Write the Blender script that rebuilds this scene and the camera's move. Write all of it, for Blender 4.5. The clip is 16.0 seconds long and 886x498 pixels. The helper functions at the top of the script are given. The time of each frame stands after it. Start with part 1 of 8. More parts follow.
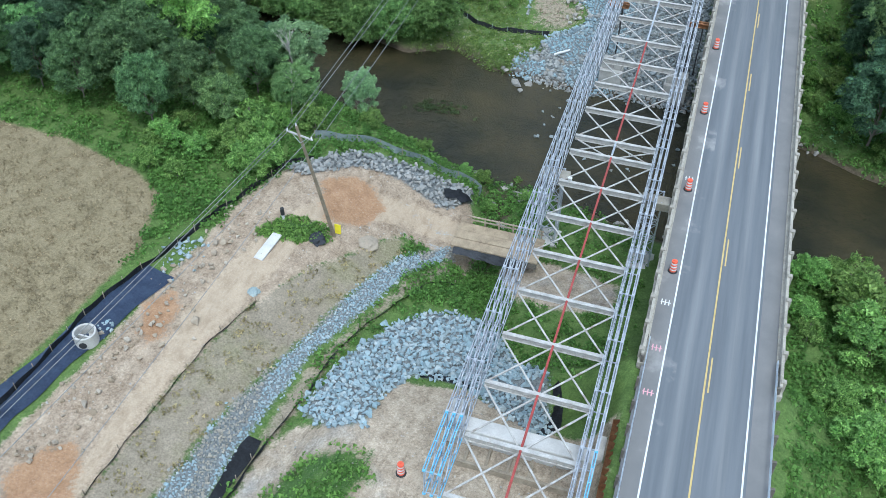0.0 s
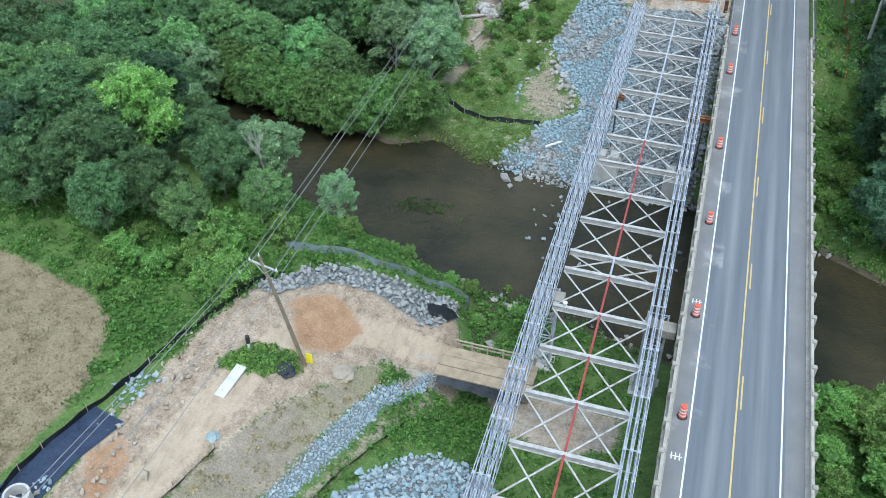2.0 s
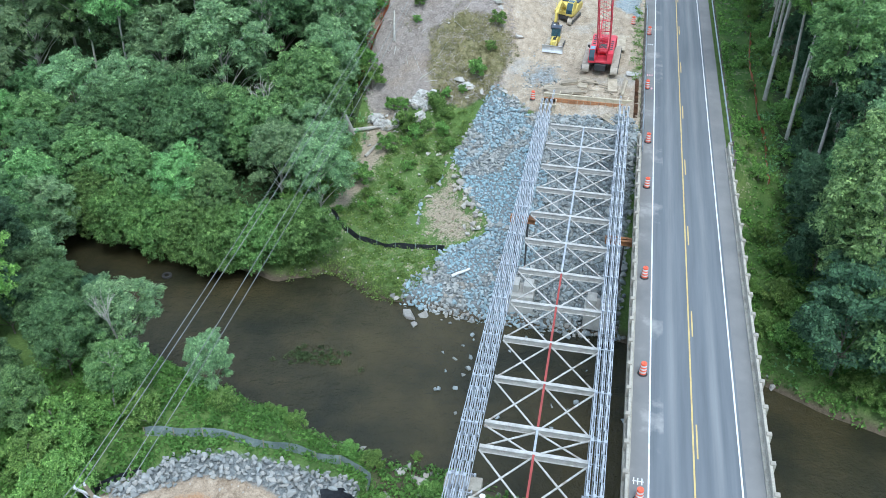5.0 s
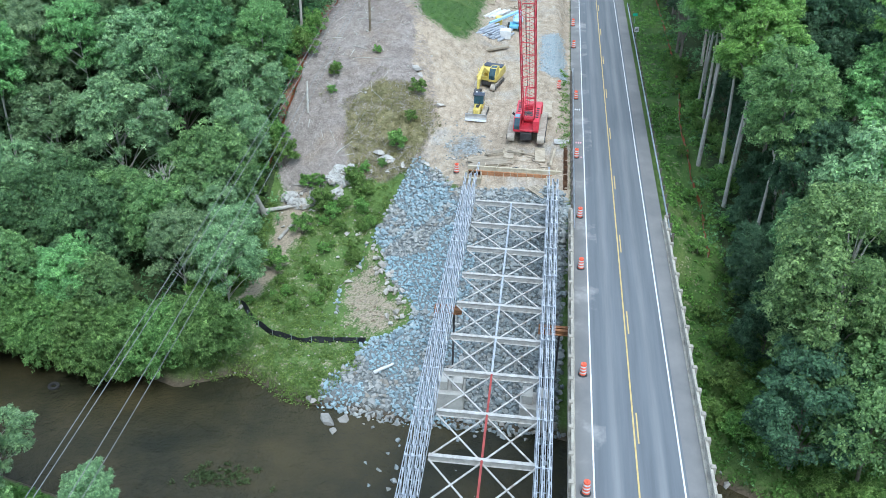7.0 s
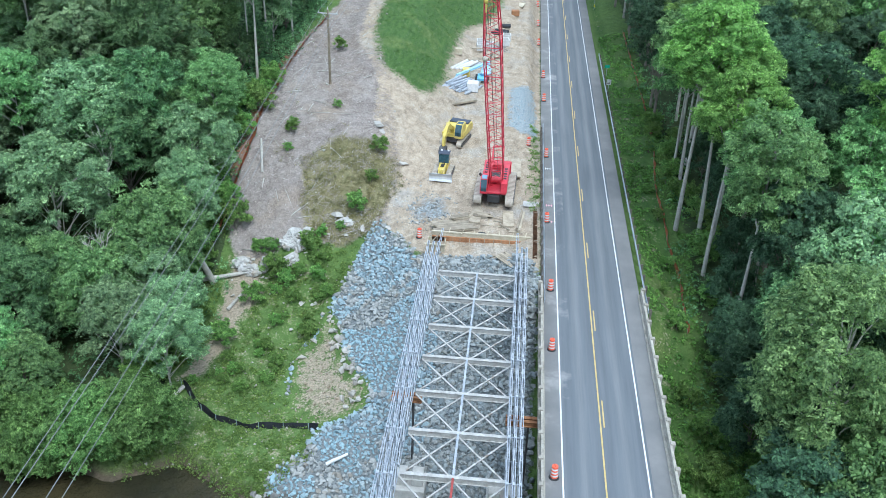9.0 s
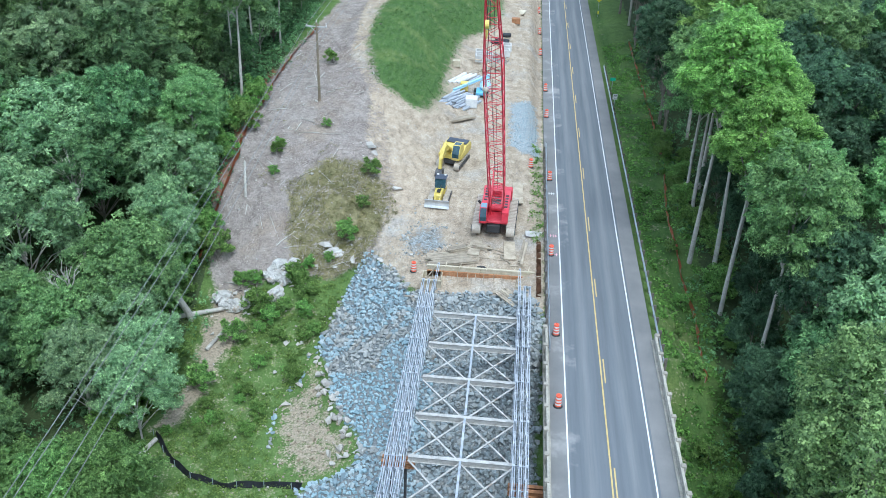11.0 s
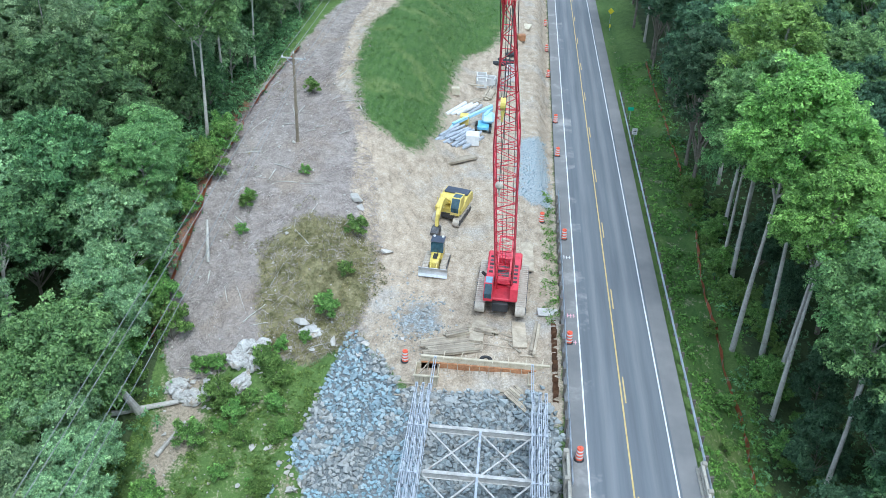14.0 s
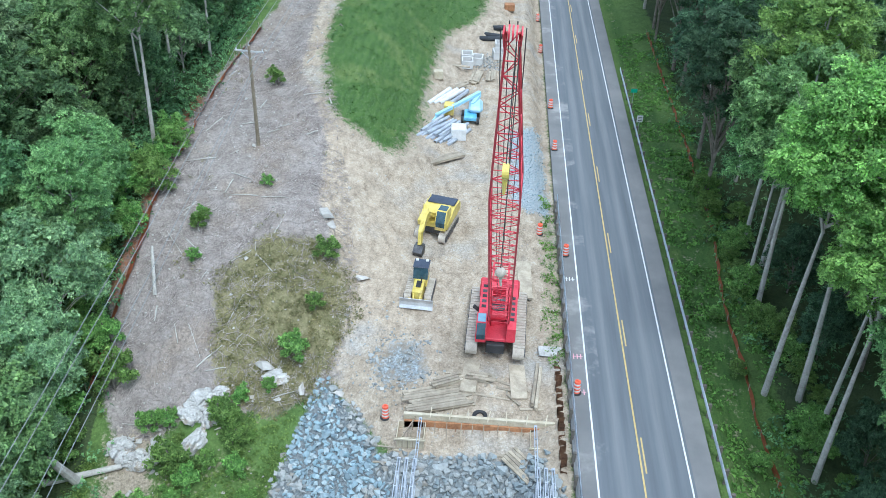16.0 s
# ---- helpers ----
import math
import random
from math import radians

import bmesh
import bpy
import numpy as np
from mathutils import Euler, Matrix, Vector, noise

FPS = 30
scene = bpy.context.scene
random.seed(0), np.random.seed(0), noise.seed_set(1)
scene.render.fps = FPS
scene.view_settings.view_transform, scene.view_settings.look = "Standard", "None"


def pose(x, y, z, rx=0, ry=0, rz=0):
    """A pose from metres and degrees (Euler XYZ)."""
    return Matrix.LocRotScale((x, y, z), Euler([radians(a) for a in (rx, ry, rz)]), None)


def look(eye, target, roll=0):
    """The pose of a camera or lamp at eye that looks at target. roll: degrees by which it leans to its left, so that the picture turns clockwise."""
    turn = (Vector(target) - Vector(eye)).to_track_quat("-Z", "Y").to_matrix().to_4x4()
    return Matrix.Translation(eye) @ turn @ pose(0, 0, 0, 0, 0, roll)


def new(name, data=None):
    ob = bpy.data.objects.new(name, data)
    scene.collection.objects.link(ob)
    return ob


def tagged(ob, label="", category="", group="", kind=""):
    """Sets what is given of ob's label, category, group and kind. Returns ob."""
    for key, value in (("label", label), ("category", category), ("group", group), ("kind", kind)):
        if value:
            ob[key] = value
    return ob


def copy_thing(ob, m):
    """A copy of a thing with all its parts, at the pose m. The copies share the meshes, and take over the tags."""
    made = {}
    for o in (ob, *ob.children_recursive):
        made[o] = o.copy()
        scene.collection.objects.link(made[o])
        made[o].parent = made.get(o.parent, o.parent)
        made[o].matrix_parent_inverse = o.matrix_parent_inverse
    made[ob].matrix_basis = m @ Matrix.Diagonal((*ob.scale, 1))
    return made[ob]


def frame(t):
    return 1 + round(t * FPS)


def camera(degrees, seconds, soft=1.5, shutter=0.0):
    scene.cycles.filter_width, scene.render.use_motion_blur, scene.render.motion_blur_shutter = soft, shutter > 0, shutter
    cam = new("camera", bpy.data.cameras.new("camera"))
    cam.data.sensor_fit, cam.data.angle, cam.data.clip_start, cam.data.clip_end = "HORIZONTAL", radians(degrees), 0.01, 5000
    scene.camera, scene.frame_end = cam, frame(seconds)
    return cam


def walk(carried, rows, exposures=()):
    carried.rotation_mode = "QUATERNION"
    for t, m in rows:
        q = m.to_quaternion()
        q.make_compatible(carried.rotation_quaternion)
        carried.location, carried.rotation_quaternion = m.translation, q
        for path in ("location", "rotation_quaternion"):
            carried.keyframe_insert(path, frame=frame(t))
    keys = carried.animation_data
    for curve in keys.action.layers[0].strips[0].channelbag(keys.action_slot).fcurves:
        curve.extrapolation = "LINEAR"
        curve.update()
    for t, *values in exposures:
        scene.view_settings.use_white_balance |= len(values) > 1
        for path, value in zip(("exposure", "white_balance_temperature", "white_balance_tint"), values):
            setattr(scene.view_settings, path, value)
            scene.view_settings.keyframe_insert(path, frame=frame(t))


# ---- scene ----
cam = camera(52.0, 16.0, soft=0.85)
PATH = [
    (0, (-5.166, -39.522, 45.609), (-5.605, -38.122, 44.25), 0.7),
    (0.5, (-5.755, -37.341, 45.608), (-6.199, -35.924, 44.268), 0.9),
    (1, (-6.294, -35.237, 45.57), (-6.742, -33.801, 44.252), 1.1),
    (1.5, (-6.734, -32.869, 45.362), (-7.191, -31.412, 44.07), 1.0),
    (2, (-7.175, -30.465, 45.472), (-7.622, -28.994, 44.193), 0.6),
    (2.5, (-7.633, -28.168, 45.222), (-8.057, -26.672, 43.964), 0.0),
    (3, (-8.132, -25.969, 44.785), (-8.523, -24.444, 43.551), -0.1),
    (3.5, (-8.535, -24.026, 44.521), (-8.889, -22.477, 43.307), 0.1),
    (4, (-8.763, -21.963, 44.309), (-9.098, -20.392, 43.117), 0.5),
    (6.5, (-8.272, -11.247, 42.12), (-8.491, -9.569, 41.055), 1.2),
    (7, (-8.247, -9.333, 42.16), (-8.43, -7.636, 41.116), 1.2),
    (7.5, (-7.787, -7.723, 41.788), (-7.954, -6.008, 40.771), 1.2),
    (8, (-7.698, -5.929, 41.774), (-7.844, -4.201, 40.778), 1.5),
    (8.5, (-7.75, -4.196, 41.86), (-7.879, -2.458, 40.879), 2.0),
    (9, (-7.928, -2.035, 41.797), (-8.059, -0.292, 40.824), 2.1),
    (11.5, (-8.663, 7.611, 41.697), (-8.786, 9.348, 40.713), 2.3),
    (12, (-8.963, 9.935, 41.815), (-9.082, 11.669, 40.826), 2.4),
    (12.5, (-9.284, 12.36, 41.814), (-9.4, 14.092, 40.821), 2.5),
    (13, (-9.549, 15.303, 41.781), (-9.663, 17.032, 40.783), 2.5),
    (13.5, (-9.91, 18.202, 41.687), (-10.022, 19.931, 40.687), 2.7),
    (14, (-10.222, 21.332, 41.557), (-10.332, 23.059, 40.555), 2.8),
    (14.5, (-10.581, 24.564, 41.528), (-10.688, 26.289, 40.522), 2.8),
    (15, (-10.958, 27.637, 41.454), (-11.06, 29.352, 40.431), 2.9),
    (15.5, (-11.085, 30.974, 41.26), (-11.175, 32.669, 40.202), 2.8),
    (16, (-11.187, 33.804, 41.12), (-11.256, 35.474, 40.023), 2.5),
]
walk(cam, [(t, look(eye, target, roll)) for t, eye, target, roll in PATH], exposures=[(0.0, 0.66, 5620, 3), (5.0, 0.88, 5580, 2), (16.0, 0.90, 5440, 2)])

# ---- overcast daylight ----
world = bpy.data.worlds.new("overcast_sky")
scene.world = world
world.use_nodes = True
wt = world.node_tree
sky = wt.nodes.new("ShaderNodeTexSky")
sky.sky_type = "NISHITA"
sky.sun_disc = False
SUN_ELEV, SUN_TURN = radians(62), radians(20)
sky.sun_elevation, sky.sun_rotation = SUN_ELEV, radians(160)
sky.air_density, sky.dust_density, sky.ozone_density = 1.0, 3.5, 1.0
soft_white = wt.nodes.new("ShaderNodeMixRGB")
soft_white.inputs["Fac"].default_value = 0.55
soft_white.inputs["Color2"].default_value = (8.2, 8.8, 9.6, 1)
wt.links.new(sky.outputs["Color"], soft_white.inputs["Color1"])
wt.links.new(soft_white.outputs["Color"], wt.nodes["Background"].inputs["Color"])
wt.nodes["Background"].inputs["Strength"].default_value = 0.115
sun = new("sun", bpy.data.lights.new("sun", "SUN"))
sun.data.energy, sun.data.angle, sun.data.color = 1.2, radians(18), (1.0, 0.97, 0.92)
sun.rotation_euler = (radians(28), 0, SUN_TURN)

# ---- materials ----
def material(name):
    m = bpy.data.materials.new(name)
    m.use_nodes = True
    return m, m.node_tree, m.node_tree.nodes["Principled BSDF"]


def node(t, kind, **values):
    n = t.nodes.new(kind)
    for key, v in values.items():
        n.inputs[key].default_value = v
    return n


def where(t, scale=1.0):
    """Object-space coordinates in metres."""
    return t.nodes.new("ShaderNodeTexCoord").outputs["Object"]


def noise_of(t, co, scale, detail=4.0, rough=0.6):
    n = node(t, "ShaderNodeTexNoise", Scale=scale, Detail=detail, Roughness=rough)
    t.links.new(co, n.inputs["Vector"])
    return n.outputs["Fac"]


def ramp(t, fac, stops):
    r = t.nodes.new("ShaderNodeValToRGB")
    e = r.color_ramp.elements
    while len(e) < len(stops):
        e.new(0.5)
    for s, (p, c) in zip(e, stops):
        s.position, s.color = p, (c[0], c[1], c[2], 1)
    t.links.new(fac, r.inputs["Fac"])
    return r.outputs["Color"]


def mix(t, fac, a, b, kind="MIX"):
    m = t.nodes.new("ShaderNodeMixRGB")
    m.blend_type = kind
    for sock, v in ((m.inputs["Fac"], fac), (m.inputs["Color1"], a), (m.inputs["Color2"], b)):
        if isinstance(v, (int, float)):
            sock.default_value = v
        elif isinstance(v, tuple):
            sock.default_value = (*v[:3], 1)
        else:
            t.links.new(v, sock)
    return m.outputs["Color"]


def math_of(t, op, a, b=0.0, c=0.0):
    m = t.nodes.new("ShaderNodeMath")
    m.operation = op
    for sock, v in zip(m.inputs, (a, b, c)):
        if isinstance(v, (int, float)):
            sock.default_value = v
        else:
            t.links.new(v, sock)
    return m.outputs[0]


def bump(t, shader, height, strength=0.5, distance=0.05):
    b = node(t, "ShaderNodeBump", Strength=strength, Distance=distance)
    t.links.new(height, b.inputs["Height"])
    t.links.new(b.outputs["Normal"], shader.inputs["Normal"])


def worn(name, dark, light, scale=3.0, rough=0.7, metal=0.0, fine=25.0, relief=0.3, depth=0.02, vary=0.0, spots=None):
    """A surface of two tones with a coarse stain, fine grain and relief."""
    m, t, s = material(name)
    co = where(t)
    coarse, grain = noise_of(t, co, scale, 5, 0.65), noise_of(t, co, fine, 3, 0.6)
    both = math_of(t, "ADD", math_of(t, "MULTIPLY", coarse, 0.65), math_of(t, "MULTIPLY", grain, 0.35))
    col = ramp(t, both, [(0.36, dark), (0.62, light)])
    if spots:
        patch = noise_of(t, co, scale * 0.45, 6, 0.7)
        col = mix(t, ramp(t, patch, [(0.55, (0, 0, 0)), (0.66, (1, 1, 1))]), col, spots)
    if vary:
        info = t.nodes.new("ShaderNodeObjectInfo")
        hsv = t.nodes.new("ShaderNodeHueSaturation")
        t.links.new(math_of(t, "MULTIPLY_ADD", info.outputs["Random"], vary, 1 - vary / 2), hsv.inputs["Value"])
        t.links.new(col, hsv.inputs["Color"])
        col = hsv.outputs["Color"]
    t.links.new(col, s.inputs["Base Color"])
    s.inputs["Roughness"].default_value = rough
    s.inputs["Metallic"].default_value = metal
    bump(t, s, both, relief, depth)
    return m


def stone(name, tones, island=True):
    """Broken rock: a tone for each stone, with pale faces and dark seams."""
    m, t, s = material(name)
    co = where(t)
    if island:
        rnd = t.nodes.new("ShaderNodeNewGeometry").outputs["Random Per Island"]
    else:
        rnd = t.nodes.new("ShaderNodeObjectInfo").outputs["Random"]
    base = ramp(t, rnd, [(i / (len(tones) - 1), c) for i, c in enumerate(tones)])
    n = noise_of(t, co, 4.0, 6, 0.65)
    col = mix(t, 0.55, base, ramp(t, n, [(0.30, (0.62, 0.60, 0.57)), (0.6, (1.05, 1.05, 1.05))]), "MULTIPLY")
    t.links.new(col, s.inputs["Base Color"])
    s.inputs["Roughness"].default_value = 0.82
    bump(t, s, n, 0.6, 0.05)
    return m


def foliage(name, dark, light, hue=0.026, value=0.45, leaf=0.0, gaps=0.56):
    """Leaves: a tone for each spray and each leaf. leaf: how many leaves to a metre where one spray carries several, with gaps between them."""
    m, t, s = material(name)
    geo, info = t.nodes.new("ShaderNodeNewGeometry"), t.nodes.new("ShaderNodeObjectInfo")
    co = where(t)
    col = ramp(t, geo.outputs["Random Per Island"], [(0.0, dark), (0.75, light), (1.0, tuple(min(1, c * 1.35) for c in light))])
    clump = noise_of(t, co, 0.45, 2, 0.5)
    col = mix(t, 0.6, col, ramp(t, clump, [(0.35, (0.66, 0.70, 0.66)), (0.65, (1.2, 1.15, 1.05))]), "MULTIPLY")
    cells = None
    if leaf:
        cells = node(t, "ShaderNodeTexVoronoi", Scale=leaf)
        t.links.new(co, cells.inputs["Vector"])
        one = t.nodes.new("ShaderNodeSeparateColor")
        t.links.new(cells.outputs["Color"], one.inputs["Color"])
        col = mix(t, 0.85, col, ramp(t, one.outputs[0], [(0.0, (0.42, 0.46, 0.48)), (1.0, (1.55, 1.48, 1.35))]), "MULTIPLY")
    hsv = t.nodes.new("ShaderNodeHueSaturation")
    t.links.new(math_of(t, "MULTIPLY_ADD", info.outputs["Random"], hue, 0.5 - hue / 2), hsv.inputs["Hue"])
    t.links.new(math_of(t, "MULTIPLY_ADD", info.outputs["Random"], value, 1 - value / 2), hsv.inputs["Value"])
    t.links.new(col, hsv.inputs["Color"])
    t.links.new(hsv.outputs["Color"], s.inputs["Base Color"])
    s.inputs["Roughness"].default_value = 0.55
    s.inputs["Specular IOR Level"].default_value = 0.15
    glow = t.nodes.new("ShaderNodeBsdfTranslucent")
    t.links.new(hsv.outputs["Color"], glow.inputs["Color"])
    both = node(t, "ShaderNodeMixShader", Fac=0.45)
    t.links.new(s.outputs[0], both.inputs[1])
    t.links.new(glow.outputs[0], both.inputs[2])
    out = both.outputs[0]
    if leaf:
        cut = t.nodes.new("ShaderNodeMixShader")
        t.links.new(math_of(t, "LESS_THAN", cells.outputs["Distance"], gaps), cut.inputs[0])
        t.links.new(t.nodes.new("ShaderNodeBsdfTransparent").outputs[0], cut.inputs[1])
        t.links.new(out, cut.inputs[2])
        out = cut.outputs[0]
    t.links.new(out, t.nodes["Material Output"].inputs["Surface"])
    return m


LEAF = [
    foliage("leaf_green", (0.14, 0.275, 0.115), (0.275, 0.46, 0.198), leaf=7.0),
    foliage("leaf_dark", (0.085, 0.175, 0.085), (0.18, 0.31, 0.145), leaf=7.0),
    foliage("leaf_bright", (0.155, 0.30, 0.085), (0.30, 0.50, 0.155), leaf=7.0),
    foliage("leaf_grey", (0.16, 0.28, 0.155), (0.305, 0.45, 0.25), leaf=7.5),
    # deep green leaves, darkened in colour to carry the shade inside the wood
    foliage("leaf_deep_shade", (0.046, 0.100, 0.062), (0.108, 0.195, 0.115), leaf=7.0),
    foliage("leaf_olive", (0.115, 0.185, 0.075), (0.225, 0.31, 0.135), leaf=7.0),
    foliage("leaf_lime", (0.165, 0.31, 0.08), (0.30, 0.475, 0.145), leaf=6.5),
    foliage("leaf_willow", (0.095, 0.19, 0.06), (0.205, 0.345, 0.12), leaf=8.0),
    foliage("leaf_bush", (0.13, 0.26, 0.07), (0.27, 0.44, 0.14), leaf=11.0),
]
GRASS = foliage("grass_blades", (0.095, 0.19, 0.045), (0.21, 0.35, 0.09))
DRY = foliage("dry_stalks", (0.20, 0.165, 0.09), (0.36, 0.30, 0.18))
BARK = worn("bark", (0.10, 0.085, 0.07), (0.26, 0.23, 0.19), 1.2, 0.9, fine=9, relief=0.8, depth=0.05)
PALE_BARK = worn("pale_bark", (0.27, 0.25, 0.22), (0.52, 0.50, 0.46), 0.9, 0.9, fine=8, relief=0.6, depth=0.04)
BLUE_TONES = [(0.18, 0.24, 0.275), (0.27, 0.35, 0.39), (0.335, 0.425, 0.465), (0.265, 0.375, 0.43), (0.42, 0.475, 0.49), (0.225, 0.30, 0.34)]
RIPRAP = stone("riprap_stone", BLUE_TONES)
RIPRAP_ONE = stone("riprap_single", BLUE_TONES, False)
RIPRAP_BLUE = stone("blue_riprap_stone", [(0.20, 0.29, 0.335), (0.275, 0.395, 0.45), (0.33, 0.455, 0.51), (0.24, 0.35, 0.40), (0.38, 0.47, 0.505)])
RUBBLE = stone("grey_rubble", [(0.17, 0.17, 0.16), (0.30, 0.29, 0.27), (0.40, 0.37, 0.33), (0.24, 0.24, 0.24)])
ROCK = stone("pale_rock", [(0.33, 0.31, 0.28), (0.50, 0.48, 0.45), (0.42, 0.38, 0.33)])
CHIPS = stone("road_chips", [(0.27, 0.215, 0.15), (0.40, 0.335, 0.25), (0.33, 0.285, 0.225), (0.46, 0.41, 0.34)])
GALV = worn("galvanised_steel", (0.30, 0.33, 0.38), (0.52, 0.55, 0.60), 2.2, 0.45, 0.35, fine=30, relief=0.1, depth=0.004)
TRANSOM = worn("weathered_galvanised_steel", (0.34, 0.33, 0.31), (0.58, 0.57, 0.55), 1.4, 0.62, 0.25, fine=14, relief=0.15, depth=0.004, spots=(0.30, 0.26, 0.22))
RED_STEEL = worn("red_primer_steel", (0.22, 0.035, 0.03), (0.36, 0.065, 0.055), 1.5, 0.6, fine=12, relief=0.1, depth=0.004)
BLUE_STEEL = worn("blue_painted_steel", (0.10, 0.36, 0.58), (0.22, 0.52, 0.74), 1.5, 0.5, fine=12, relief=0.1, depth=0.004)
CONCRETE = worn("concrete", (0.34, 0.33, 0.31), (0.52, 0.51, 0.48), 0.9, 0.85, fine=12, relief=0.25, depth=0.01)
OLD_CONCRETE = worn("stained_concrete", (0.22, 0.205, 0.175), (0.42, 0.395, 0.34), 0.7, 0.9, fine=9, relief=0.35, depth=0.02, vary=0.25)
WHITE_CONCRETE = worn("new_concrete", (0.46, 0.455, 0.445), (0.62, 0.615, 0.60), 0.8, 0.8, fine=10, relief=0.15, depth=0.006)
RUST = worn("rusty_steel", (0.19, 0.085, 0.04), (0.40, 0.20, 0.095), 2.0, 0.85, fine=12, relief=0.4, depth=0.01, vary=0.3)
TIMBER = worn("weathered_timber", (0.24, 0.20, 0.15), (0.44, 0.38, 0.29), 1.6, 0.8, fine=18, relief=0.3, depth=0.008, vary=0.4)
FORM_PLY = worn("form_plywood", (0.42, 0.36, 0.25), (0.60, 0.54, 0.42), 1.4, 0.75, fine=14, relief=0.15, depth=0.005, vary=0.2)
BLACK_CLOTH = worn("black_geotextile", (0.012, 0.014, 0.018), (0.035, 0.04, 0.05), 1.0, 0.7, fine=8, relief=0.6, depth=0.04)
BLUE_BLACK = worn("blue_black_sheeting", (0.035, 0.055, 0.105), (0.075, 0.11, 0.19), 0.7, 0.55, fine=6, relief=0.7, depth=0.06)
GREY_CLOTH = worn("grey_green_geotextile", (0.20, 0.26, 0.27), (0.32, 0.38, 0.38), 1.0, 0.7, fine=8, relief=0.5, depth=0.03)
ORANGE = worn("orange_plastic", (0.60, 0.085, 0.04), (0.78, 0.15, 0.08), 3.0, 0.5, fine=20, relief=0.05)
WHITE = worn("white_paint", (0.52, 0.52, 0.53), (0.70, 0.70, 0.69), 2.0, 0.55, fine=16, relief=0.05)
BLACK = worn("black_rubber", (0.015, 0.015, 0.016), (0.04, 0.04, 0.042), 3.0, 0.7, fine=20, relief=0.3)
YELLOW = worn("yellow_machine_paint", (0.52, 0.40, 0.07), (0.70, 0.58, 0.16), 1.5, 0.45, fine=14, relief=0.06, spots=(0.45, 0.34, 0.14))
CRANE_RED = worn("red_machine_paint", (0.46, 0.02, 0.04), (0.64, 0.055, 0.085), 1.2, 0.42, fine=12, relief=0.06)
DARK_STEEL = worn("dark_steel", (0.05, 0.05, 0.055), (0.13, 0.13, 0.135), 2.0, 0.5, 0.6, fine=16, relief=0.1)
TRACK = worn("dusty_track_steel", (0.34, 0.30, 0.25), (0.52, 0.47, 0.40), 2.0, 0.8, 0.2, fine=14, relief=0.3)
GLASS = worn("dark_cab_glass", (0.02, 0.05, 0.065), (0.05, 0.10, 0.13), 1.0, 0.12, fine=3, relief=0.0)
WOOD_POLE = worn("utility_pole_wood", (0.16, 0.13, 0.09), (0.30, 0.25, 0.18), 1.0, 0.85, fine=10, relief=0.4)
SIGN_YELLOW = worn("yellow_sign", (0.72, 0.60, 0.02), (0.85, 0.74, 0.04), 2.0, 0.5, relief=0.0)
SIGN_GREEN = worn("green_sign", (0.02, 0.26, 0.16), (0.03, 0.34, 0.22), 2.0, 0.5, relief=0.0)
CLAY_NET = worn("orange_fence_net", (0.30, 0.09, 0.04), (0.46, 0.16, 0.07), 3.0, 0.8, fine=15, relief=0.3)

RAIL_STEEL = worn("bright_guardrail_steel", (0.50, 0.55, 0.62), (0.68, 0.73, 0.79), 1.2, 0.5, 0.2, fine=12, relief=0.05, depth=0.004)
# ---- the lie of the land ----
WATER = -10.7


def smooth(a, b, v):
    k = min(1.0, max(0.0, (v - a) / (b - a)))
    return k * k * (3 - 2 * k)


def line(v, xs, zs):
    return float(np.interp(v, xs, zs))


def near_bank(x):
    return line(x, (-140, -60, -41, -32, -22, -16, -4, 8, 14, 40, 120), (60.5, 41.4, 35.4, 32.4, 30.2, 29.9, 26.5, 26.5, 23, 12.5, -21))


def far_bank(x):
    return line(x, (-140, -57, -45, -38, -33, -28, -20, -6, 8, 15, 40, 120), (75, 52.4, 51.2, 49.5, 52.2, 49.0, 47.8, 47.8, 44.2, 40.8, 32, 1))


def seg_dist(x, y, ax, ay, bx, by):
    dx, dy = bx - ax, by - ay
    k = min(1, max(0, ((x - ax) * dx + (y - ay) * dy) / (dx * dx + dy * dy)))
    return math.hypot(x - ax - k * dx, y - ay - k * dy)


def near_plain(x, y):
    z = line(x, (-200, -60, -44, -38, -32, -29.5, -25, -18, -8, 6, 12, 40, 120), (-1, -2.8, -3.6, -4.1, -4.8, -6, -6.8, -6.9, -7, -4.6, -6.5, -7, -4))
    z += 3.2 * smooth(5, -7, y) * smooth(-28, -21, x) * smooth(8, 2, x)
    z -= 1.6 * smooth(10, 18, y) * smooth(-30, -24, x)
    return z


def far_plain(x, y):
    mid = line(y, (40, 50, 58, 68, 75.5, 80, 90, 100, 128, 200, 500), (-10, -9.6, -7.2, -4.6, -1.9, -0.9, -0.2, 0.5, 1.6, 2.5, 8))
    left = line(y, (40, 53, 69, 77, 81, 89, 95, 106, 128, 200, 500), (-10, -9.7, -9.2, -6.8, -4.6, 0.2, 3.0, 5.4, 7.0, 11, 27))
    right = line(y, (30, 45, 52, 60, 72, 83, 100, 200, 500), (-10, -9.8, -7.8, -6, -3.5, -1.0, -0.2, 1.0, 6))
    k = smooth(-26, -14, x)
    z = left * (1 - k) + mid * k
    k = smooth(-4, 5, x)
    z = z * (1 - k) + right * k
    z += 0.05 * max(0, x - 14) - 0.02 * max(0, -45 - x)
    return z


def bank_fill(x, y):
    side = max(0.0, abs(x) - 4.8) * 0.62
    if x < 0:
        side += max(0.0, -x - 5.0) * 2.6 * smooth(1.0, -1.5, y)
    return -0.32 - side - 0.75 * max(0.0, min(y - 1.5, 66.5 - y))


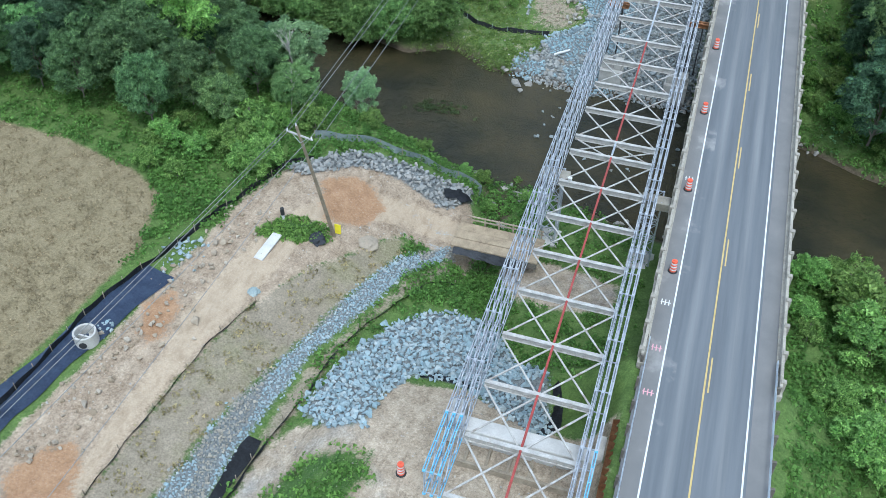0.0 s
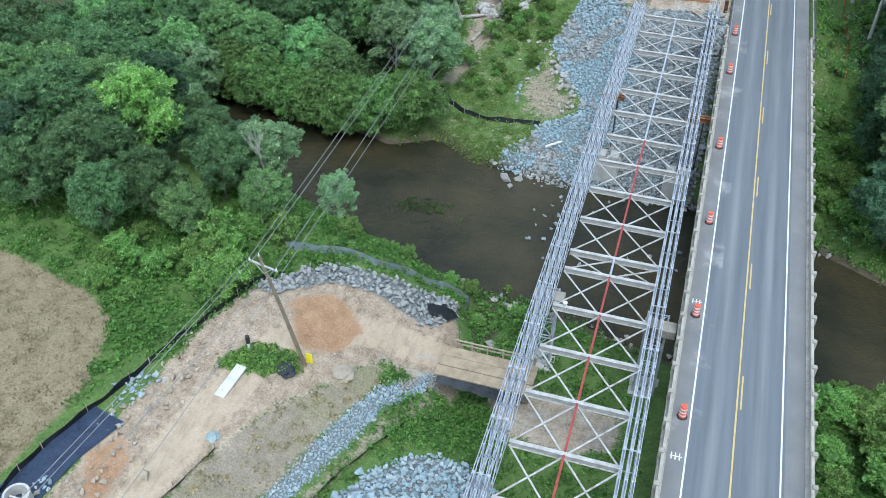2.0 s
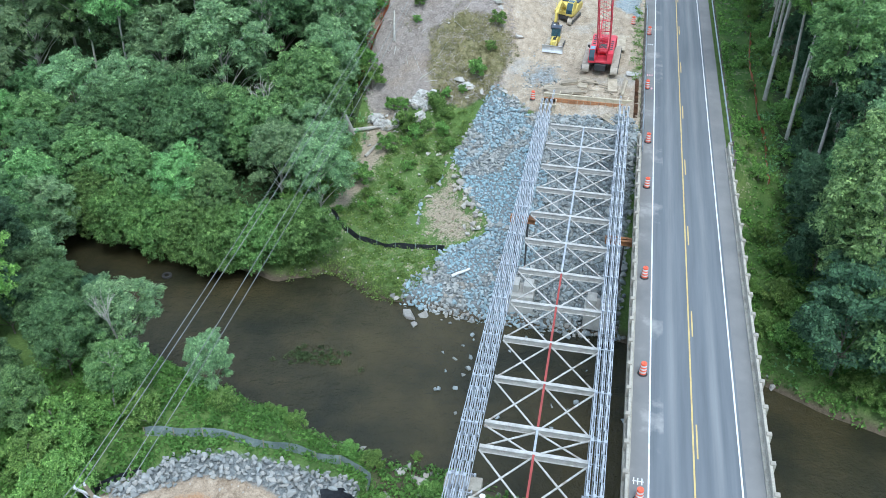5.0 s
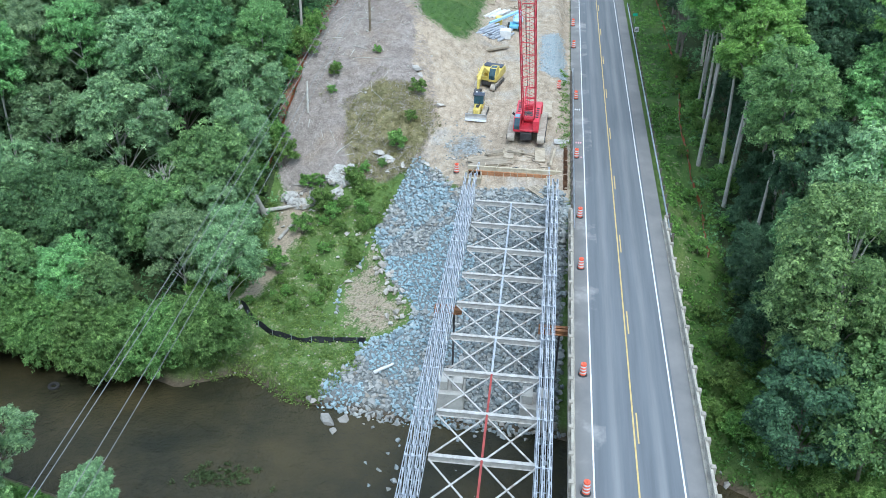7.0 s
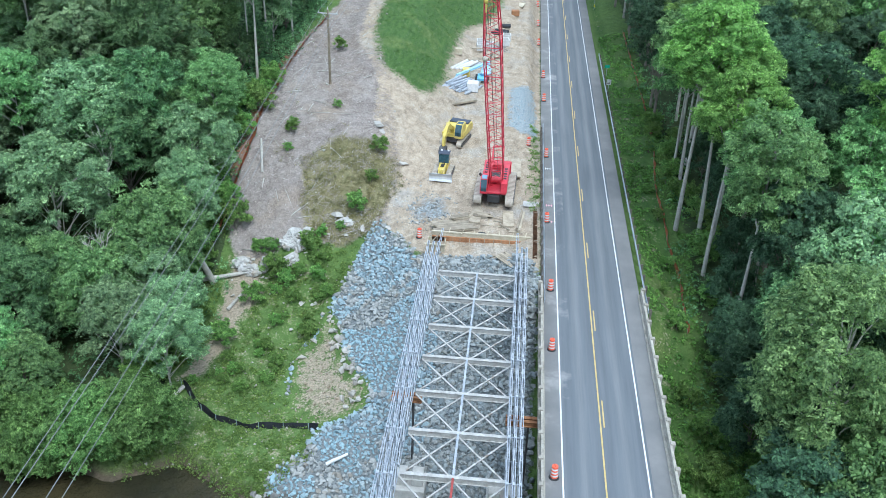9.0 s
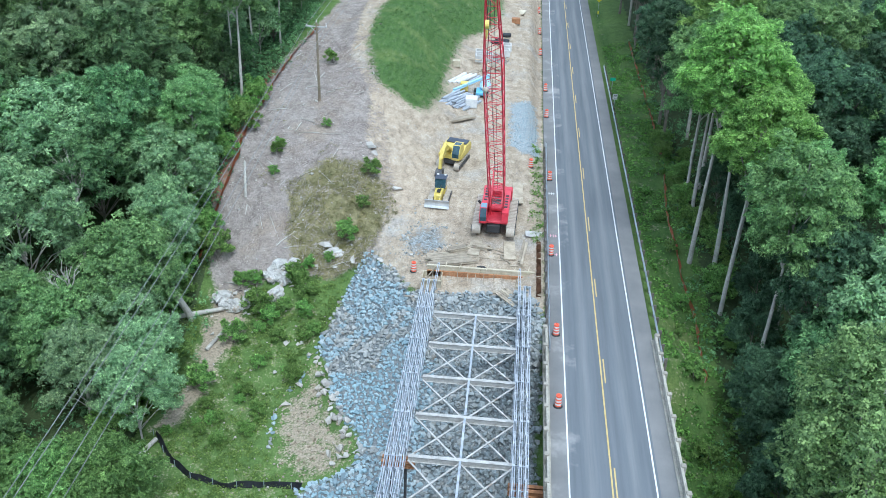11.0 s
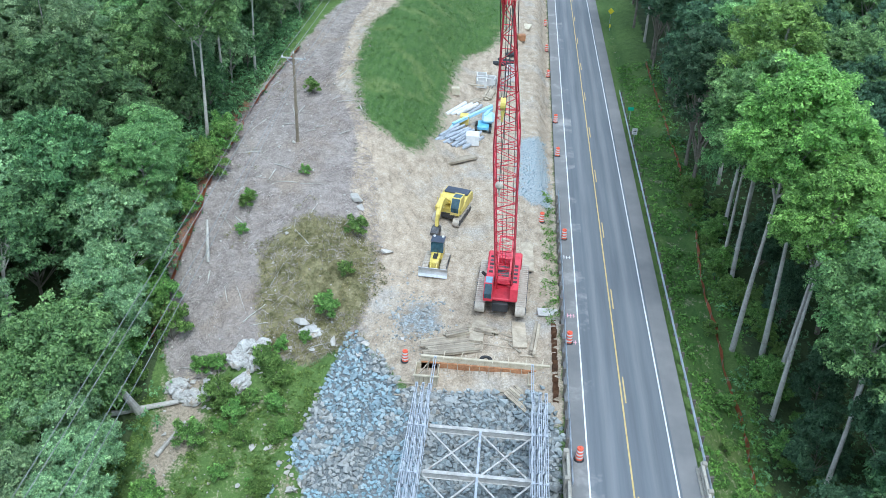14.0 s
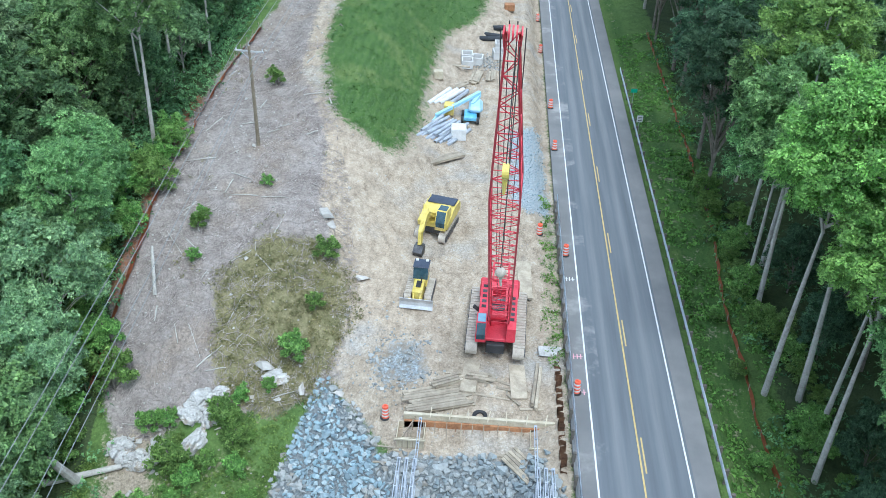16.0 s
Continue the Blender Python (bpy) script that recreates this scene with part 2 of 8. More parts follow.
def land(x, y):
    """The ground's height."""
    nb, fb = near_bank(x), far_bank(x)
    bed = WATER - 0.9
    if y < 0.5 * (nb + fb):
        d = nb - y
        top = near_plain(x, y)
        z = bed + (top - bed) * smooth(-2.5, 7.5, d) if d < 7.5 else top
        gully = min(seg_dist(x, y, -12.5, 6, -18.6, 13), seg_dist(x, y, -18.6, 13, -20.6, 28))
        if gully < 3.2:
            z -= 1.9 * (1 - smooth(0.6, 3.2, gully)) * smooth(29, 24, y)
    else:
        d = y - fb
        top = far_plain(x, y)
        z = bed + (top - bed) * smooth(-2.5, 3.5, d) if d < 3.5 else top
    z = max(z, bank_fill(x, y))
    if abs(x) < 9 and not 3 < y < 64:
        k = smooth(5.0, 9.0, abs(x)) if x > 0 else smooth(4.6, 6.5, -x)
        z = min(z, -0.42 * (1 - k) + z * k) if z > -0.42 else z
    return z

# ---- mesh helpers ----
def mesh_of(name, verts, faces, mat):
    me = bpy.data.meshes.new(name)
    me.from_pydata(verts, [], faces)
    me.materials.append(mat)
    me.update()
    return me


def part(name, bm, mat, parent=None, label=""):
    """One bmesh as one mesh object, under a thing or a part."""
    me = bpy.data.meshes.new(name)
    bm.to_mesh(me)
    bm.free()
    me.materials.append(mat)
    ob = new(name, me)
    ob.parent = parent
    return tagged(ob, label)


def thing(name, at, label, category, group="", kind="", turn=0.0):
    """An empty at the base of a thing, that carries its parts."""
    ob = new(name)
    ob.empty_display_size = 0.2
    ob.matrix_basis = pose(*at, 0, 0, turn)
    return tagged(ob, label, category, group, kind)


def box(bm, lo, hi, m=None, bevel=0.0):
    """A box between two corners, its edges eased."""
    size = [b - a for a, b in zip(lo, hi)]
    mid = [(a + b) / 2 for a, b in zip(lo, hi)]
    mat = Matrix.Translation(mid) @ Matrix.Diagonal((*size, 1))
    made = bmesh.ops.create_cube(bm, size=1, matrix=(m @ mat) if m else mat)
    if bevel:
        edges = list({e for v in made["verts"] for e in v.link_edges})
        bmesh.ops.bevel(bm, geom=edges, offset=bevel, segments=1, affect="EDGES")


def rod(bm, a, b, r, r2=None, sides=8):
    """A round bar from a to b."""
    a, b = Vector(a), Vector(b)
    d = b - a
    m = Matrix.Translation((a + b) / 2) @ d.to_track_quat("Z", "Y").to_matrix().to_4x4()
    bmesh.ops.create_cone(bm, cap_ends=True, segments=sides, radius1=r, radius2=r if r2 is None else r2, depth=d.length, matrix=m)


def bar(bm, a, b, w, h):
    """A square bar from a to b, w wide and h high."""
    a, b = Vector(a), Vector(b)
    d = b - a
    x = d.normalized()
    up = Vector((0, 0, 1)) if abs(x.z) < 0.98 else Vector((0, 1, 0))
    y = up.cross(x).normalized()
    z = x.cross(y)
    m = Matrix(((*[x[0], y[0], z[0]], 0), (x[1], y[1], z[1], 0), (x[2], y[2], z[2], 0), (0, 0, 0, 1)))
    m = Matrix.Translation((a + b) / 2) @ m @ Matrix.Diagonal((d.length, w, h, 1))
    bmesh.ops.create_cube(bm, size=1, matrix=m)


def prism(bm, outline, x0, x1, m=None):
    """A side outline in y, z drawn out from x0 to x1."""
    rows = [[bm.verts.new(m @ Vector((x, y, z)) if m else (x, y, z)) for y, z in outline] for x in (x0, x1)]
    n = len(outline)
    bm.faces.new(rows[0][::-1])
    bm.faces.new(rows[1])
    for i in range(n):
        bm.faces.new((rows[0][i], rows[0][(i + 1) % n], rows[1][(i + 1) % n], rows[1][i]))


# ---- zones of the ground, as outlines on the plan ----
ZONES = {
    "haul": [(-43.5, -23.9), (-42.5, -15.2), (-41.2, -7.7), (-40.4, 2.4), (-39.2, 12.4), (-37.3, 18.4), (-34.2, 21.3), (-29.4, 22.7), (-23.2, 24.5), (-21.9, 22.6), (-20.1, 19.1), (-20.2, 14.6), (-26.2, 15.9), (-30.9, 7.8), (-33.6, 0.9), (-35.0, -7.4), (-35.6, -17.2), (-36.5, -26.9)],
    "clay": [(-34.3, 17.3), (-32.2, 19.1), (-30.6, 19.3), (-28.4, 17.3), (-29.4, 14.2), (-32.1, 12.6)],
    "clay_near": [(-40.9, -17.2), (-39.9, -14.9), (-38.3, -13.5), (-36.9, -14.8), (-36.2, -17.0), (-37.2, -18.9), (-39.5, -19.9)],
    "clay_mid": [(-39.5, -4.0), (-40.5, -1.1), (-39.3, 0.7), (-38.0, -0.9), (-37.6, -3.4), (-38.4, -4.7)],
    "lane": [(-35.8, -27.0), (-37.6, -19.0), (-37.0, -14.0), (-37.3, -10.7), (-37.0, -7.2), (-37.0, -4.2), (-37.5, -1.3), (-37.4, 1.8), (-36.4, 7.0), (-34.6, 13.0), (-31.5, 18.0), (-26.0, 20.2), (-21.0, 20.0), (-20.6, 16.4), (-26.0, 17.4), (-30.0, 14.5), (-32.6, 8.9), (-33.9, 1.6), (-34.6, -2.2), (-35.3, -7.0), (-35.8, -14.2), (-35.7, -20.0)],
    "lane_far": [(-26.5, 105.7), (-29.4, 120.4), (-29.7, 138.0), (-27.4, 138.0), (-27.2, 120.0), (-24.7, 108.4), (-20.2, 103.0), (-16.7, 99.5), (-14.6, 88.2), (-15.2, 80.0), (-18.3, 82.0), (-20.1, 88.7), (-21.8, 99.5)],
    "tan": [(-25.0, 72.8), (-25.3, 69.4), (-26.9, 67.3), (-26.2, 62.5), (-25.4, 59.0), (-22.8, 56.7), (-20.4, 57.3), (-18.4, 58.4), (-18.6, 60.6), (-20.2, 63.0), (-22.0, 66.2), (-23.4, 71.1)],
    "tan_log": [(-36.7, 79.2), (-32.7, 79.6), (-31.4, 74.3), (-32.6, 70.7), (-33.0, 66.9), (-34.0, 62.6), (-37.0, 60.8), (-36.4, 64.4), (-35.8, 70.1)],
    "dry": [(-36.5, -26.9), (-35.6, -17.2), (-35.0, -7.4), (-33.6, 0.9), (-30.9, 7.8), (-26.2, 15.9), (-25.4, 13.3), (-27.9, 4.9), (-29.9, -2.8), (-31.1, -8.9), (-31.8, -15.5), (-32.0, -26.9)],
    "channel": [(-32.0, -23.9), (-31.8, -15.5), (-31.1, -8.9), (-29.9, -2.8), (-27.9, 4.9), (-25.4, 13.3), (-21.9, 16.5), (-21.1, 15.1), (-24.2, 10.2), (-25.9, 4.6), (-27.7, 0.0), (-28.2, -4.7), (-28.9, -10.1), (-28.9, -13.9), (-28.8, -23.9)],
    "rock_edge": [(-37.9, 17.1), (-36.4, 19.3), (-34.3, 22.0), (-29.7, 23.7), (-23.2, 26.1), (-22.1, 23.7), (-23.7, 21.1), (-26.9, 21.5), (-29.4, 21.5), (-32.6, 20.3), (-35.8, 17.3)],
    "pile": [(-26.2, -3.7), (-25.7, -0.5), (-23.2, 4.8), (-21.2, 7.0), (-15.4, 8.5), (-10.0, 1.5), (-9.0, -2.3), (-9.6, -3.9), (-16.1, 0.1), (-19.7, -0.3), (-20.6, -3.6), (-20.7, -6.6), (-23.1, -7.4), (-26.2, -5.2)],
    "field": [(-110.5, 16.1), (-63.6, 13.8), (-57.2, 13.7), (-50.2, 12.3), (-45.8, 10.0), (-44.8, 6.5), (-44.0, 3.5), (-44.9, -5.2), (-45.5, -10.1), (-46.6, -31.9), (-110.5, -41.9)],
    "abutment": [(-27.4, -9.5), (-26.0, -6.6), (-21.2, -6.9), (-20.6, -1.4), (-15.6, -0.4), (-8.7, -2.9), (-5.1, -2.6), (-4.9, -23.9), (-28.0, -23.9)],
    "patch": [(-26.4, -21.9), (-25.9, -13.3), (-24.6, -10.2), (-22.4, -8.8), (-19.6, -8.4), (-18.6, -10.2), (-19.6, -13.4), (-20.6, -21.9)],
    "berm": [(-28.4, -12.5), (-28.0, -5.0), (-27.4, -0.5), (-25.6, 4.6), (-23.9, 10.2), (-21.4, 14.4), (-20.6, 13.0), (-23.0, 9.0), (-25.0, 3.4), (-26.3, -3.4), (-27.0, -12.0)],
    "olive": [(-30.8, 90.1), (-27.5, 93.4), (-23.5, 93.6), (-19.9, 91.0), (-19.0, 87.4), (-20.6, 84.4), (-21.7, 81.4), (-25.0, 80.4), (-29.0, 81.6), (-30.4, 85.7)],
    "under_tan": [(-18.1, 16.5), (-12.6, 17.6), (-7.1, 16.5), (-6.8, 12.1), (-11.4, 10.2), (-15.4, 11.7)],
    "far_rock": [(-21.6, 83.0), (-17.6, 78.4), (-16.4, 75.7), (-14.4, 75.2), (-9.8, 75.5), (-6.0, 74.9), (-4.5, 70.0), (-4.5, 58.1), (-4.5, 48.0), (-18.5, 47.4), (-25.2, 48.6), (-25.4, 51.4), (-22.8, 54.2), (-22.8, 57.2), (-26.2, 61.4), (-26.9, 65.2), (-25.2, 71.2), (-23.6, 77.2)],
    "far_green": [(-36.6, 58.8), (-35.6, 68.3), (-34.1, 74.6), (-30.7, 79.5), (-26.2, 79.6), (-23.3, 76.8), (-24.4, 71.4), (-26.7, 65.2), (-26.5, 61.4), (-22.8, 56.6), (-22.3, 53.5), (-25.0, 49.2), (-29.8, 49.8), (-36.6, 50.8)],
    "pad": [(-15.4, 74.8), (-21.2, 82.8), (-20.3, 87.7), (-21.8, 92.6), (-24.3, 98.2), (-24.6, 104.6), (-29.2, 117.0), (-30.7, 138.2), (-27.7, 163.3), (-19.7, 198.3), (-4.3, 198.3), (-4.3, 135.9), (-4.3, 103.4), (-4.3, 86.0), (-4.3, 69.8), (-6.6, 71.4), (-13.9, 72.6)],
    "pole_grass": [(-36.6, 8.6), (-36.2, 10.4), (-34.6, 11.9), (-31.4, 12.2), (-30.8, 10.8), (-33.0, 9.2)],
    "brush": [(-30.7, 158.3), (-34.6, 138.3), (-35.8, 124.4), (-37.2, 113.5), (-37.9, 102.4), (-38.3, 94.5), (-38.4, 87.7), (-37.1, 80.8), (-34.6, 76.8), (-30.0, 80.8), (-24.4, 80.6), (-20.2, 82.0), (-19.9, 90.7), (-22.9, 102.7), (-26.6, 117.0), (-27.9, 138.2)],
    "mound": [(-23.7, 155.8), (-26.0, 143.1), (-28.3, 134.2), (-28.1, 121.7), (-25.6, 109.8), (-24.3, 107.7), (-21.3, 106.4), (-18.6, 106.8), (-16.9, 113.5), (-17.0, 122.4), (-16.1, 138.4), (-12.1, 146.3), (-10.8, 156.9), (-11.2, 188.3), (-22.7, 188.3)],
    "gravel": [(-8.5, 116.8), (-5.3, 118.8), (-4.5, 103), (-6.7, 101.8), (-8.6, 104.3)],
    "blue_a": [(-22.6, 69.8), (-16.8, 67.8), (-15.6, 65.3), (-16.0, 58.9), (-18.3, 60.0), (-20.6, 63.1)],
    "blue_b": [(-21.8, 55.9), (-17.4, 56.1), (-16.4, 53.0), (-19.3, 52.1), (-21.5, 53.0)],
    "blue_c": [(-25.3, 50.7), (-23.9, 52.4), (-21.7, 51.2), (-21.4, 49.4), (-23.8, 48.6)],
    "red_earth": [(-36.9, 110.5), (-37.6, 101.8), (-37.3, 92.9), (-37.8, 87.0), (-38.6, 87.5), (-38.4, 95.0), (-38.3, 104.0), (-37.8, 112.0)],
    "red_verge": [(8.2, 118.0), (9.2, 106.0), (9.6, 98.0), (10.6, 98.5), (10.0, 108.0), (9.2, 119.0)],
    "field_edge": [(-46.2, -24.0), (-45.8, -11.0), (-44.9, -6.2), (-44.0, -0.4), (-42.4, 4.4), (-41.9, 4.3), (-43.2, -1.0), (-44.1, -6.7), (-44.9, -11.8), (-45.4, -24.0)],
    "rubble_pad": [(-16.8, 86.0), (-13.6, 85.0), (-13.0, 81.6), (-14.6, 79.8), (-17.6, 80.6), (-18.4, 83.4)],
    "rail_weeds": [(-5.6, 83.5), (-5.6, 93.0), (-5.4, 105.0), (-4.4, 105.0), (-4.4, 83.5)],
    "haul_gravel": [(-29.4, 20.6), (-26.2, 19.6), (-21.4, 18.2), (-20.6, 17.0), (-22.6, 17.2), (-26.0, 18.4), (-29.6, 19.6)],
    "gravel_band": [(-27.4, 16.4), (-24.6, 16.9), (-21.0, 15.8), (-20.6, 14.8), (-23.6, 15.4), (-26.6, 15.4)],
    "verge": [(4.4, 50), (4.4, 220), (6.4, 190), (7.5, 143.7), (9.4, 106.9), (9.3, 88.8), (9.6, 74.3), (9.4, 62), (8.5, 50)],
}


def zone_mask(px, py, outline, soft):
    """1 inside an outline, 0 outside, with a soft edge; px and py are arrays."""
    inside, near = np.zeros(px.shape, bool), np.full(px.shape, 1e9)
    for (ax, ay), (bx, by) in zip(outline, outline[1:] + outline[:1]):
        dx, dy = bx - ax, by - ay
        k = np.clip(((px - ax) * dx + (py - ay) * dy) / (dx * dx + dy * dy), 0, 1)
        near = np.minimum(near, np.hypot(px - ax - k * dx, py - ay - k * dy))
        if ay != by:
            cross = ((ay > py) != (by > py)) & (px < (bx - ax) * (py - ay) / (by - ay) + ax)
            inside ^= cross
    return np.clip(0.5 + np.where(inside, near, -near) / (2 * soft), 0, 1)


def zone_at(x, y, *names, soft=0.05):
    return max(float(zone_mask(np.array([x]), np.array([y]), ZONES[n], soft)[0]) for n in names)


# the ground: one sheet, fine near the works and coarse towards the horizon
def axis(lo, hi, step, out):
    mid = list(np.arange(lo, hi + 0.01, step))
    far = [step * 1.6 * (1.32 ** i - 1) / 0.32 for i in range(1, out)]
    return np.array([lo - d for d in far[::-1]] + mid + [hi + d for d in far])


GX, GY = axis(-72, 34, 0.7, 24), axis(-24, 172, 0.7, 24)
px, py = np.meshgrid(GX, GY)
px, py = px.ravel(), py.ravel()
masks = {k: zone_mask(px, py, v, 1.3) for k, v in ZONES.items()}
masks["mound"] = zone_mask(px, py, ZONES["mound"], 2.6)
near_m = np.array([float(-80 < x < 45 and -30 < y < 190) for x, y in zip(px, py)])
rough_ground = np.maximum.reduce([masks[k] for k in ("haul", "pad", "brush", "far_green", "abutment")])
heights = []
for x, y, n, r in zip(px, py, near_m, rough_ground):
    z = land(x, y)
    if n:
        z += 0.10 * noise.noise((x * 0.35, y * 0.35, 3)) + (0.05 + 0.09 * r) * noise.noise((x * 1.3, y * 1.3, 7))
        z += 0.30 * noise.noise((x * 0.12, y * 0.12, 1)) * (0 if abs(x) < 6 else 1)
    heights.append(z)
heights = np.array(heights)
heights += 1.5 * zone_mask(px, py, ZONES["mound"], 7.0) * (masks["mound"] > 0)
nx, ny = len(GX), len(GY)
faces = [(j * nx + i, j * nx + i + 1, (j + 1) * nx + i + 1, (j + 1) * nx + i) for j in range(ny - 1) for i in range(nx - 1)]


def ground_z(x, y):
    """The height of the ground sheet itself, between its corners."""
    i = min(nx - 2, max(0, int(np.searchsorted(GX, x)) - 1))
    j = min(ny - 2, max(0, int(np.searchsorted(GY, y)) - 1))
    u, v = (x - GX[i]) / (GX[i + 1] - GX[i]), (y - GY[j]) / (GY[j + 1] - GY[j])
    h = heights
    return float((h[j * nx + i] * (1 - u) + h[j * nx + i + 1] * u) * (1 - v) + (h[(j + 1) * nx + i] * (1 - u) + h[(j + 1) * nx + i + 1] * u) * v)


def stretched(t, co, k):
    n = t.nodes.new("ShaderNodeMapping")
    n.inputs["Rotation"].default_value = (0, 0, 0.25)
    n.inputs["Scale"].default_value = (1.0, k, 1.0)
    t.links.new(co, n.inputs["Vector"])
    return n.outputs[0]


def ground_material():
    m, t, s = material("ground_earth_and_grass")
    co = where(t)
    lay = {}
    for name in ("kinds_a", "kinds_b", "kinds_c", "kinds_d", "kinds_e"):
        a = t.nodes.new("ShaderNodeAttribute")
        a.attribute_name = name
        sep = t.nodes.new("ShaderNodeSeparateColor")
        t.links.new(a.outputs["Color"], sep.inputs["Color"])
        lay[name] = sep.outputs
    big, mid, fine, grit = noise_of(t, co, 0.16, 5, 0.6), noise_of(t, co, 0.9, 6, 0.7), noise_of(t, co, 5.0, 5, 0.7), noise_of(t, co, 16.0, 3, 0.7)
    edge = math_of(t, "ADD", math_of(t, "MULTIPLY", mid, 0.55), math_of(t, "MULTIPLY", fine, 0.45))

    def two(a, b, fac=mid, lo=0.36, hi=0.64):
        return ramp(t, fac, [(lo, a), (hi, b)])

    def over(col, mask, top, frayed=1.2):
        f = math_of(t, "MULTIPLY_ADD", math_of(t, "SUBTRACT", edge, 0.5), frayed, mask)
        f = ramp(t, f, [(0.42, (0, 0, 0)), (0.58, (1, 1, 1))])
        return mix(t, f, col, top)

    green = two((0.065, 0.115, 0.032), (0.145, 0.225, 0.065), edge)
    # wood floor: dark litter, with the trees' shade put into its colour
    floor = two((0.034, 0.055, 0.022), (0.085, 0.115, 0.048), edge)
    dirt = two((0.245, 0.195, 0.14), (0.48, 0.405, 0.315), edge, 0.36, 0.6)
    dirt = mix(t, ramp(t, big, [(0.54, (0, 0, 0)), (0.70, (0.85, 0.85, 0.85))]), dirt, two((0.27, 0.255, 0.235), (0.42, 0.405, 0.375), fine))
    clay = two((0.25, 0.14, 0.075), (0.43, 0.275, 0.165), edge)
    dry = two((0.19, 0.165, 0.12), (0.35, 0.30, 0.23), edge)
    dry = mix(t, ramp(t, big, [(0.48, (0, 0, 0)), (0.62, (1, 1, 1))]), dry, two((0.19, 0.18, 0.105), (0.31, 0.275, 0.18), fine))
    brush = two((0.155, 0.130, 0.115), (0.385, 0.345, 0.315), edge)
    brush = mix(t, ramp(t, big, [(0.5, (0, 0, 0)), (0.66, (0.6, 0.6, 0.6))]), brush, two((0.20, 0.155, 0.115), (0.34, 0.275, 0.21), fine))
    olive = two((0.125, 0.125, 0.055), (0.29, 0.255, 0.15), edge)
    wheat = two((0.20, 0.165, 0.095), (0.29, 0.245, 0.155), edge)
    mud = two((0.060, 0.050, 0.036), (0.13, 0.105, 0.075), edge)
    stony = two((0.13, 0.145, 0.15), (0.25, 0.27, 0.275), fine)
    combed = noise_of(t, stretched(t, co, 0.22), 2.2, 5, 0.7)
    lawn = two((0.032, 0.080, 0.018), (0.095, 0.165, 0.042), math_of(t, "ADD", math_of(t, "MULTIPLY", combed, 0.6), math_of(t, "MULTIPLY", fine, 0.4)))
    lawn = mix(t, ramp(t, big, [(0.54, (0, 0, 0)), (0.72, (0.7, 0.7, 0.7))]), lawn, two((0.11, 0.155, 0.045), (0.20, 0.24, 0.085), combed))
    bluish = two((0.25, 0.285, 0.305), (0.39, 0.43, 0.45), fine)
    a, b, c = lay["kinds_a"], lay["kinds_b"], lay["kinds_c"]
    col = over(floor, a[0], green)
    col = over(col, a[1], wheat, 0.6)
    col = over(col, a[2], dry)
    col = over(col, b[0], brush)
    e_ = lay["kinds_e"]
    col = over(col, e_[0], olive, 1.6)
    ruts = noise_of(t, stretched(t, co, 0.35), 1.6, 5, 0.7)
    dirt = mix(t, 0.5, dirt, ramp(t, ruts, [(0.34, (0.55, 0.53, 0.5)), (0.5, (1, 1, 1)), (0.66, (1.2, 1.2, 1.2))]), "MULTIPLY")
    col = over(col, b[1], dirt, 1.0)
    d = lay["kinds_d"]
    warm = two((0.22, 0.165, 0.115), (0.45, 0.365, 0.275), edge, 0.36, 0.6)
    warm = mix(t, 0.6, warm, ramp(t, ruts, [(0.34, (0.55, 0.52, 0.48)), (0.5, (1, 1, 1)), (0.66, (1.15, 1.15, 1.15))]), "MULTIPLY")
    col = over(col, d[2], warm, 1.0)
    packed = two((0.37, 0.29, 0.205), (0.50, 0.405, 0.30), edge, 0.3, 0.7)
    packed = mix(t, 0.45, packed, ramp(t, ruts, [(0.36, (0.62, 0.58, 0.53)), (0.5, (1, 1, 1)), (0.64, (1.1, 1.1, 1.1))]), "MULTIPLY")
    col = over(col, d[0], packed, 0.9)
    col = over(col, b[2], clay, 1.7)
    col = over(col, c[0], lawn, 1.5)
    col = over(col, c[1], stony, 0.8)
    col = over(col, d[1], two((0.24, 0.20, 0.145), (0.42, 0.36, 0.28), fine), 1.5)
    col = over(col, c[2], bluish, 1.5)
    geo = t.nodes.new("ShaderNodeNewGeometry")
    sep = t.nodes.new("ShaderNodeSeparateXYZ")
    t.links.new(geo.outputs["Position"], sep.inputs[0])
    low = ramp(t, math_of(t, "MULTIPLY_ADD", sep.outputs[2], 0.8, -0.8 * (WATER + 0.15)), [(0.0, (1, 1, 1)), (0.45, (0, 0, 0))])
    col = mix(t, low, col, mud)
    pebbles = ramp(t, grit, [(0.60, (0, 0, 0)), (0.68, (1, 1, 1))])
    col = mix(t, math_of(t, "MULTIPLY", pebbles, math_of(t, "MULTIPLY", b[1], 0.5)), col, (0.55, 0.53, 0.50))
    # red earth beside the fences, and the fine litter of grit and stalks over everything
    col = over(col, e_[1], two((0.20, 0.085, 0.045), (0.34, 0.165, 0.095), edge), 1.5)
    speck = noise_of(t, co, 7.0, 4, 0.9)
    col = mix(t, math_of(t, "MULTIPLY_ADD", math_of(t, "MAXIMUM", d[0], b[2]), -0.42, 0.6), col, ramp(t, speck, [(0.33, (0.45, 0.44, 0.42)), (0.5, (1, 1, 1)), (0.66, (1.45, 1.45, 1.45))]), "MULTIPLY")
    t.links.new(col, s.inputs["Base Color"])
    s.inputs["Roughness"].default_value = 0.95
    s.inputs["Specular IOR Level"].default_value = 0.2
    bump(t, s, math_of(t, "ADD", edge, math_of(t, "MULTIPLY", grit, 0.4)), 0.8, 0.12)
    return m


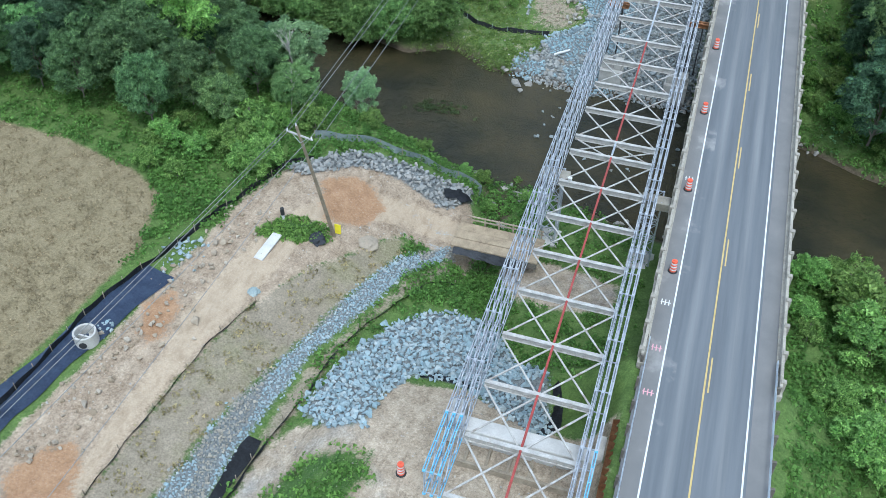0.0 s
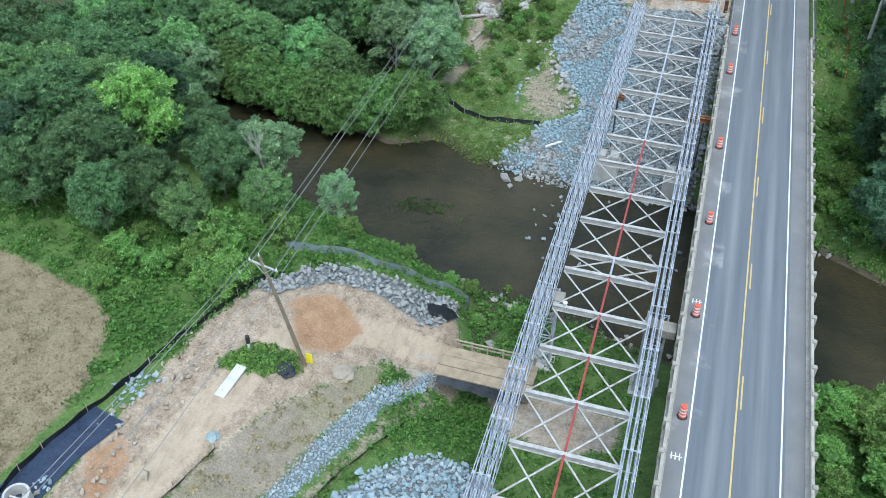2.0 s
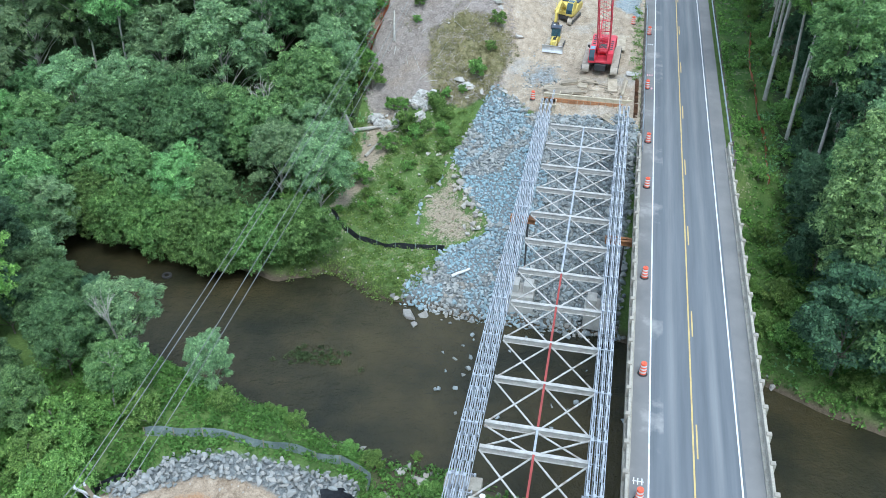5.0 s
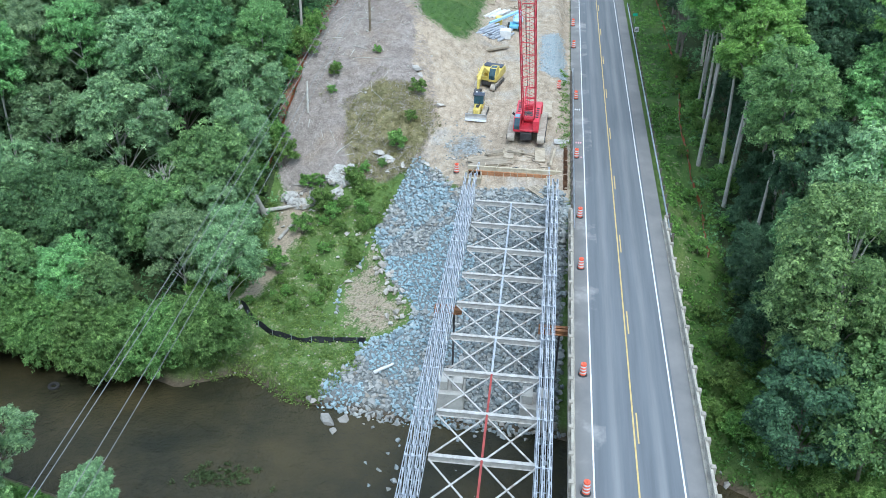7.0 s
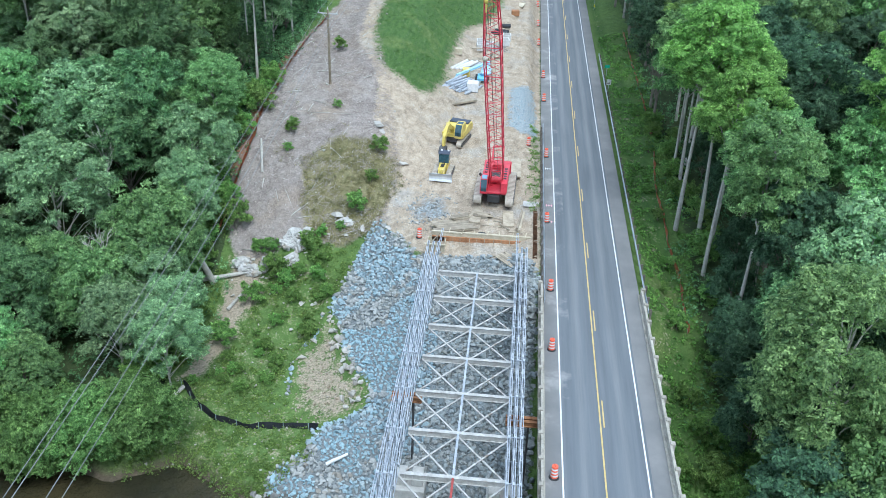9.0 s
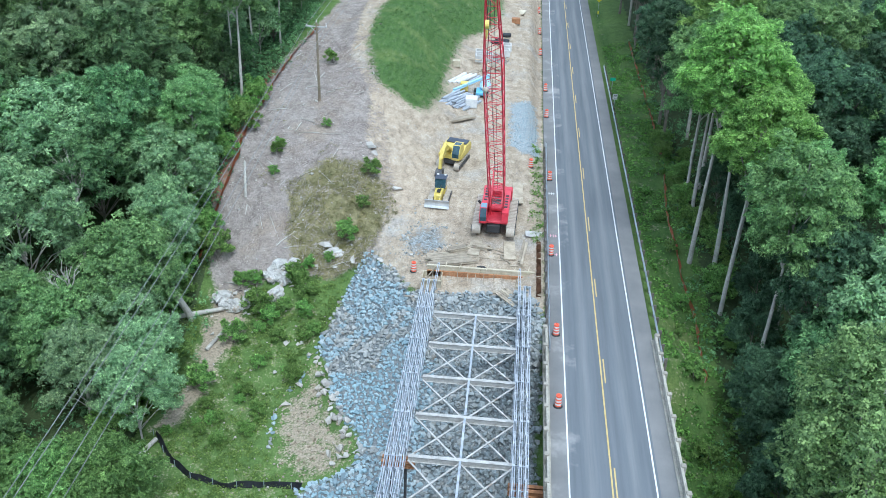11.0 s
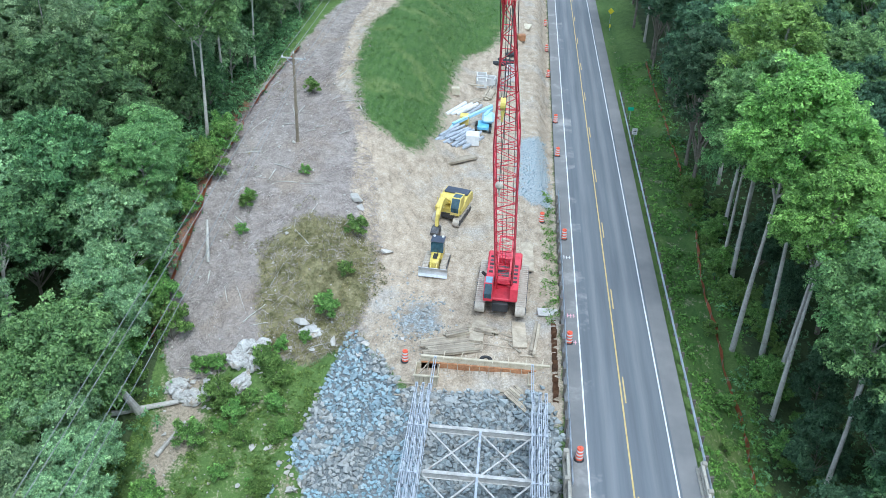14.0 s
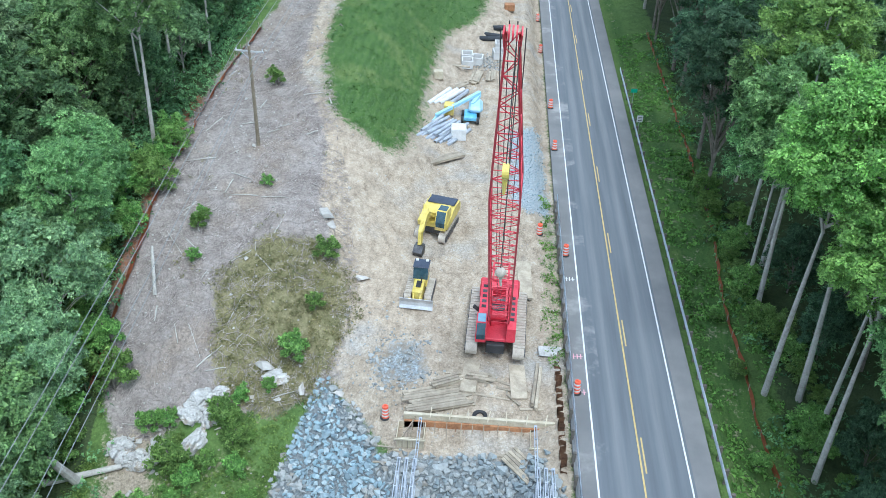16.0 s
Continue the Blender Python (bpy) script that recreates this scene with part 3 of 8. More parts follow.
ground_me = mesh_of("ground", np.stack([px, py, heights], 1).tolist(), faces, ground_material())
# lush falls to 0 under the woods, where the darkened floor colour shows
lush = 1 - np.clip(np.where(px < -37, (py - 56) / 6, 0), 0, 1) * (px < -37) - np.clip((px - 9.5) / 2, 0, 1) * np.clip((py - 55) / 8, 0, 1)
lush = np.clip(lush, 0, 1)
layers = {
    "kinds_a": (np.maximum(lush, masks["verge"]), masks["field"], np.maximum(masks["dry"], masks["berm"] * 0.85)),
    "kinds_b": (masks["brush"], np.maximum.reduce([masks["haul"], masks["pad"], masks["abutment"], masks["under_tan"] * 0.85]), np.maximum.reduce([masks["clay"], masks["clay_near"] * 0.95, masks["clay_mid"]])),
    "kinds_c": (np.maximum(masks["mound"] * 0.92, np.maximum.reduce([masks["patch"] * 0.8, masks["pole_grass"] * 0.9, masks["verge"] * 0.62, masks["rail_weeds"] * 0.7])), np.maximum.reduce([masks["far_rock"] * (1 - masks["tan"]), masks["pile"], masks["channel"], masks["rock_edge"], masks["rubble_pad"] * 0.62]) * 0.9, np.maximum.reduce([masks["gravel"] * 0.85, masks["pad"] * 0.31 * (1 - masks["mound"]), masks["rubble_pad"] * 0.45, masks["haul_gravel"] * 0.62, masks["gravel_band"] * 0.62])),
    "kinds_e": (masks["olive"] * 0.85, np.maximum.reduce([masks["red_earth"] * 0.95, masks["red_verge"] * 0.6, masks["field_edge"] * 0.6]), px * 0),
    "kinds_d": (np.maximum(masks["lane"], masks["lane_far"] * 0.45), np.maximum.reduce([masks["tan"] * 0.56, masks["tan_log"] * 0.7, masks["far_green"] * 0.38, masks["verge"] * 0.36]), masks["haul"]),
}
for key, three in layers.items():
    att = ground_me.color_attributes.new(key, "FLOAT_COLOR", "POINT")
    att.data.foreach_set("color", np.stack([*three, np.ones_like(px)], 1).ravel().astype(np.float32))
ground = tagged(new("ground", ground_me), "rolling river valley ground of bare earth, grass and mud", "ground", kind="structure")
for p in ground_me.polygons:
    p.use_smooth = True

# ---- the creek ----
def water_material():
    m, t, s = material("brown_creek_water")
    co = where(t)
    col = ramp(t, noise_of(t, co, 0.10, 4, 0.6), [(0.35, (0.019, 0.020, 0.012)), (0.65, (0.056, 0.047, 0.023))])
    t.links.new(col, s.inputs["Base Color"])
    s.inputs["Roughness"].default_value = 0.07
    s.inputs["IOR"].default_value = 1.33
    w = node(t, "ShaderNodeTexNoise", Scale=1.1, Detail=4.0, Roughness=0.6, Distortion=0.6)
    t.links.new(co, w.inputs["Vector"])
    bump(t, s, math_of(t, "ADD", w.outputs["Fac"], math_of(t, "MULTIPLY", noise_of(t, co, 4.2, 4), 0.6)), 0.95, 0.20)
    return m


stations = list(np.arange(-140, 121, 4.0))
vs = [(x, y, WATER) for x in stations for y in (near_bank(x) - 4, far_bank(x) + 4)]
tagged(new("water", mesh_of("water", vs, [(2 * i, 2 * i + 2, 2 * i + 3, 2 * i + 1) for i in range(len(stations) - 1)], water_material())), "shallow brown creek water with slow ripples", "water", kind="structure")

# ---- the road and the old bridge ----
def asphalt():
    m, t, s = material("worn_asphalt")
    co = where(t)
    sep = t.nodes.new("ShaderNodeSeparateXYZ")
    t.links.new(co, sep.inputs[0])
    stretch = t.nodes.new("ShaderNodeMapping")
    stretch.inputs["Scale"].default_value = (1.0, 0.035, 1.0)
    t.links.new(co, stretch.inputs["Vector"])
    streak = noise_of(t, stretch.outputs[0], 1.5, 5, 0.6)
    fine, patch = noise_of(t, co, 28, 3, 0.7), noise_of(t, co, 0.25, 5, 0.65)
    col = ramp(t, streak, [(0.3, (0.105, 0.118, 0.135)), (0.7, (0.165, 0.18, 0.198))])
    # wheel paths worn pale and the strips between them
    lanes = math_of(t, "ABSOLUTE", math_of(t, "SUBTRACT", math_of(t, "ABSOLUTE", sep.outputs[0]), 1.42))
    path = ramp(t, math_of(t, "ABSOLUTE", math_of(t, "SUBTRACT", lanes, 0.05)), [(0.0, (1, 1, 1)), (0.42, (0, 0, 0))])
    col = mix(t, math_of(t, "MULTIPLY", path, math_of(t, "MULTIPLY", streak, 0.75)), col, (0.26, 0.27, 0.275))
    edge = math_of(t, "GREATER_THAN", math_of(t, "ABSOLUTE", sep.outputs[0]), 2.95)
    col = mix(t, math_of(t, "MULTIPLY", edge, 0.8), col, ramp(t, patch, [(0.3, (0.16, 0.16, 0.16)), (0.7, (0.25, 0.243, 0.235))]))
    col = mix(t, 0.35, col, ramp(t, fine, [(0.3, (0.55, 0.55, 0.55)), (0.7, (1.2, 1.2, 1.2))]), "MULTIPLY")
    dust = math_of(t, "MULTIPLY", ramp(t, patch, [(0.55, (0, 0, 0)), (0.68, (1, 1, 1))]), math_of(t, "LESS_THAN", sep.outputs[0], -2.0))
    col = mix(t, math_of(t, "MULTIPLY", dust, 0.6), col, (0.36, 0.355, 0.345))
    t.links.new(col, s.inputs["Base Color"])
    s.inputs["Roughness"].default_value = 0.85
    bump(t, s, fine, 0.25, 0.01)
    return m


def strip(bm, x0, x1, y0, y1, z, step=6.0):
    n = max(1, int((y1 - y0) / step))
    rows = [[bm.verts.new((x, y0 + (y1 - y0) * i / n, z)) for x in (x0, x1)] for i in range(n + 1)]
    for a, b in zip(rows, rows[1:]):
        bm.faces.new((a[0], a[1], b[1], b[0]))


bm = bmesh.new()
box(bm, (-4.25, -400, -0.35), (4.3, 900, 0.0))
road = part("road", bm, asphalt())
tagged(road, "two-lane grey asphalt road with worn wheel paths", "road", kind="structure")
LINE_WHITE = worn("white_road_paint", (0.54, 0.55, 0.56), (0.74, 0.75, 0.76), 1.2, 0.7, fine=14, relief=0.05, spots=(0.46, 0.47, 0.48))
LINE_YELLOW = worn("yellow_road_paint", (0.44, 0.33, 0.11), (0.58, 0.45, 0.19), 1.2, 0.7, fine=14, relief=0.05)
PINK = worn("pink_survey_paint", (0.62, 0.30, 0.36), (0.72, 0.42, 0.46), 2.0, 0.7, relief=0.0)
for name, x, mat, lab in (("edge_line", -2.91, LINE_WHITE, "white painted edge line"), ("edge_line", 2.73, LINE_WHITE, "white painted edge line"), ("centre_line", -0.13, LINE_YELLOW, "solid yellow centre line")):
    bm = bmesh.new()
    strip(bm, x - 0.055, x + 0.055, -400, 900, 0.004)
    part(name, bm, mat, road, lab)
dash_me = None
for k in range(-6, 26):
    if dash_me is None:
        bm = bmesh.new()
        strip(bm, -0.05, 0.05, 0, 3.05, 0.004)
        first = part("centre_dash", bm, LINE_YELLOW, road, "yellow painted dash")
        dash_me = first.data
    else:
        first = new("centre_dash", dash_me)
        first.parent = road
    first.location = (0.12, 12.19 * k, 0)


def paint_marks(x, y, mat, lab):
    """Sprayed survey strokes on the shoulder, too worn to read."""
    bm = bmesh.new()
    for i in range(3):
        strip(bm, x - 0.35 + i * 0.25, x - 0.28 + i * 0.25, y, y + 0.55, 0.006)
    strip(bm, x - 0.40, x + 0.32, y + 0.24, y + 0.31, 0.007)
    part("paint_mark", bm, mat, road, lab)


for x, y, c in ((-3.45, 2.5, 0), (-3.45, -1.4, 0), (-3.5, 21.5, 1), (-3.45, 6.9, 1), (-3.4, 83.5, 0), (-3.4, 79.8, 0), (-3.45, 93, 1)):
    paint_marks(x, y, LINE_WHITE if c else PINK, "faded white survey strokes" if c else "pink sprayed survey strokes")

# the old bridge under the road: deck edges, girders, piers and concrete post rails
old_bridge = thing("old_bridge", (0, 0, 0), "old concrete road bridge with post and beam railings over the creek", "bridge", kind="structure")
bm = bmesh.new()
box(bm, (-4.5, 1.0, -0.75), (4.55, 67.0, -0.36), bevel=0.03)
part("deck_slab", bm, OLD_CONCRETE, old_bridge)
for x in (-3.6, -1.2, 1.2, 3.6):
    bm = bmesh.new()
    box(bm, (x - 0.2, 1.2, -1.9), (x + 0.2, 66.8, -0.75))
    part("girder", bm, OLD_CONCRETE, old_bridge)
for y in (22.0, 46.0):
    bm = bmesh.new()
    box(bm, (-4.2, y - 0.6, -2.8), (4.2, y + 0.6, -1.9), bevel=0.06)
    box(bm, (-3.4, y - 0.45, -12.5), (3.4, y + 0.45, -2.8), bevel=0.2)
    part("pier", bm, OLD_CONCRETE, old_bridge)
rail_post = rail_beam = None
for side, x0 in ((-1, -4.32), (1, 4.37)):
    bm = bmesh.new()
    box(bm, (x0 - 0.24, 1.0, -0.36), (x0 + 0.24, 67.0, 0.16), bevel=0.03)
    part("kerb", bm, OLD_CONCRETE, old_bridge)
    for z in (0.42, 0.78):
        bm = bmesh.new()
        box(bm, (x0 - 0.10, 1.2, z - 0.10), (x0 + 0.10, 66.8, z + 0.10), bevel=0.02)
        part("rail_beam", bm, OLD_CONCRETE, old_bridge)
    for i in range(27):
        if rail_post is None:
            bm = bmesh.new()
            box(bm, (-0.17, -0.17, 0.1), (0.17, 0.17, 1.0), bevel=0.03)
            p = part("rail_post", bm, OLD_CONCRETE, old_bridge)
            rail_post = p.data
        else:
            p = new("rail_post", rail_post)
            p.parent = old_bridge
        p.location = (x0 + side * 0.12, 1.6 + i * 2.5, 0)


def guardrail(x, y0, y1, label, blue=False):
    """A corrugated steel beam on timber posts with offset blocks."""
    g = thing("guardrail", (x, y0, 0), label, "guardrail", "roadside guardrails")
    side = 1 if x > 0 else -1
    prof = [(-0.16, 0.40), (-0.08, 0.47), (-0.16, 0.54), (-0.16, 0.60), (-0.08, 0.67), (-0.16, 0.74)]
    bm = bmesh.new()
    n = int((y1 - y0) / 3.8)
    rows = []
    for i in range(n + 1):
        y = (y1 - y0) * i / n
        rows.append([bm.verts.new((side * (-0.22 - dx), y, z)) for dx, z in prof])
    for a, b in zip(rows, rows[1:]):
        for k in range(len(prof) - 1):
            bm.faces.new((a[k], a[k + 1], b[k + 1], b[k]))
    bmesh.ops.solidify(bm, geom=bm.faces[:], thickness=0.012)
    part("rail_beam", bm, RAIL_STEEL, g, "galvanised corrugated beam")
    me = None
    for i in range(int((y1 - y0) / 1.905) + 1):
        if me is None:
            bm = bmesh.new()
            box(bm, (-0.09, -0.09, -0.8), (0.09, 0.09, 0.76), bevel=0.015)
            box(bm, (-side * 0.09 - 0.10, -0.08, 0.40), (-side * 0.09 + 0.02, 0.08, 0.74))
            p = part("post", bm, DARK_WOOD, g, "dark treated timber post")
            me = p.data
        else:
            p = new("post", me)
            p.parent = g
        p.location = (side * 0.12, i * 1.905 + 0.2, 0)
    return g


DARK_WOOD = worn("dark_treated_timber", (0.09, 0.08, 0.07), (0.20, 0.18, 0.15), 2.0, 0.85, fine=12, relief=0.3, vary=0.3)
guardrail(-4.15, -60, 3.0, "galvanised steel guardrail on timber posts beside the road")
guardrail(-4.15, 64.0, 105.5, "galvanised steel guardrail on timber posts beside the works")
guardrail(4.2, -60, 3.5, "galvanised steel guardrail on timber posts above the creek bank")
guardrail(4.75, 63.5, 137.0, "long galvanised steel guardrail on timber posts beside the woods")

# ---- the unfinished panel bridge ----
BAY, TOP, LOW = 4.4, 1.42, -0.92
BEAMS_A = [-12.05 + 4.36 * i for i in range(9)]
BEAMS_B = [25.05 + 4.4 * i for i in range(11)]
LINES_L, LINES_R = (-14.42, -13.96, -13.50), (-6.22, -5.79, -5.36)
new_bridge = thing("panel_truss_bridge", (-0.38, 0, 0), "unfinished galvanised steel panel truss bridge without a deck", "bridge")


def chord(z):
    bm = bmesh.new()
    for dx in (-0.075, 0.075):
        box(bm, (dx - 0.022, 0.03, z - 0.06), (dx + 0.022, BAY - 0.03, z + 0.07))
    for y in (0.06, BAY - 0.06):
        box(bm, (-0.10, y - 0.06, z - 0.05), (0.10, y + 0.06, z + 0.078))
    box(bm, (-0.10, BAY / 2 - 0.03, z - 0.05), (0.10, BAY / 2 + 0.03, z + 0.06))
    for y in (BAY * 0.25, BAY * 0.75):
        box(bm, (-0.08, y - 0.03, z - 0.06), (0.08, y + 0.03, z + 0.02))
    return bm


WEB = []
for y in (0.10, BAY / 2, BAY - 0.10):
    WEB.append(("post", (y, LOW), (y, TOP), 0.075))
for a in (0.10, BAY / 2):
    q, e, mid = a + (BAY / 2 - 0.10) / 2, a + BAY / 2 - 0.10, (TOP + LOW) / 2
    for y0, y1, z in ((a, q, TOP - 0.06), (e, q, TOP - 0.06), (a, q, LOW + 0.06), (e, q, LOW + 0.06)):
        WEB.append(("diagonal", (y0, mid), (y1, z), 0.06))
WEB_ME = []
for nm, p0, p1, w in WEB:
    bm = bmesh.new()
    bar(bm, (0, *p0), (0, *p1), w, w)
    me = bpy.data.meshes.new(nm)
    bm.to_mesh(me)
    bm.free()
    me.materials.append(GALV)
    WEB_ME.append((nm, me))


def chord_mesh(name, z, mat):
    me = bpy.data.meshes.new(name)
    bm = chord(z)
    bm.to_mesh(me)
    bm.free()
    me.materials.append(mat)
    return me


CH_T, CH_L, CH_BLUE = chord_mesh("top_chord", TOP, GALV), chord_mesh("truss_panel", LOW, GALV), chord_mesh("top_chord", TOP, BLUE_STEEL)
CH_BLUE_L = chord_mesh("truss_panel", LOW, BLUE_STEEL)
starts = [-12.0 + BAY * i for i in range(19)]
for x in LINES_L + LINES_R:
    for i, y in enumerate(starts):
        blue = i == 0 and (x in LINES_L or x == LINES_R[2])
        p = new("truss_panel", CH_BLUE_L if blue else CH_L)
        p.parent = new_bridge
        p.location = (x, y, 0)
        if blue:
            tagged(p, "blue painted end panel")
        new("top_chord", CH_BLUE if blue else CH_T).parent = p
        for nm, me in WEB_ME:
            new(nm, me).parent = p
    if x in (LINES_L[2], LINES_R[0]):
        tip = part("launching_nose", chord(TOP - 0.9), GALV, new_bridge, "slim galvanised leading rail")
        tip.location = (x, starts[-1] + BAY - 0.02, 0)
# braces between the panel lines
tie_me = None
for lines in (LINES_L, LINES_R):
    for y in starts:
        for z in (TOP - 0.10, LOW + 0.10):
            if tie_me is None:
                bm = bmesh.new()
                bar(bm, (0, 0, 0), (0.90, 0, 0), 0.06, 0.06)
                b = part("panel_tie", bm, GALV, new_bridge)
                tie_me = b.data
            else:
                b = new("panel_tie", tie_me)
                b.parent = new_bridge
            b.location = (lines[0], y + 0.12, z)


def transom_mesh():
    """A rolled cross beam with flanges and stiffeners."""
    bm = bmesh.new()
    x0, x1 = -13.2, -6.2
    box(bm, (x0, -0.15, -0.07), (x1, 0.15, -0.035), bevel=0.008)
    box(bm, (x0, -0.15, -0.52), (x1, 0.15, -0.485), bevel=0.008)
    box(bm, (x0, -0.075, -0.485), (x1, 0.075, -0.07))
    for i in range(13):
        x = x0 + 0.3 + i * 0.533
        box(bm, (x - 0.012, -0.135, -0.485), (x + 0.012, 0.135, -0.07))
        if i % 2:
            box(bm, (x - 0.09, -0.10, -0.035), (x + 0.09, 0.10, -0.01))
    return bm


tr_me = None
for y in BEAMS_A + BEAMS_B:
    if tr_me is None:
        t0 = part("cross_beam", transom_mesh(), TRANSOM, new_bridge, "weathered galvanised cross beam")
        tr_me = t0.data
    else:
        t0 = new("cross_beam", tr_me)
        t0.parent = new_bridge
    t0.location = (0, y, -0.1)
brace_cache = {}
stops = BEAMS_A + BEAMS_B
for a, b in zip(stops, stops[1:]):
    span = round(b - a, 2)
    for x0, x1 in ((-13.2, -9.75), (-9.65, -6.2)):
        for flip in (0, 1):
            key = (span, x0, flip)
            if key not in brace_cache:
                bm = bmesh.new()
                za, zb = (-0.30, -0.36)
                bar(bm, (x0, 0.1, za if flip else zb), (x1, span - 0.1, za if flip else zb), 0.12, 0.06) if flip else bar(bm, (x0, span - 0.1, zb), (x1, 0.1, zb), 0.12, 0.06)
                p = part("sway_brace", bm, TRANSOM, new_bridge)
                brace_cache[key] = p.data
            else:
                p = new("sway_brace", brace_cache[key])
                p.parent = new_bridge
            p.location = (0, a, -0.1)
    red = b < 43.5 and not 22 < a < 24
    bm = bmesh.new()
    bar(bm, (-9.7, a + 0.14, -0.14), (-9.7, b - 0.14, -0.14), 0.15, 0.12)
    part("centre_tie", bm, RED_STEEL if red else GALV, new_bridge, "red primed centre strut" if red else "")

# ---- trees ----
rng = np.random.default_rng(7)


def leaf_cloud(blobs, count, size, seed):
    """Small folded leaf sprays spread through the outer shells of a set of clumps."""
    r = np.random.default_rng(seed)
    c = np.array([b[:3] for b in blobs])
    rad = np.array([b[3] for b in blobs])
    w = rad ** 2
    pick = r.choice(len(blobs), count, p=w / w.sum())
    d = r.normal(size=(count, 3))
    d /= np.linalg.norm(d, axis=1)[:, None]
    d[:, 2] = np.where(d[:, 2] < -0.35, -d[:, 2], d[:, 2])
    shell = 0.62 + 0.40 * r.random(count) ** 0.5 + 0.13 * r.normal(size=count)
    p = c[pick] + d * (rad[pick] * shell)[:, None] * np.array([1, 1, 0.8])
    n = d + 0.62 * r.normal(size=(count, 3)) + np.array([0, 0, 0.75])
    n /= np.linalg.norm(n, axis=1)[:, None]
    u = np.cross(n, r.normal(size=(count, 3)))
    u /= np.linalg.norm(u, axis=1)[:, None]
    v = np.cross(n, u)
    s = size * (0.55 + 0.9 * r.random(count))[:, None]
    droop = n * s * 0.22
    leaf = np.stack([p - u * s * 0.6 - v * s * 0.42, p + u * s * 0.75 - droop, p - u * s * 0.35 + v * s * 0.6 - droop * 0.3], 1)
    return leaf.reshape(-1, 3), np.arange(3 * count).reshape(-1, 3)


def leaf_mesh(name, blobs, count, size, seed, mat):
    verts, quads = leaf_cloud(blobs, count, size, seed)
    me = bpy.data.meshes.new(name)
    me.vertices.add(len(verts))
    me.vertices.foreach_set("co", verts.ravel().astype(np.float32))
    me.loops.add(quads.size)
    me.loops.foreach_set("vertex_index", quads.ravel().astype(np.int32))
    me.polygons.add(len(quads))
    me.polygons.foreach_set("loop_start", np.arange(0, quads.size, 3, dtype=np.int32))
    me.update(calc_edges=True)
    me.materials.append(mat)
    return me


def limb(bm, pts, r0, r1, sides=6):
    """A tapered bent limb through points."""
    rings = []
    for i, q in enumerate(pts):
        k = i / (len(pts) - 1)
        d = (Vector(pts[min(i + 1, len(pts) - 1)]) - Vector(pts[max(i - 1, 0)])).normalized()
        a = d.orthogonal().normalized()
        b = d.cross(a)
        r = r0 + (r1 - r0) * k
        rings.append([bm.verts.new(Vector(q) + (a * math.cos(2 * math.pi * j / sides) + b * math.sin(2 * math.pi * j / sides)) * r) for j in range(sides)])
    for a, b in zip(rings, rings[1:]):
        for j in range(sides):
            bm.faces.new((a[j], a[(j + 1) % sides], b[(j + 1) % sides], b[j]))
    bm.faces.new(rings[-1])


def tree_model(name, label, height, spread, bare, lobes, leaves, size, seed, leaf, bark=None, lean=0.0):
    """A tree of the given height: trunk with limbs, and a closed crown of many leaf sprays in uneven clumps."""
    r = random.Random(seed)
    t = thing(name, (0, 0, -500), label, "tree")
    blobs, bm = [], bmesh.new()
    trunk, wob = [], r.uniform(0, 6)
    for i in range(7):
        k = i / 6
        trunk.append((0.25 * math.sin(wob + 3 * k) * k + lean * k * height, 0.25 * math.cos(wob + 2 * k) * k, -0.4 + (height * 0.84 + 0.4) * k))
    limb(bm, trunk, 0.009 * height + 0.04, 0.03, 8)
    rise = height * (1 - bare) * 0.5
    mid = height - rise
    squash = [(r.uniform(0.8, 1.15), r.uniform(0, 6.28)) for _ in range(3)]
    for i in range(lobes):
        turn = i * 2.39996 + r.uniform(-0.35, 0.35)
        u = 1 - 1.62 * (i + 0.5) / lobes + r.uniform(-0.06, 0.06)
        flat = math.sqrt(max(0.0, 1 - min(1, abs(u)) ** 2))
        uneven = 1 + sum(0.11 * math.sin((j + 1) * turn + p) * k for j, (k, p) in enumerate(squash))
        out = spread * 0.80 * flat * uneven * r.uniform(0.78, 1.05)
        rad = spread * r.uniform(0.17, 0.32)
        k = min(1, max(0.15, (mid + rise * u) / height))
        axis_ = Vector(trunk[0]).lerp(Vector(trunk[-1]), min(1, k))
        tip = Vector((axis_.x + out * math.cos(turn), axis_.y + out * math.sin(turn), mid + rise * 0.86 * u * r.uniform(0.88, 1.08)))
        blobs.append((tip.x, tip.y, tip.z - rad * 0.2, rad))
        for _ in range(2):
            a, e = turn + r.uniform(-1.4, 1.4), r.uniform(-0.5, 0.9)
            blobs.append((tip.x + rad * math.cos(a) * 0.95, tip.y + rad * math.sin(a) * 0.95, tip.z + rad * e, rad * r.uniform(0.32, 0.58)))
        if (i % 4 == 0 and u > -0.3) if bare > 0.3 else (i % 3 == 0 or u < -0.2):
            tb = Vector(trunk[0]).lerp(Vector(trunk[-1]), max(0.2, min(1, k - (0.06 if bare > 0.3 else 0.2))))
            bend = tb.lerp(tip, 0.5) + Vector((0, 0, 0.05 * height * r.random()))
            limb(bm, [tb, bend, tip], 0.0045 * height + 0.012, 0.012, 5)
    blobs.append((0, 0, mid + rise * 0.1, min(spread * 0.55, rise * 0.8)))
    part("trunk", bm, bark or BARK, t)
    crown = new("crown", leaf_mesh("crown", blobs, leaves, size, seed, leaf))
    crown.parent = t
    return t


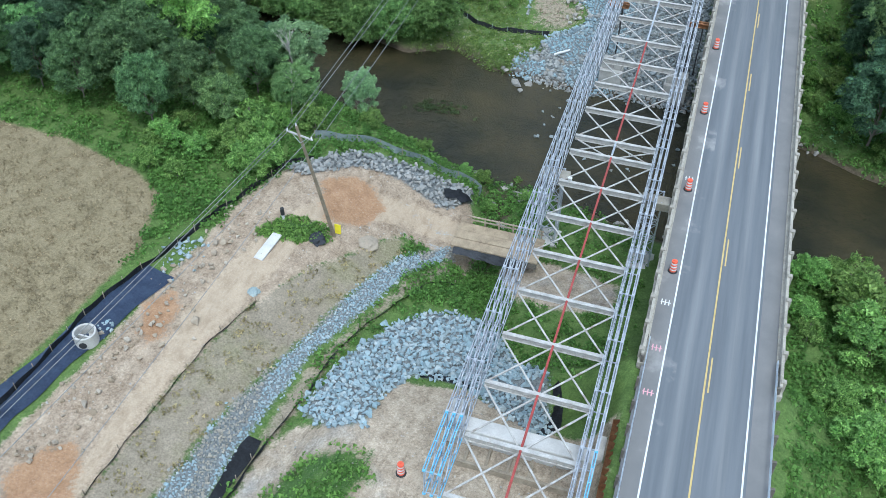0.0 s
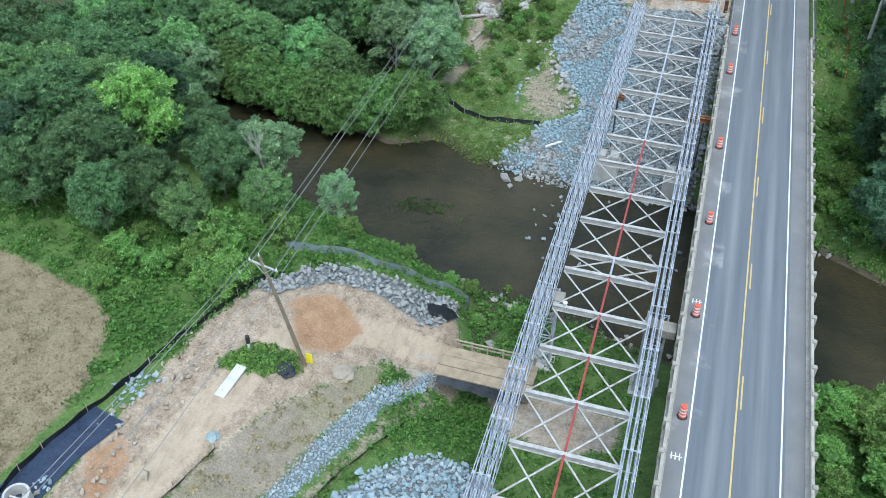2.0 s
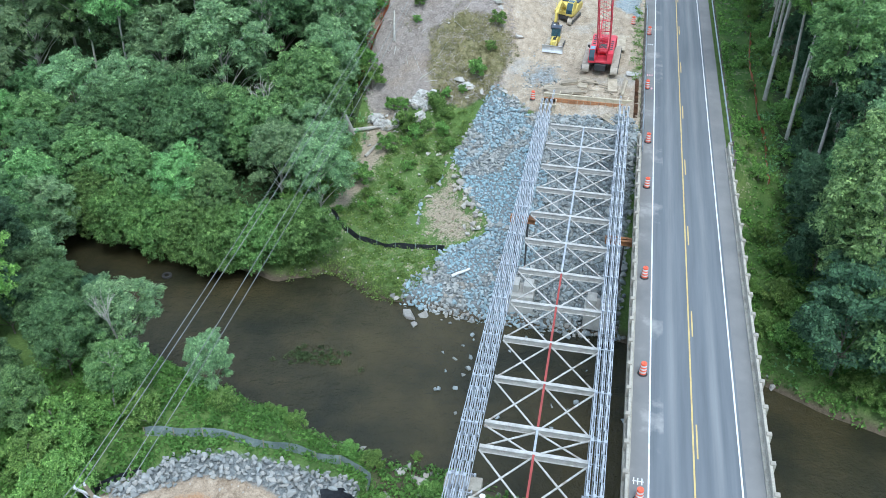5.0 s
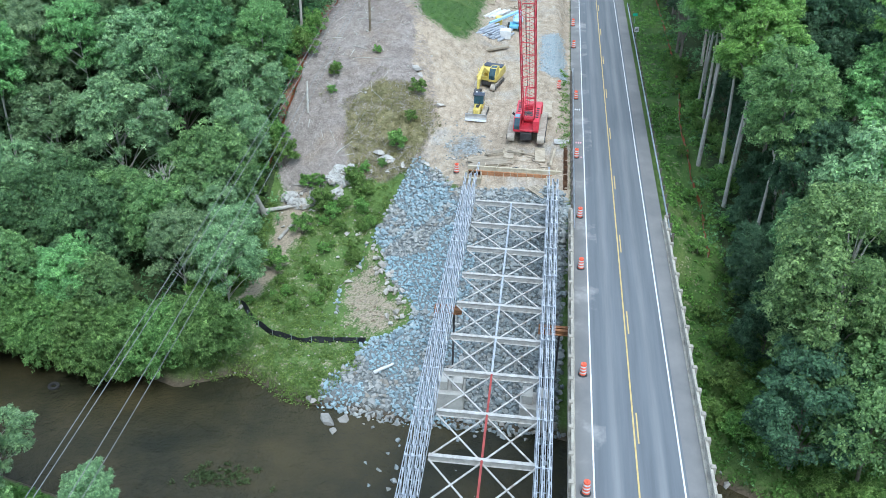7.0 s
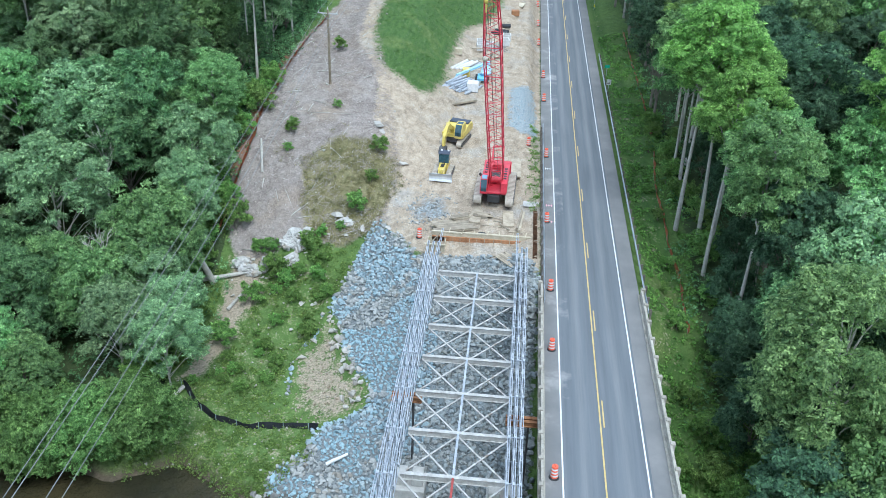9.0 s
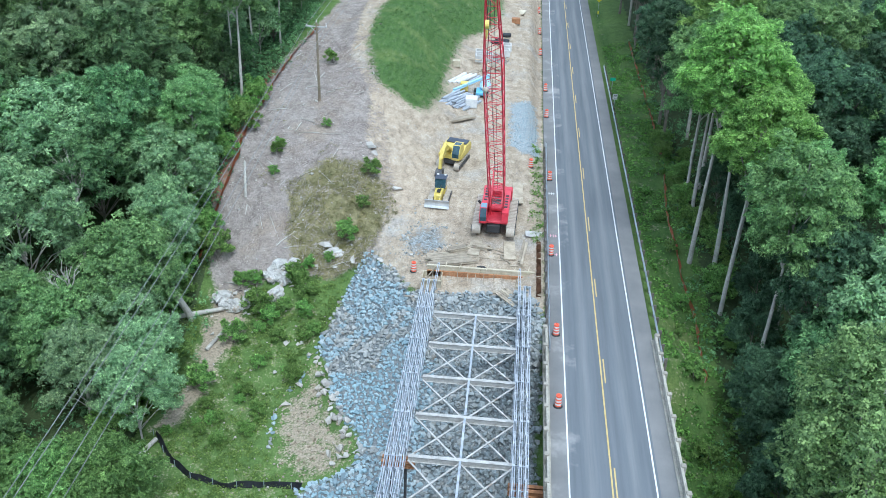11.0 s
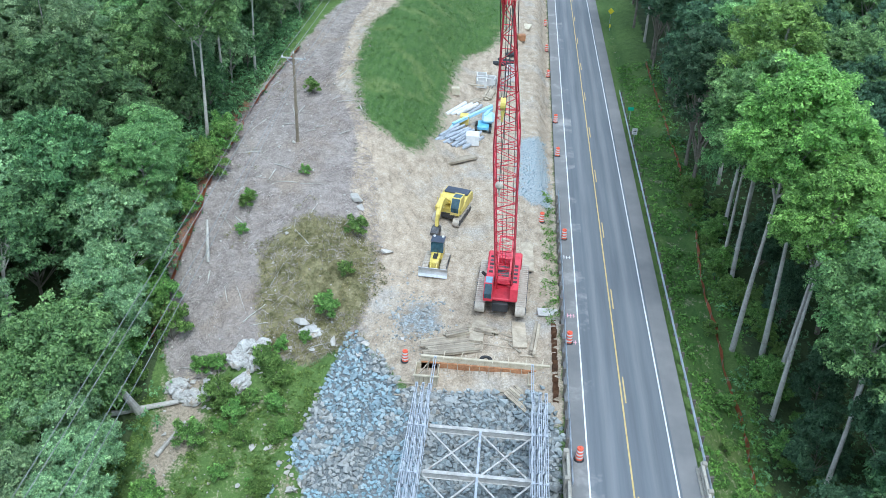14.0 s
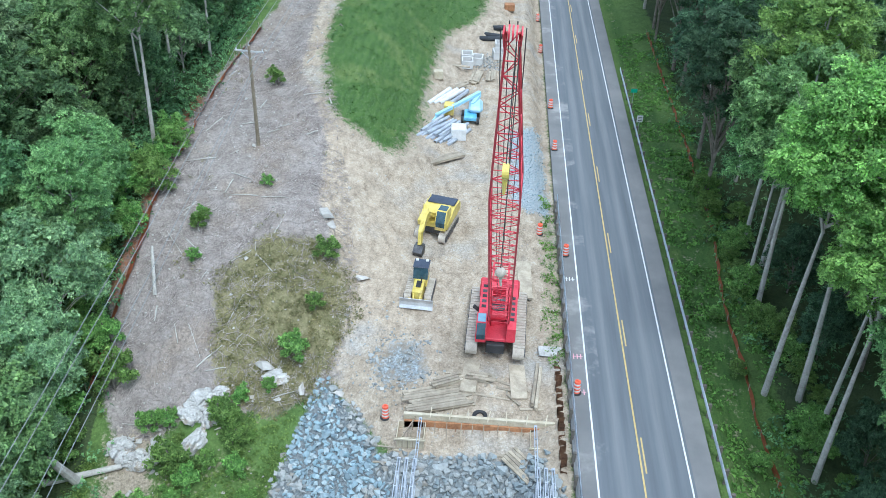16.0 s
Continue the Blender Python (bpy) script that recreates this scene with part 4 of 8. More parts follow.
def bare_tree_model(name, label, height, seed):
    """A dead tree with forked grey limbs and a few leaves left."""
    r = random.Random(seed)
    t = thing(name, (0, 0, -500), label, "tree")
    bm = bmesh.new()

    def grow(p, d, length, rad, depth):
        q = p + d * length
        limb(bm, [p, p.lerp(q, 0.5) + Vector((r.uniform(-1, 1), r.uniform(-1, 1), 0)) * 0.06 * length, q], rad, rad * 0.55, 6)
        if depth:
            for _ in range(3):
                e = (d + Vector((r.uniform(-1, 1), r.uniform(-1, 1), r.uniform(-0.2, 0.6))) * 0.8).normalized()
                grow(p.lerp(q, r.uniform(0.55, 1)), e, length * r.uniform(0.45, 0.7), rad * 0.5, depth - 1)

    grow(Vector((0, 0, -0.3)), Vector((0.1, 0, 1)).normalized(), height * 0.55, 0.16, 3)
    part("trunk", bm, PALE_BARK, t)
    return t


MODELS = {
    "broad_a": tree_model("tree", "leafy green broadleaf tree in the wood", 11, 4.3, 0.16, 36, 7600, 0.40, 11, LEAF[0]),
    "broad_b": tree_model("tree", "dense dark green broadleaf tree", 12, 4.5, 0.14, 40, 8000, 0.40, 12, LEAF[1]),
    "broad_c": tree_model("tree", "bright yellow-green broadleaf tree", 10, 4.4, 0.16, 34, 7600, 0.40, 13, LEAF[6]),
    "broad_d": tree_model("tree", "grey-green airy broadleaf tree with pale limbs", 12, 4.2, 0.20, 34, 7200, 0.38, 14, LEAF[3], PALE_BARK),
    "tall_d": tree_model("tree", "tall spreading olive-green tree on the creek bank", 22, 6.2, 0.10, 62, 14000, 0.42, 23, LEAF[5], PALE_BARK),
    "tall_a": tree_model("tree", "tall broadleaf tree with a long bare trunk", 23, 4.6, 0.46, 40, 9000, 0.42, 15, LEAF[0], PALE_BARK),
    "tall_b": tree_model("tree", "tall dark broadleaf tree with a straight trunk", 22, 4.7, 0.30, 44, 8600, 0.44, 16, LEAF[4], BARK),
    "broad_e": tree_model("tree", "deep green broadleaf tree with the wood's shade in its leaf colour", 12, 4.2, 0.12, 36, 7600, 0.40, 22, LEAF[4]),
    "tall_c": tree_model("tree", "tall bright green tree with a pale forked trunk", 27, 4.7, 0.56, 50, 11000, 0.42, 17, LEAF[2], PALE_BARK),
    "bush": tree_model("bush", "low leafy green bush", 2.6, 1.6, 0.02, 16, 1500, 0.27, 18, LEAF[8]),
    "bush_bright": tree_model("bush", "low bright green sapling bush", 2.0, 1.0, 0.04, 12, 1300, 0.21, 19, LEAF[8]),
    "willow": tree_model("tree", "spreading bright green willow over the creek", 6.0, 4.4, 0.0, 40, 8200, 0.34, 20, LEAF[7]),
}
DEAD = bare_tree_model("dead_tree", "bare grey dead tree with forked limbs", 9, 21)
tagged(MODELS["bush"], category="bush")
tagged(MODELS["bush_bright"], category="bush")


WAITING = []


def plant_later(kind, x, y, scale, group=""):
    WAITING.append((kind, x, y, scale, group))


def plant(kind, x, y, scale=1.0, turn=None, sink=0.1, group="", wide=1.0):
    src = DEAD if kind == "dead" else MODELS[kind]
    a = random.uniform(0, 360) if turn is None else turn
    z = ground_z(x, y) - sink
    ob = copy_thing(src, pose(x, y, z, random.uniform(-3, 3), random.uniform(-3, 3), a))
    ob.scale = (wide * scale * random.uniform(0.92, 1.08), wide * scale * random.uniform(0.92, 1.08), scale)
    if group:
        ob["group"] = group
    return ob


def wood_edge_left(y):
    return line(y, (52, 60, 70, 76, 84, 96, 104, 115, 126, 140, 160, 220), (-37.5, -38, -38.5, -39.5, -39.5, -38.5, -38, -37.5, -36, -35, -34, -32))


def wood_edge_right(y):
    return line(y, (40, 50, 62, 75, 90, 107, 144, 178, 220), (12.2, 12.6, 13.6, 13.6, 12.0, 11.8, 9.8, 8.5, 8))


random.seed(5)
step = 6.6
y = 53.0
while y < 196:
    x = wood_edge_left(y) - random.uniform(0.5, 2.0)
    while x > -80 - 0.13 * y:
        px_, py_ = x + random.uniform(-1.4, 1.4), y + random.uniform(-1.6, 1.6)
        deep = wood_edge_left(py_) - px_
        if deep > 0 and py_ > far_bank(px_) + 1.0:
            up = smooth(60, 86, py_)
            if py_ < 74:
                kind = random.choice(["broad_a", "broad_b", "broad_b", "broad_d", "broad_b", "broad_a"])
                s = random.uniform(0.72, 1.0)
            else:
                kind = random.choice(["broad_a", "broad_b", "broad_d", "broad_d", "broad_a", "tall_a", "tall_a"])
                s = random.uniform(0.75, 0.92) if kind.startswith("tall") else random.uniform(0.95, 1.4)
            plant_later(kind, px_, py_, s, group="wood above the far bank")
        x -= step * random.uniform(0.78, 1.05) * (1 + 0.25 * (deep > 40))
    y += step * 0.9
y = 47.0
while y < 196:
    x = wood_edge_right(y) + random.uniform(0.2, 1.5)
    while x < min(60, 14 + 0.36 * y):
        px_, py_ = x + random.uniform(-1.2, 1.2), y + random.uniform(-1.6, 1.6)
        if px_ > wood_edge_right(py_) + (4.5 if py_ < 103 else -0.3) and py_ > far_bank(px_) + 1:
            if py_ < 61:
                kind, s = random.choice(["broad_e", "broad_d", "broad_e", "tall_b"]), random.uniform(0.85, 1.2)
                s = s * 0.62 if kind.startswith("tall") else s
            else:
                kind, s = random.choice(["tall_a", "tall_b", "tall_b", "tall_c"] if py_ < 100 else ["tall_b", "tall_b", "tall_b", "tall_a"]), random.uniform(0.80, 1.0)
            if px_ <= 34 or random.random() >= 0.25:
                plant_later(kind, px_, py_, s, group="wood beside the road")
        x += 7.0 * random.uniform(0.85, 1.2)
    y += 6.6
# the wood between the field and the creek
y = 14.8
while y < 50:
    x = -41.0
    while x > -86:
        px_, py_ = x + random.uniform(-1.3, 1.3), y + random.uniform(-1.3, 1.3)
        if py_ < near_bank(px_) - 0.5 and py_ > 15.6 + 0.35 * max(0, px_ + 52):
            if px_ < -53 or random.random() < 0.45:
                plant_later(random.choice(["broad_a", "broad_b", "broad_b", "broad_e", "broad_b"]), px_, py_, random.uniform(0.55, 0.78), group="wood between field and creek")
        x -= 4.9
    y += 4.6


def gap_to_walk(x, y):
    return seg_dist(x, y, -5, -39, -11, 34) + 0.35 * max(0, y - 60)


EDGE_GROUP = "trees at the edge of the wood"
EDGE_TREES = (
    # the far bank and the hillside's edge
    ("willow", -36.6, 53.6, 0.95), ("willow", -40.0, 52.4, 0.9), ("willow", -43.6, 51.8, 0.95), ("willow", -47.0, 52.2, 1.0), ("willow", -51.0, 52.6, 1.0), ("willow", -55.0, 53.6, 1.05), ("willow", -59.0, 54.2, 1.1),
    ("broad_a", -47, 56, 0.7), ("broad_a", -50.5, 57.0, 0.8), ("broad_d", -36.5, 60.5, 0.75), ("broad_d", -37.6, 65.5, 0.72), ("broad_d", -41.5, 62, 0.8), ("broad_a", -41.7, 72.5, 1.15), ("broad_d", -41.3, 84.5, 0.95), ("broad_b", -48.3, 83.5, 1.1),
    ("dead", -38.0, 63.5, 0.75), ("dead", -48.8, 79.5, 1.4), ("dead", -46.0, 70.0, 1.2), 
    ("tall_a", -40.6, 112.5, 0.7), ("tall_a", -38.6, 118.1, 0.7), ("tall_a", -41.1, 106.0, 0.68), ("tall_a", -40.2, 87.0, 0.6),
    ("broad_d", -41.0, 80.0, 0.85), ("broad_a", -42.5, 88.5, 0.9), ("broad_d", -40.6, 75.5, 0.75), ("broad_a", -41.6, 93.5, 0.85), ("broad_d", -40.4, 69.5, 0.8),
    # between the field and the creek
    ("broad_c", -55.4, 28.6, 0.98), ("broad_b", -59.8, 26.0, 0.9), ("broad_b", -61.0, 44.0, 0.85), ("broad_b", -65.5, 47.0, 0.9), ("broad_d", -58.0, 41.5, 0.7), ("broad_b", -44.9, 26.6, 0.62), ("broad_e", -51.5, 29.7, 0.5), ("broad_b", -48.0, 30.5, 0.55), ("broad_d", -42.4, 30.6, 0.64), ("broad_b", -49.4, 22.2, 0.6), ("broad_b", -51.4, 18.4, 0.62), ("broad_b", -56.1, 21.6, 0.75), ("broad_a", -40.6, 25.6, 0.48), ("broad_e", -46.4, 33.0, 0.5), ("broad_b", -52.5, 36.0, 0.62), ("broad_d", -35.6, 30.6, 0.50), ("broad_a", -45.2, 21.0, 0.5), ("bush_bright", -42.0, 20.5, 1.9), ("dead", -42.0, 29.0, 0.85), ("dead", -40.2, 24.2, 0.6),
    ("broad_b", -66.5, 40.5, 0.9), ("broad_b", -70.5, 44.5, 1.0), ("broad_b", -75.5, 46.5, 1.0), ("broad_b", -80.5, 48.5, 1.1), ("broad_b", -72.0, 52.0, 1.0), ("broad_a", -66.0, 53.5, 0.9), ("broad_d", -62.0, 50.0, 0.8), ("broad_a", -77.5, 54.5, 1.0),
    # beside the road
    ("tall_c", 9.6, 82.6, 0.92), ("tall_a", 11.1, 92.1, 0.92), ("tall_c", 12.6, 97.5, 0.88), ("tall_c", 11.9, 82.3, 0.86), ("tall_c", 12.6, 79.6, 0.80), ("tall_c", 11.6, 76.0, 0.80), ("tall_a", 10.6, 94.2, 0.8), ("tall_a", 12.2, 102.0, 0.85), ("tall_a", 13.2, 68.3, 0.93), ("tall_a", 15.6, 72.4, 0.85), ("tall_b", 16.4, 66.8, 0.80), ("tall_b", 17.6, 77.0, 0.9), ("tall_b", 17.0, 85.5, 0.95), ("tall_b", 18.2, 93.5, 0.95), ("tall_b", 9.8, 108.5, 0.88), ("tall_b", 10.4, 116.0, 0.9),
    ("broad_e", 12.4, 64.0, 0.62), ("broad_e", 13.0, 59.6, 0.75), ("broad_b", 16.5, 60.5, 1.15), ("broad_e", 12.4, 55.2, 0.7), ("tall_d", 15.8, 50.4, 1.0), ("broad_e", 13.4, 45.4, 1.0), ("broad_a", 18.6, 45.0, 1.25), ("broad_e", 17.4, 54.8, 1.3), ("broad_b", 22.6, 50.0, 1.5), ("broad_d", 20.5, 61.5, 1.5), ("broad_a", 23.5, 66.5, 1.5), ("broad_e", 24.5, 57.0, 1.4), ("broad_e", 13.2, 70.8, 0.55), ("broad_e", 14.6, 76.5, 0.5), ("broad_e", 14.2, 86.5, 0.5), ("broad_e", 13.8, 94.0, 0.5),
)
random.seed(15)
EDGE_TREES += tuple((random.choice(("broad_d", "broad_b", "broad_a")), wood_edge_left(90 + 3.6 * i) - 1.6 - random.uniform(0, 4.5), 90 + 3.6 * i, random.uniform(0.42, 0.68)) for i in range(20))
for kind, x, y, s in EDGE_TREES:
    plant_later(kind, x, y, s, EDGE_GROUP)
WAITING[:] = [w for w in WAITING if w[4] == EDGE_GROUP or not any(math.hypot(w[1] - e[1], w[2] - e[2]) < 3.4 for e in EDGE_TREES)]
WAITING.sort(key=lambda w: gap_to_walk(w[1], w[2]))
random.seed(6)
for kind, x, y, s, g in WAITING[:150]:
    plant(kind, x, y, s, group=g)


def far_wood(rows, first):
    """The deep wood beyond the nearest trees: the same crowns and trunks, joined."""
    mats, vs, fs, ms, n = [], [], [], [], 0
    for at, (kind, x, y, s, g) in enumerate(rows, first):
        thin, grow = (3, 1.55) if at < 120 else (4, 1.8) if y < 125 else (7, 2.2)
        a = random.uniform(0, 6.28)
        rot = np.array(Euler((0, 0, a)).to_matrix()) * s
        at_ = np.array([x, y, ground_z(x, y) - 0.1])
        for child in (DEAD if kind == "dead" else MODELS[kind]).children:
            me = child.data
            co = np.empty(len(me.vertices) * 3)
            me.vertices.foreach_get("co", co)
            co = co.reshape(-1, 3)
            leafy = len(me.polygons) * 3 == len(me.vertices)
            if leafy:
                tri = co.reshape(-1, 3, 3)[::thin]
                mid_ = tri.mean(1, keepdims=True)
                co = (mid_ + (tri - mid_) * grow).reshape(-1, 3)
            vs.append(co @ rot.T + at_)
            if me.materials[0] not in mats:
                mats.append(me.materials[0])
            k = mats.index(me.materials[0])
            polys = [(i + n, i + n + 1, i + n + 2) for i in range(0, len(co), 3)] if leafy else [tuple(i + n for i in p.vertices) for p in me.polygons]
            fs += polys
            ms += [k] * len(polys)
            n += len(co)
    me = mesh_of("far_wood", np.concatenate(vs).tolist(), fs, mats[0])
    for m in mats[1:]:
        me.materials.append(m)
    me.polygons.foreach_set("material_index", np.array(ms, dtype=np.int32))
    tagged(new("far_wood", me), "deep green broadleaf wood behind the nearest trees", "wood", kind="stuff")


for first in range(150, len(WAITING), 36):
    far_wood(WAITING[first:first + 36], first - 150)

random.seed(14)
for x, y, s in ((-22.6, 92.0, 1.0), (-22.8, 87.8, 0.75), (-23.8, 84.2, 1.2), (-28.0, 79.9, 1.2), (-30.9, 76.6, 1.5), (-29.6, 75.6, 1.0), (-27.1, 78.5, 1.0), (-31.8, 80.0, 0.5), (-27.2, 81.4, 0.75), (-33.0, 93.7, 0.85), (-32.7, 90.8, 0.6), (-28.6, 98.4, 0.55), (-31.1, 114.2, 1.0), (-36.4, 81.6, 1.7), (-33.1, 79.2, 1.0), (-26.5, 76.8, 0.9), (-25.2, 82.2, 0.6), (-26.2, 74.6, 0.6), (-28.6, 77.0, 0.8), (-32.4, 73.0, 1.2), (-29.5, 70.5, 0.7), (-33.8, 67.5, 1.3), (-37.6, 84.5, 1.3), (-32.9, 94.6, 0.6)):
    plant("bush_bright", x, y, s, group="bushes on the cleared hillside")
for x, y, s in ((7.6, 19.6, 1.1), (10.0, 20.4, 1.7), (11.8, 12.7, 1.8), (7.2, 11.6, 1.0), (12.5, 17, 2.0), (9.4, 5.5, 1.2), (12.8, 6.5, 1.7), (10.6, 0.5, 1.4), (14.8, 2, 2.0), (7.0, 15, 0.8), (16, 10, 2.2), (13.5, -5, 1.6), (10, -6, 1.1), (17, -3, 2.1), (20, 5, 2.4), (19, 14, 2.2)):
    plant(random.choice(("bush", "bush_bright", "bush")), x, y, s, group="bushes on the creek bank")
for x, y, s in ((6.6, 96, 0.5), (7.4, 90, 0.6), (7.9, 84, 0.7), (8.0, 76.5, 0.8), (7.2, 71, 0.6), (8.6, 100.5, 0.7), (7.8, 66, 0.9), (8.4, 60, 1.1), (7.4, 106, 0.5), (8.3, 112, 0.8)):
    plant("bush_bright", x, y, s, group="saplings on the verge")
for x, y, s in ((-22.4, 28.4, 0.6), (-20.8, 25.0, 0.5), (-24.5, 29.6, 0.5), (-29.4, 30.6, 0.6), (-17.2, 25.5, 0.6), (-33.5, 27, 0.7), (-37.8, 24, 1.0), (-16.0, 28.5, 0.5), (-31.0, 31.9, 0.45), (-32.2, 32.3, 0.35), (9.6, 26.6, 0.6), (11.2, 24.6, 0.7), (-19.5, 30.4, 0.35)):
    plant("bush", x, y, s, group="bushes on the near bank")
for x, y, s in ((7.4, 49.5, 0.8), (9.8, 48.0, 0.9), (12.0, 46.6, 1.0), (7.0, 53.0, 0.7), (9.4, 52.4, 1.0), (11.2, 50.4, 1.1), (15.4, 43.4, 1.0), (18.0, 42.2, 1.1), (9.6, 57.0, 0.9)):
    plant("bush", x, y, s, group="bushes on the far bank")

BARE = ("blue_c", "haul", "dry", "channel", "rock_edge", "pile", "field", "abutment", "pad", "brush", "far_rock", "gravel", "mound", "under_tan", "patch")


def wild(x, y):
    return not near_bank(x) - 0.6 < y < far_bank(x) + 0.6 and abs(x) > 5.4 and zone_at(x, y, *BARE) < 0.5


random.seed(79)
for i in range(22):
    x, y = random.uniform(-50, -39), random.uniform(11, 25)
    if wild(x, y) and y > 11.5 + 0.3 * abs(x + 45):
        plant(random.choice(("bush_bright", "bush", "bush")), x, y, random.uniform(0.6, 1.25), group="bushes beside the field")
random.seed(78)
for i in range(40):
    x, y = random.uniform(-35, -24.5), random.uniform(61, 80)
    if zone_at(x, y, "tan", "tan_log", "far_rock") < 0.5:
        plant(random.choice(("bush_bright", "bush")), x, y, random.uniform(0.25, 0.62), group="bushes on the far slope")
random.seed(77)
for i in range(46):
    y = 60 + i * 0.95 + random.uniform(-0.5, 0.5)
    plant(random.choice(("bush", "bush_bright", "bush")), wood_edge_left(y) + random.uniform(-2.6, 0.9), y, random.uniform(0.7, 1.35), group="bushes along the wood's edge")
for i in range(34):
    y = 52 + i * 1.8 + random.uniform(-0.8, 0.8)
    plant(random.choice(("bush", "bush_bright")), wood_edge_right(y) + random.uniform(-2.6, 0.4), y, random.uniform(0.5, 1.05), group="bushes along the wood's edge")


# ---- undergrowth and grass, too small to count ----
def low_growth(name, label, spots, rise, spread, per, size, mat, seed):
    blobs = [(x, y, ground_z(x, y) + rise * random.uniform(-0.1, 0.5), random.uniform(*spread)) for x, y in spots]
    me = leaf_mesh(name, blobs, per * len(blobs), size, seed, mat)
    tagged(new(name, me), label, "undergrowth", kind="stuff")


def scatter(n, x0, x1, y0, y1, test):
    out = []
    for _ in range(n):
        x, y = random.uniform(x0, x1), random.uniform(y0, y1)
        if test(x, y):
            out.append((x, y))
    return out


random.seed(41)
near_green = scatter(2600, -48, -15, 8, 34, wild) + scatter(900, -75, -44, 9, 24, wild) + scatter(700, -20, -4.9, 1, 30, wild) + scatter(3000, 5.2, 24, -20, 26, wild) + scatter(1500, 5.2, 34, 30, 54, wild) + scatter(350, -30, -18, -20, 14, wild) + scatter(800, -48, -41, -24, 11, lambda x, y: wild(x, y) and x < line(y, (-26, -13, -4, 2.3, 6.3, 11), (-46.4, -45.9, -45.2, -43.7, -42.6, -41.2)))
low_growth("bank_growth", "lush knee-high green growth on the creek banks", near_green, 0.3, (0.3, 0.75), 17, 0.19, foliage("bank_leaf", (0.07, 0.15, 0.035), (0.155, 0.29, 0.075)), 51)
far_green_spots = scatter(4300, -38, -19, 49, 85, lambda x, y: (zone_at(x, y, "far_green") > 0.5 or wild(x, y)) and y > far_bank(x) + 0.3 and zone_at(x, y, "tan", "tan_log") < 0.5 and noise.noise((x * 0.25, y * 0.25, 2)) > -0.3)
far_green_spots += scatter(420, -37, -24, 48.4, 53, lambda x, y: y > far_bank(x) - 0.4 and zone_at(x, y, "blue_c", "far_rock") < 0.5)
low_growth("slope_growth", "patchy green weeds on the far slope", far_green_spots, 0.0, (0.2, 0.45), 11, 0.12, foliage("slope_leaf", (0.12, 0.21, 0.05), (0.25, 0.37, 0.11)), 52)
verge = scatter(2300, 5.0, 11, 48, 150, lambda x, y: wild(x, y) and noise.noise((x * 0.3, y * 0.3, 6)) > -0.25)
low_growth("verge_growth", "rough grass and weeds along the road verge", verge, 0.05, (0.2, 0.45), 9, 0.18, GRASS, 53)
floor_spots = scatter(1500, -75, -36, 48, 150, wild) + scatter(900, -46, -37.2, 84, 150, wild) + scatter(1100, 9, 40, 44, 150, wild)
low_growth("wood_floor_growth", "dark leafy undergrowth on the wood floor", floor_spots, 0.6, (0.8, 1.7), 17, 0.36, LEAF[1], 54)
weeds = [(-31.0 + random.gauss(0, 1.7), 40.0 + random.gauss(0, 0.55)) for _ in range(70)]
blobs = [(x, y, WATER - 0.05, random.uniform(0.2, 0.4)) for x, y in weeds]
tagged(new("water_weeds", leaf_mesh("water_weeds", blobs, 1500, 0.14, 61, foliage("weed_leaf", (0.05, 0.075, 0.03), (0.10, 0.14, 0.06), 0, 0))), "dull green weeds in the shallow creek", "water weeds", kind="stuff")
tufts = scatter(500, -36, -20, 78, 120, lambda x, y: zone_at(x, y, "brush") > 0.6 and noise.noise((x * 0.16, y * 0.16, 8)) > 0.22)
tufts += scatter(2600, -33, -18, 79, 95, lambda x, y: zone_at(x, y, "olive", soft=1.2) + 0.35 * noise.noise((x * 0.5, y * 0.5, 3)) > 0.55)
low_growth("hillside_tufts", "dry brown and olive tufts on the cleared hillside", tufts, -0.14, (0.2, 0.42), 14, 0.09, foliage("tuft_leaf", (0.13, 0.15, 0.06), (0.31, 0.28, 0.15), 0, 0), 55)
rail_spots = scatter(130, -5.7, -4.4, 83, 106, lambda x, y: True)
low_growth("rail_weeds", "green weeds along the guardrail's posts", rail_spots, 0.0, (0.2, 0.4), 12, 0.12, GRASS, 62)
mound_spots = scatter(1600, -30, -10, 106, 170, lambda x, y: zone_at(x, y, "mound", soft=1.0) > 0.6)
low_growth("mound_grass", "fresh green grass on the mound", mound_spots, -0.3, (0.3, 0.55), 12, 0.10, foliage("mound_leaf", (0.036, 0.085, 0.02), (0.095, 0.165, 0.042), 0, 0), 56)
dry_spots = scatter(600, -36, -23, -22, 16, lambda x, y: zone_at(x, y, "dry") > 0.5)
low_growth("dry_bank_grass", "dry straw-coloured grass on the channel bank", dry_spots, -0.1, (0.25, 0.5), 8, 0.17, DRY, 57)
pole_spots = scatter(260, -37, -30, 8, 13, lambda x, y: zone_at(x, y, "pole_grass") > 0.5)
low_growth("pole_grass", "green weeds round the pole's foot", pole_spots, -0.05, (0.25, 0.5), 14, 0.2, GRASS, 60)
patch_spots = scatter(420, -28, -17, -22, -6, lambda x, y: zone_at(x, y, "patch") > 0.5)
low_growth("patch_grass", "green grass patch beside the near abutment", patch_spots, -0.1, (0.3, 0.6), 12, 0.2, GRASS, 58)
straw = scatter(2600, -72, -44, -12, 16, lambda x, y: zone_at(x, y, "field") > 0.5)
low_growth("ripe_crop", "ripe pale brown grain crop in the field", straw, -0.25, (0.3, 0.6), 9, 0.11, foliage("ripe_stalks", (0.215, 0.175, 0.11), (0.325, 0.27, 0.18), 0.0, 0.0), 59)

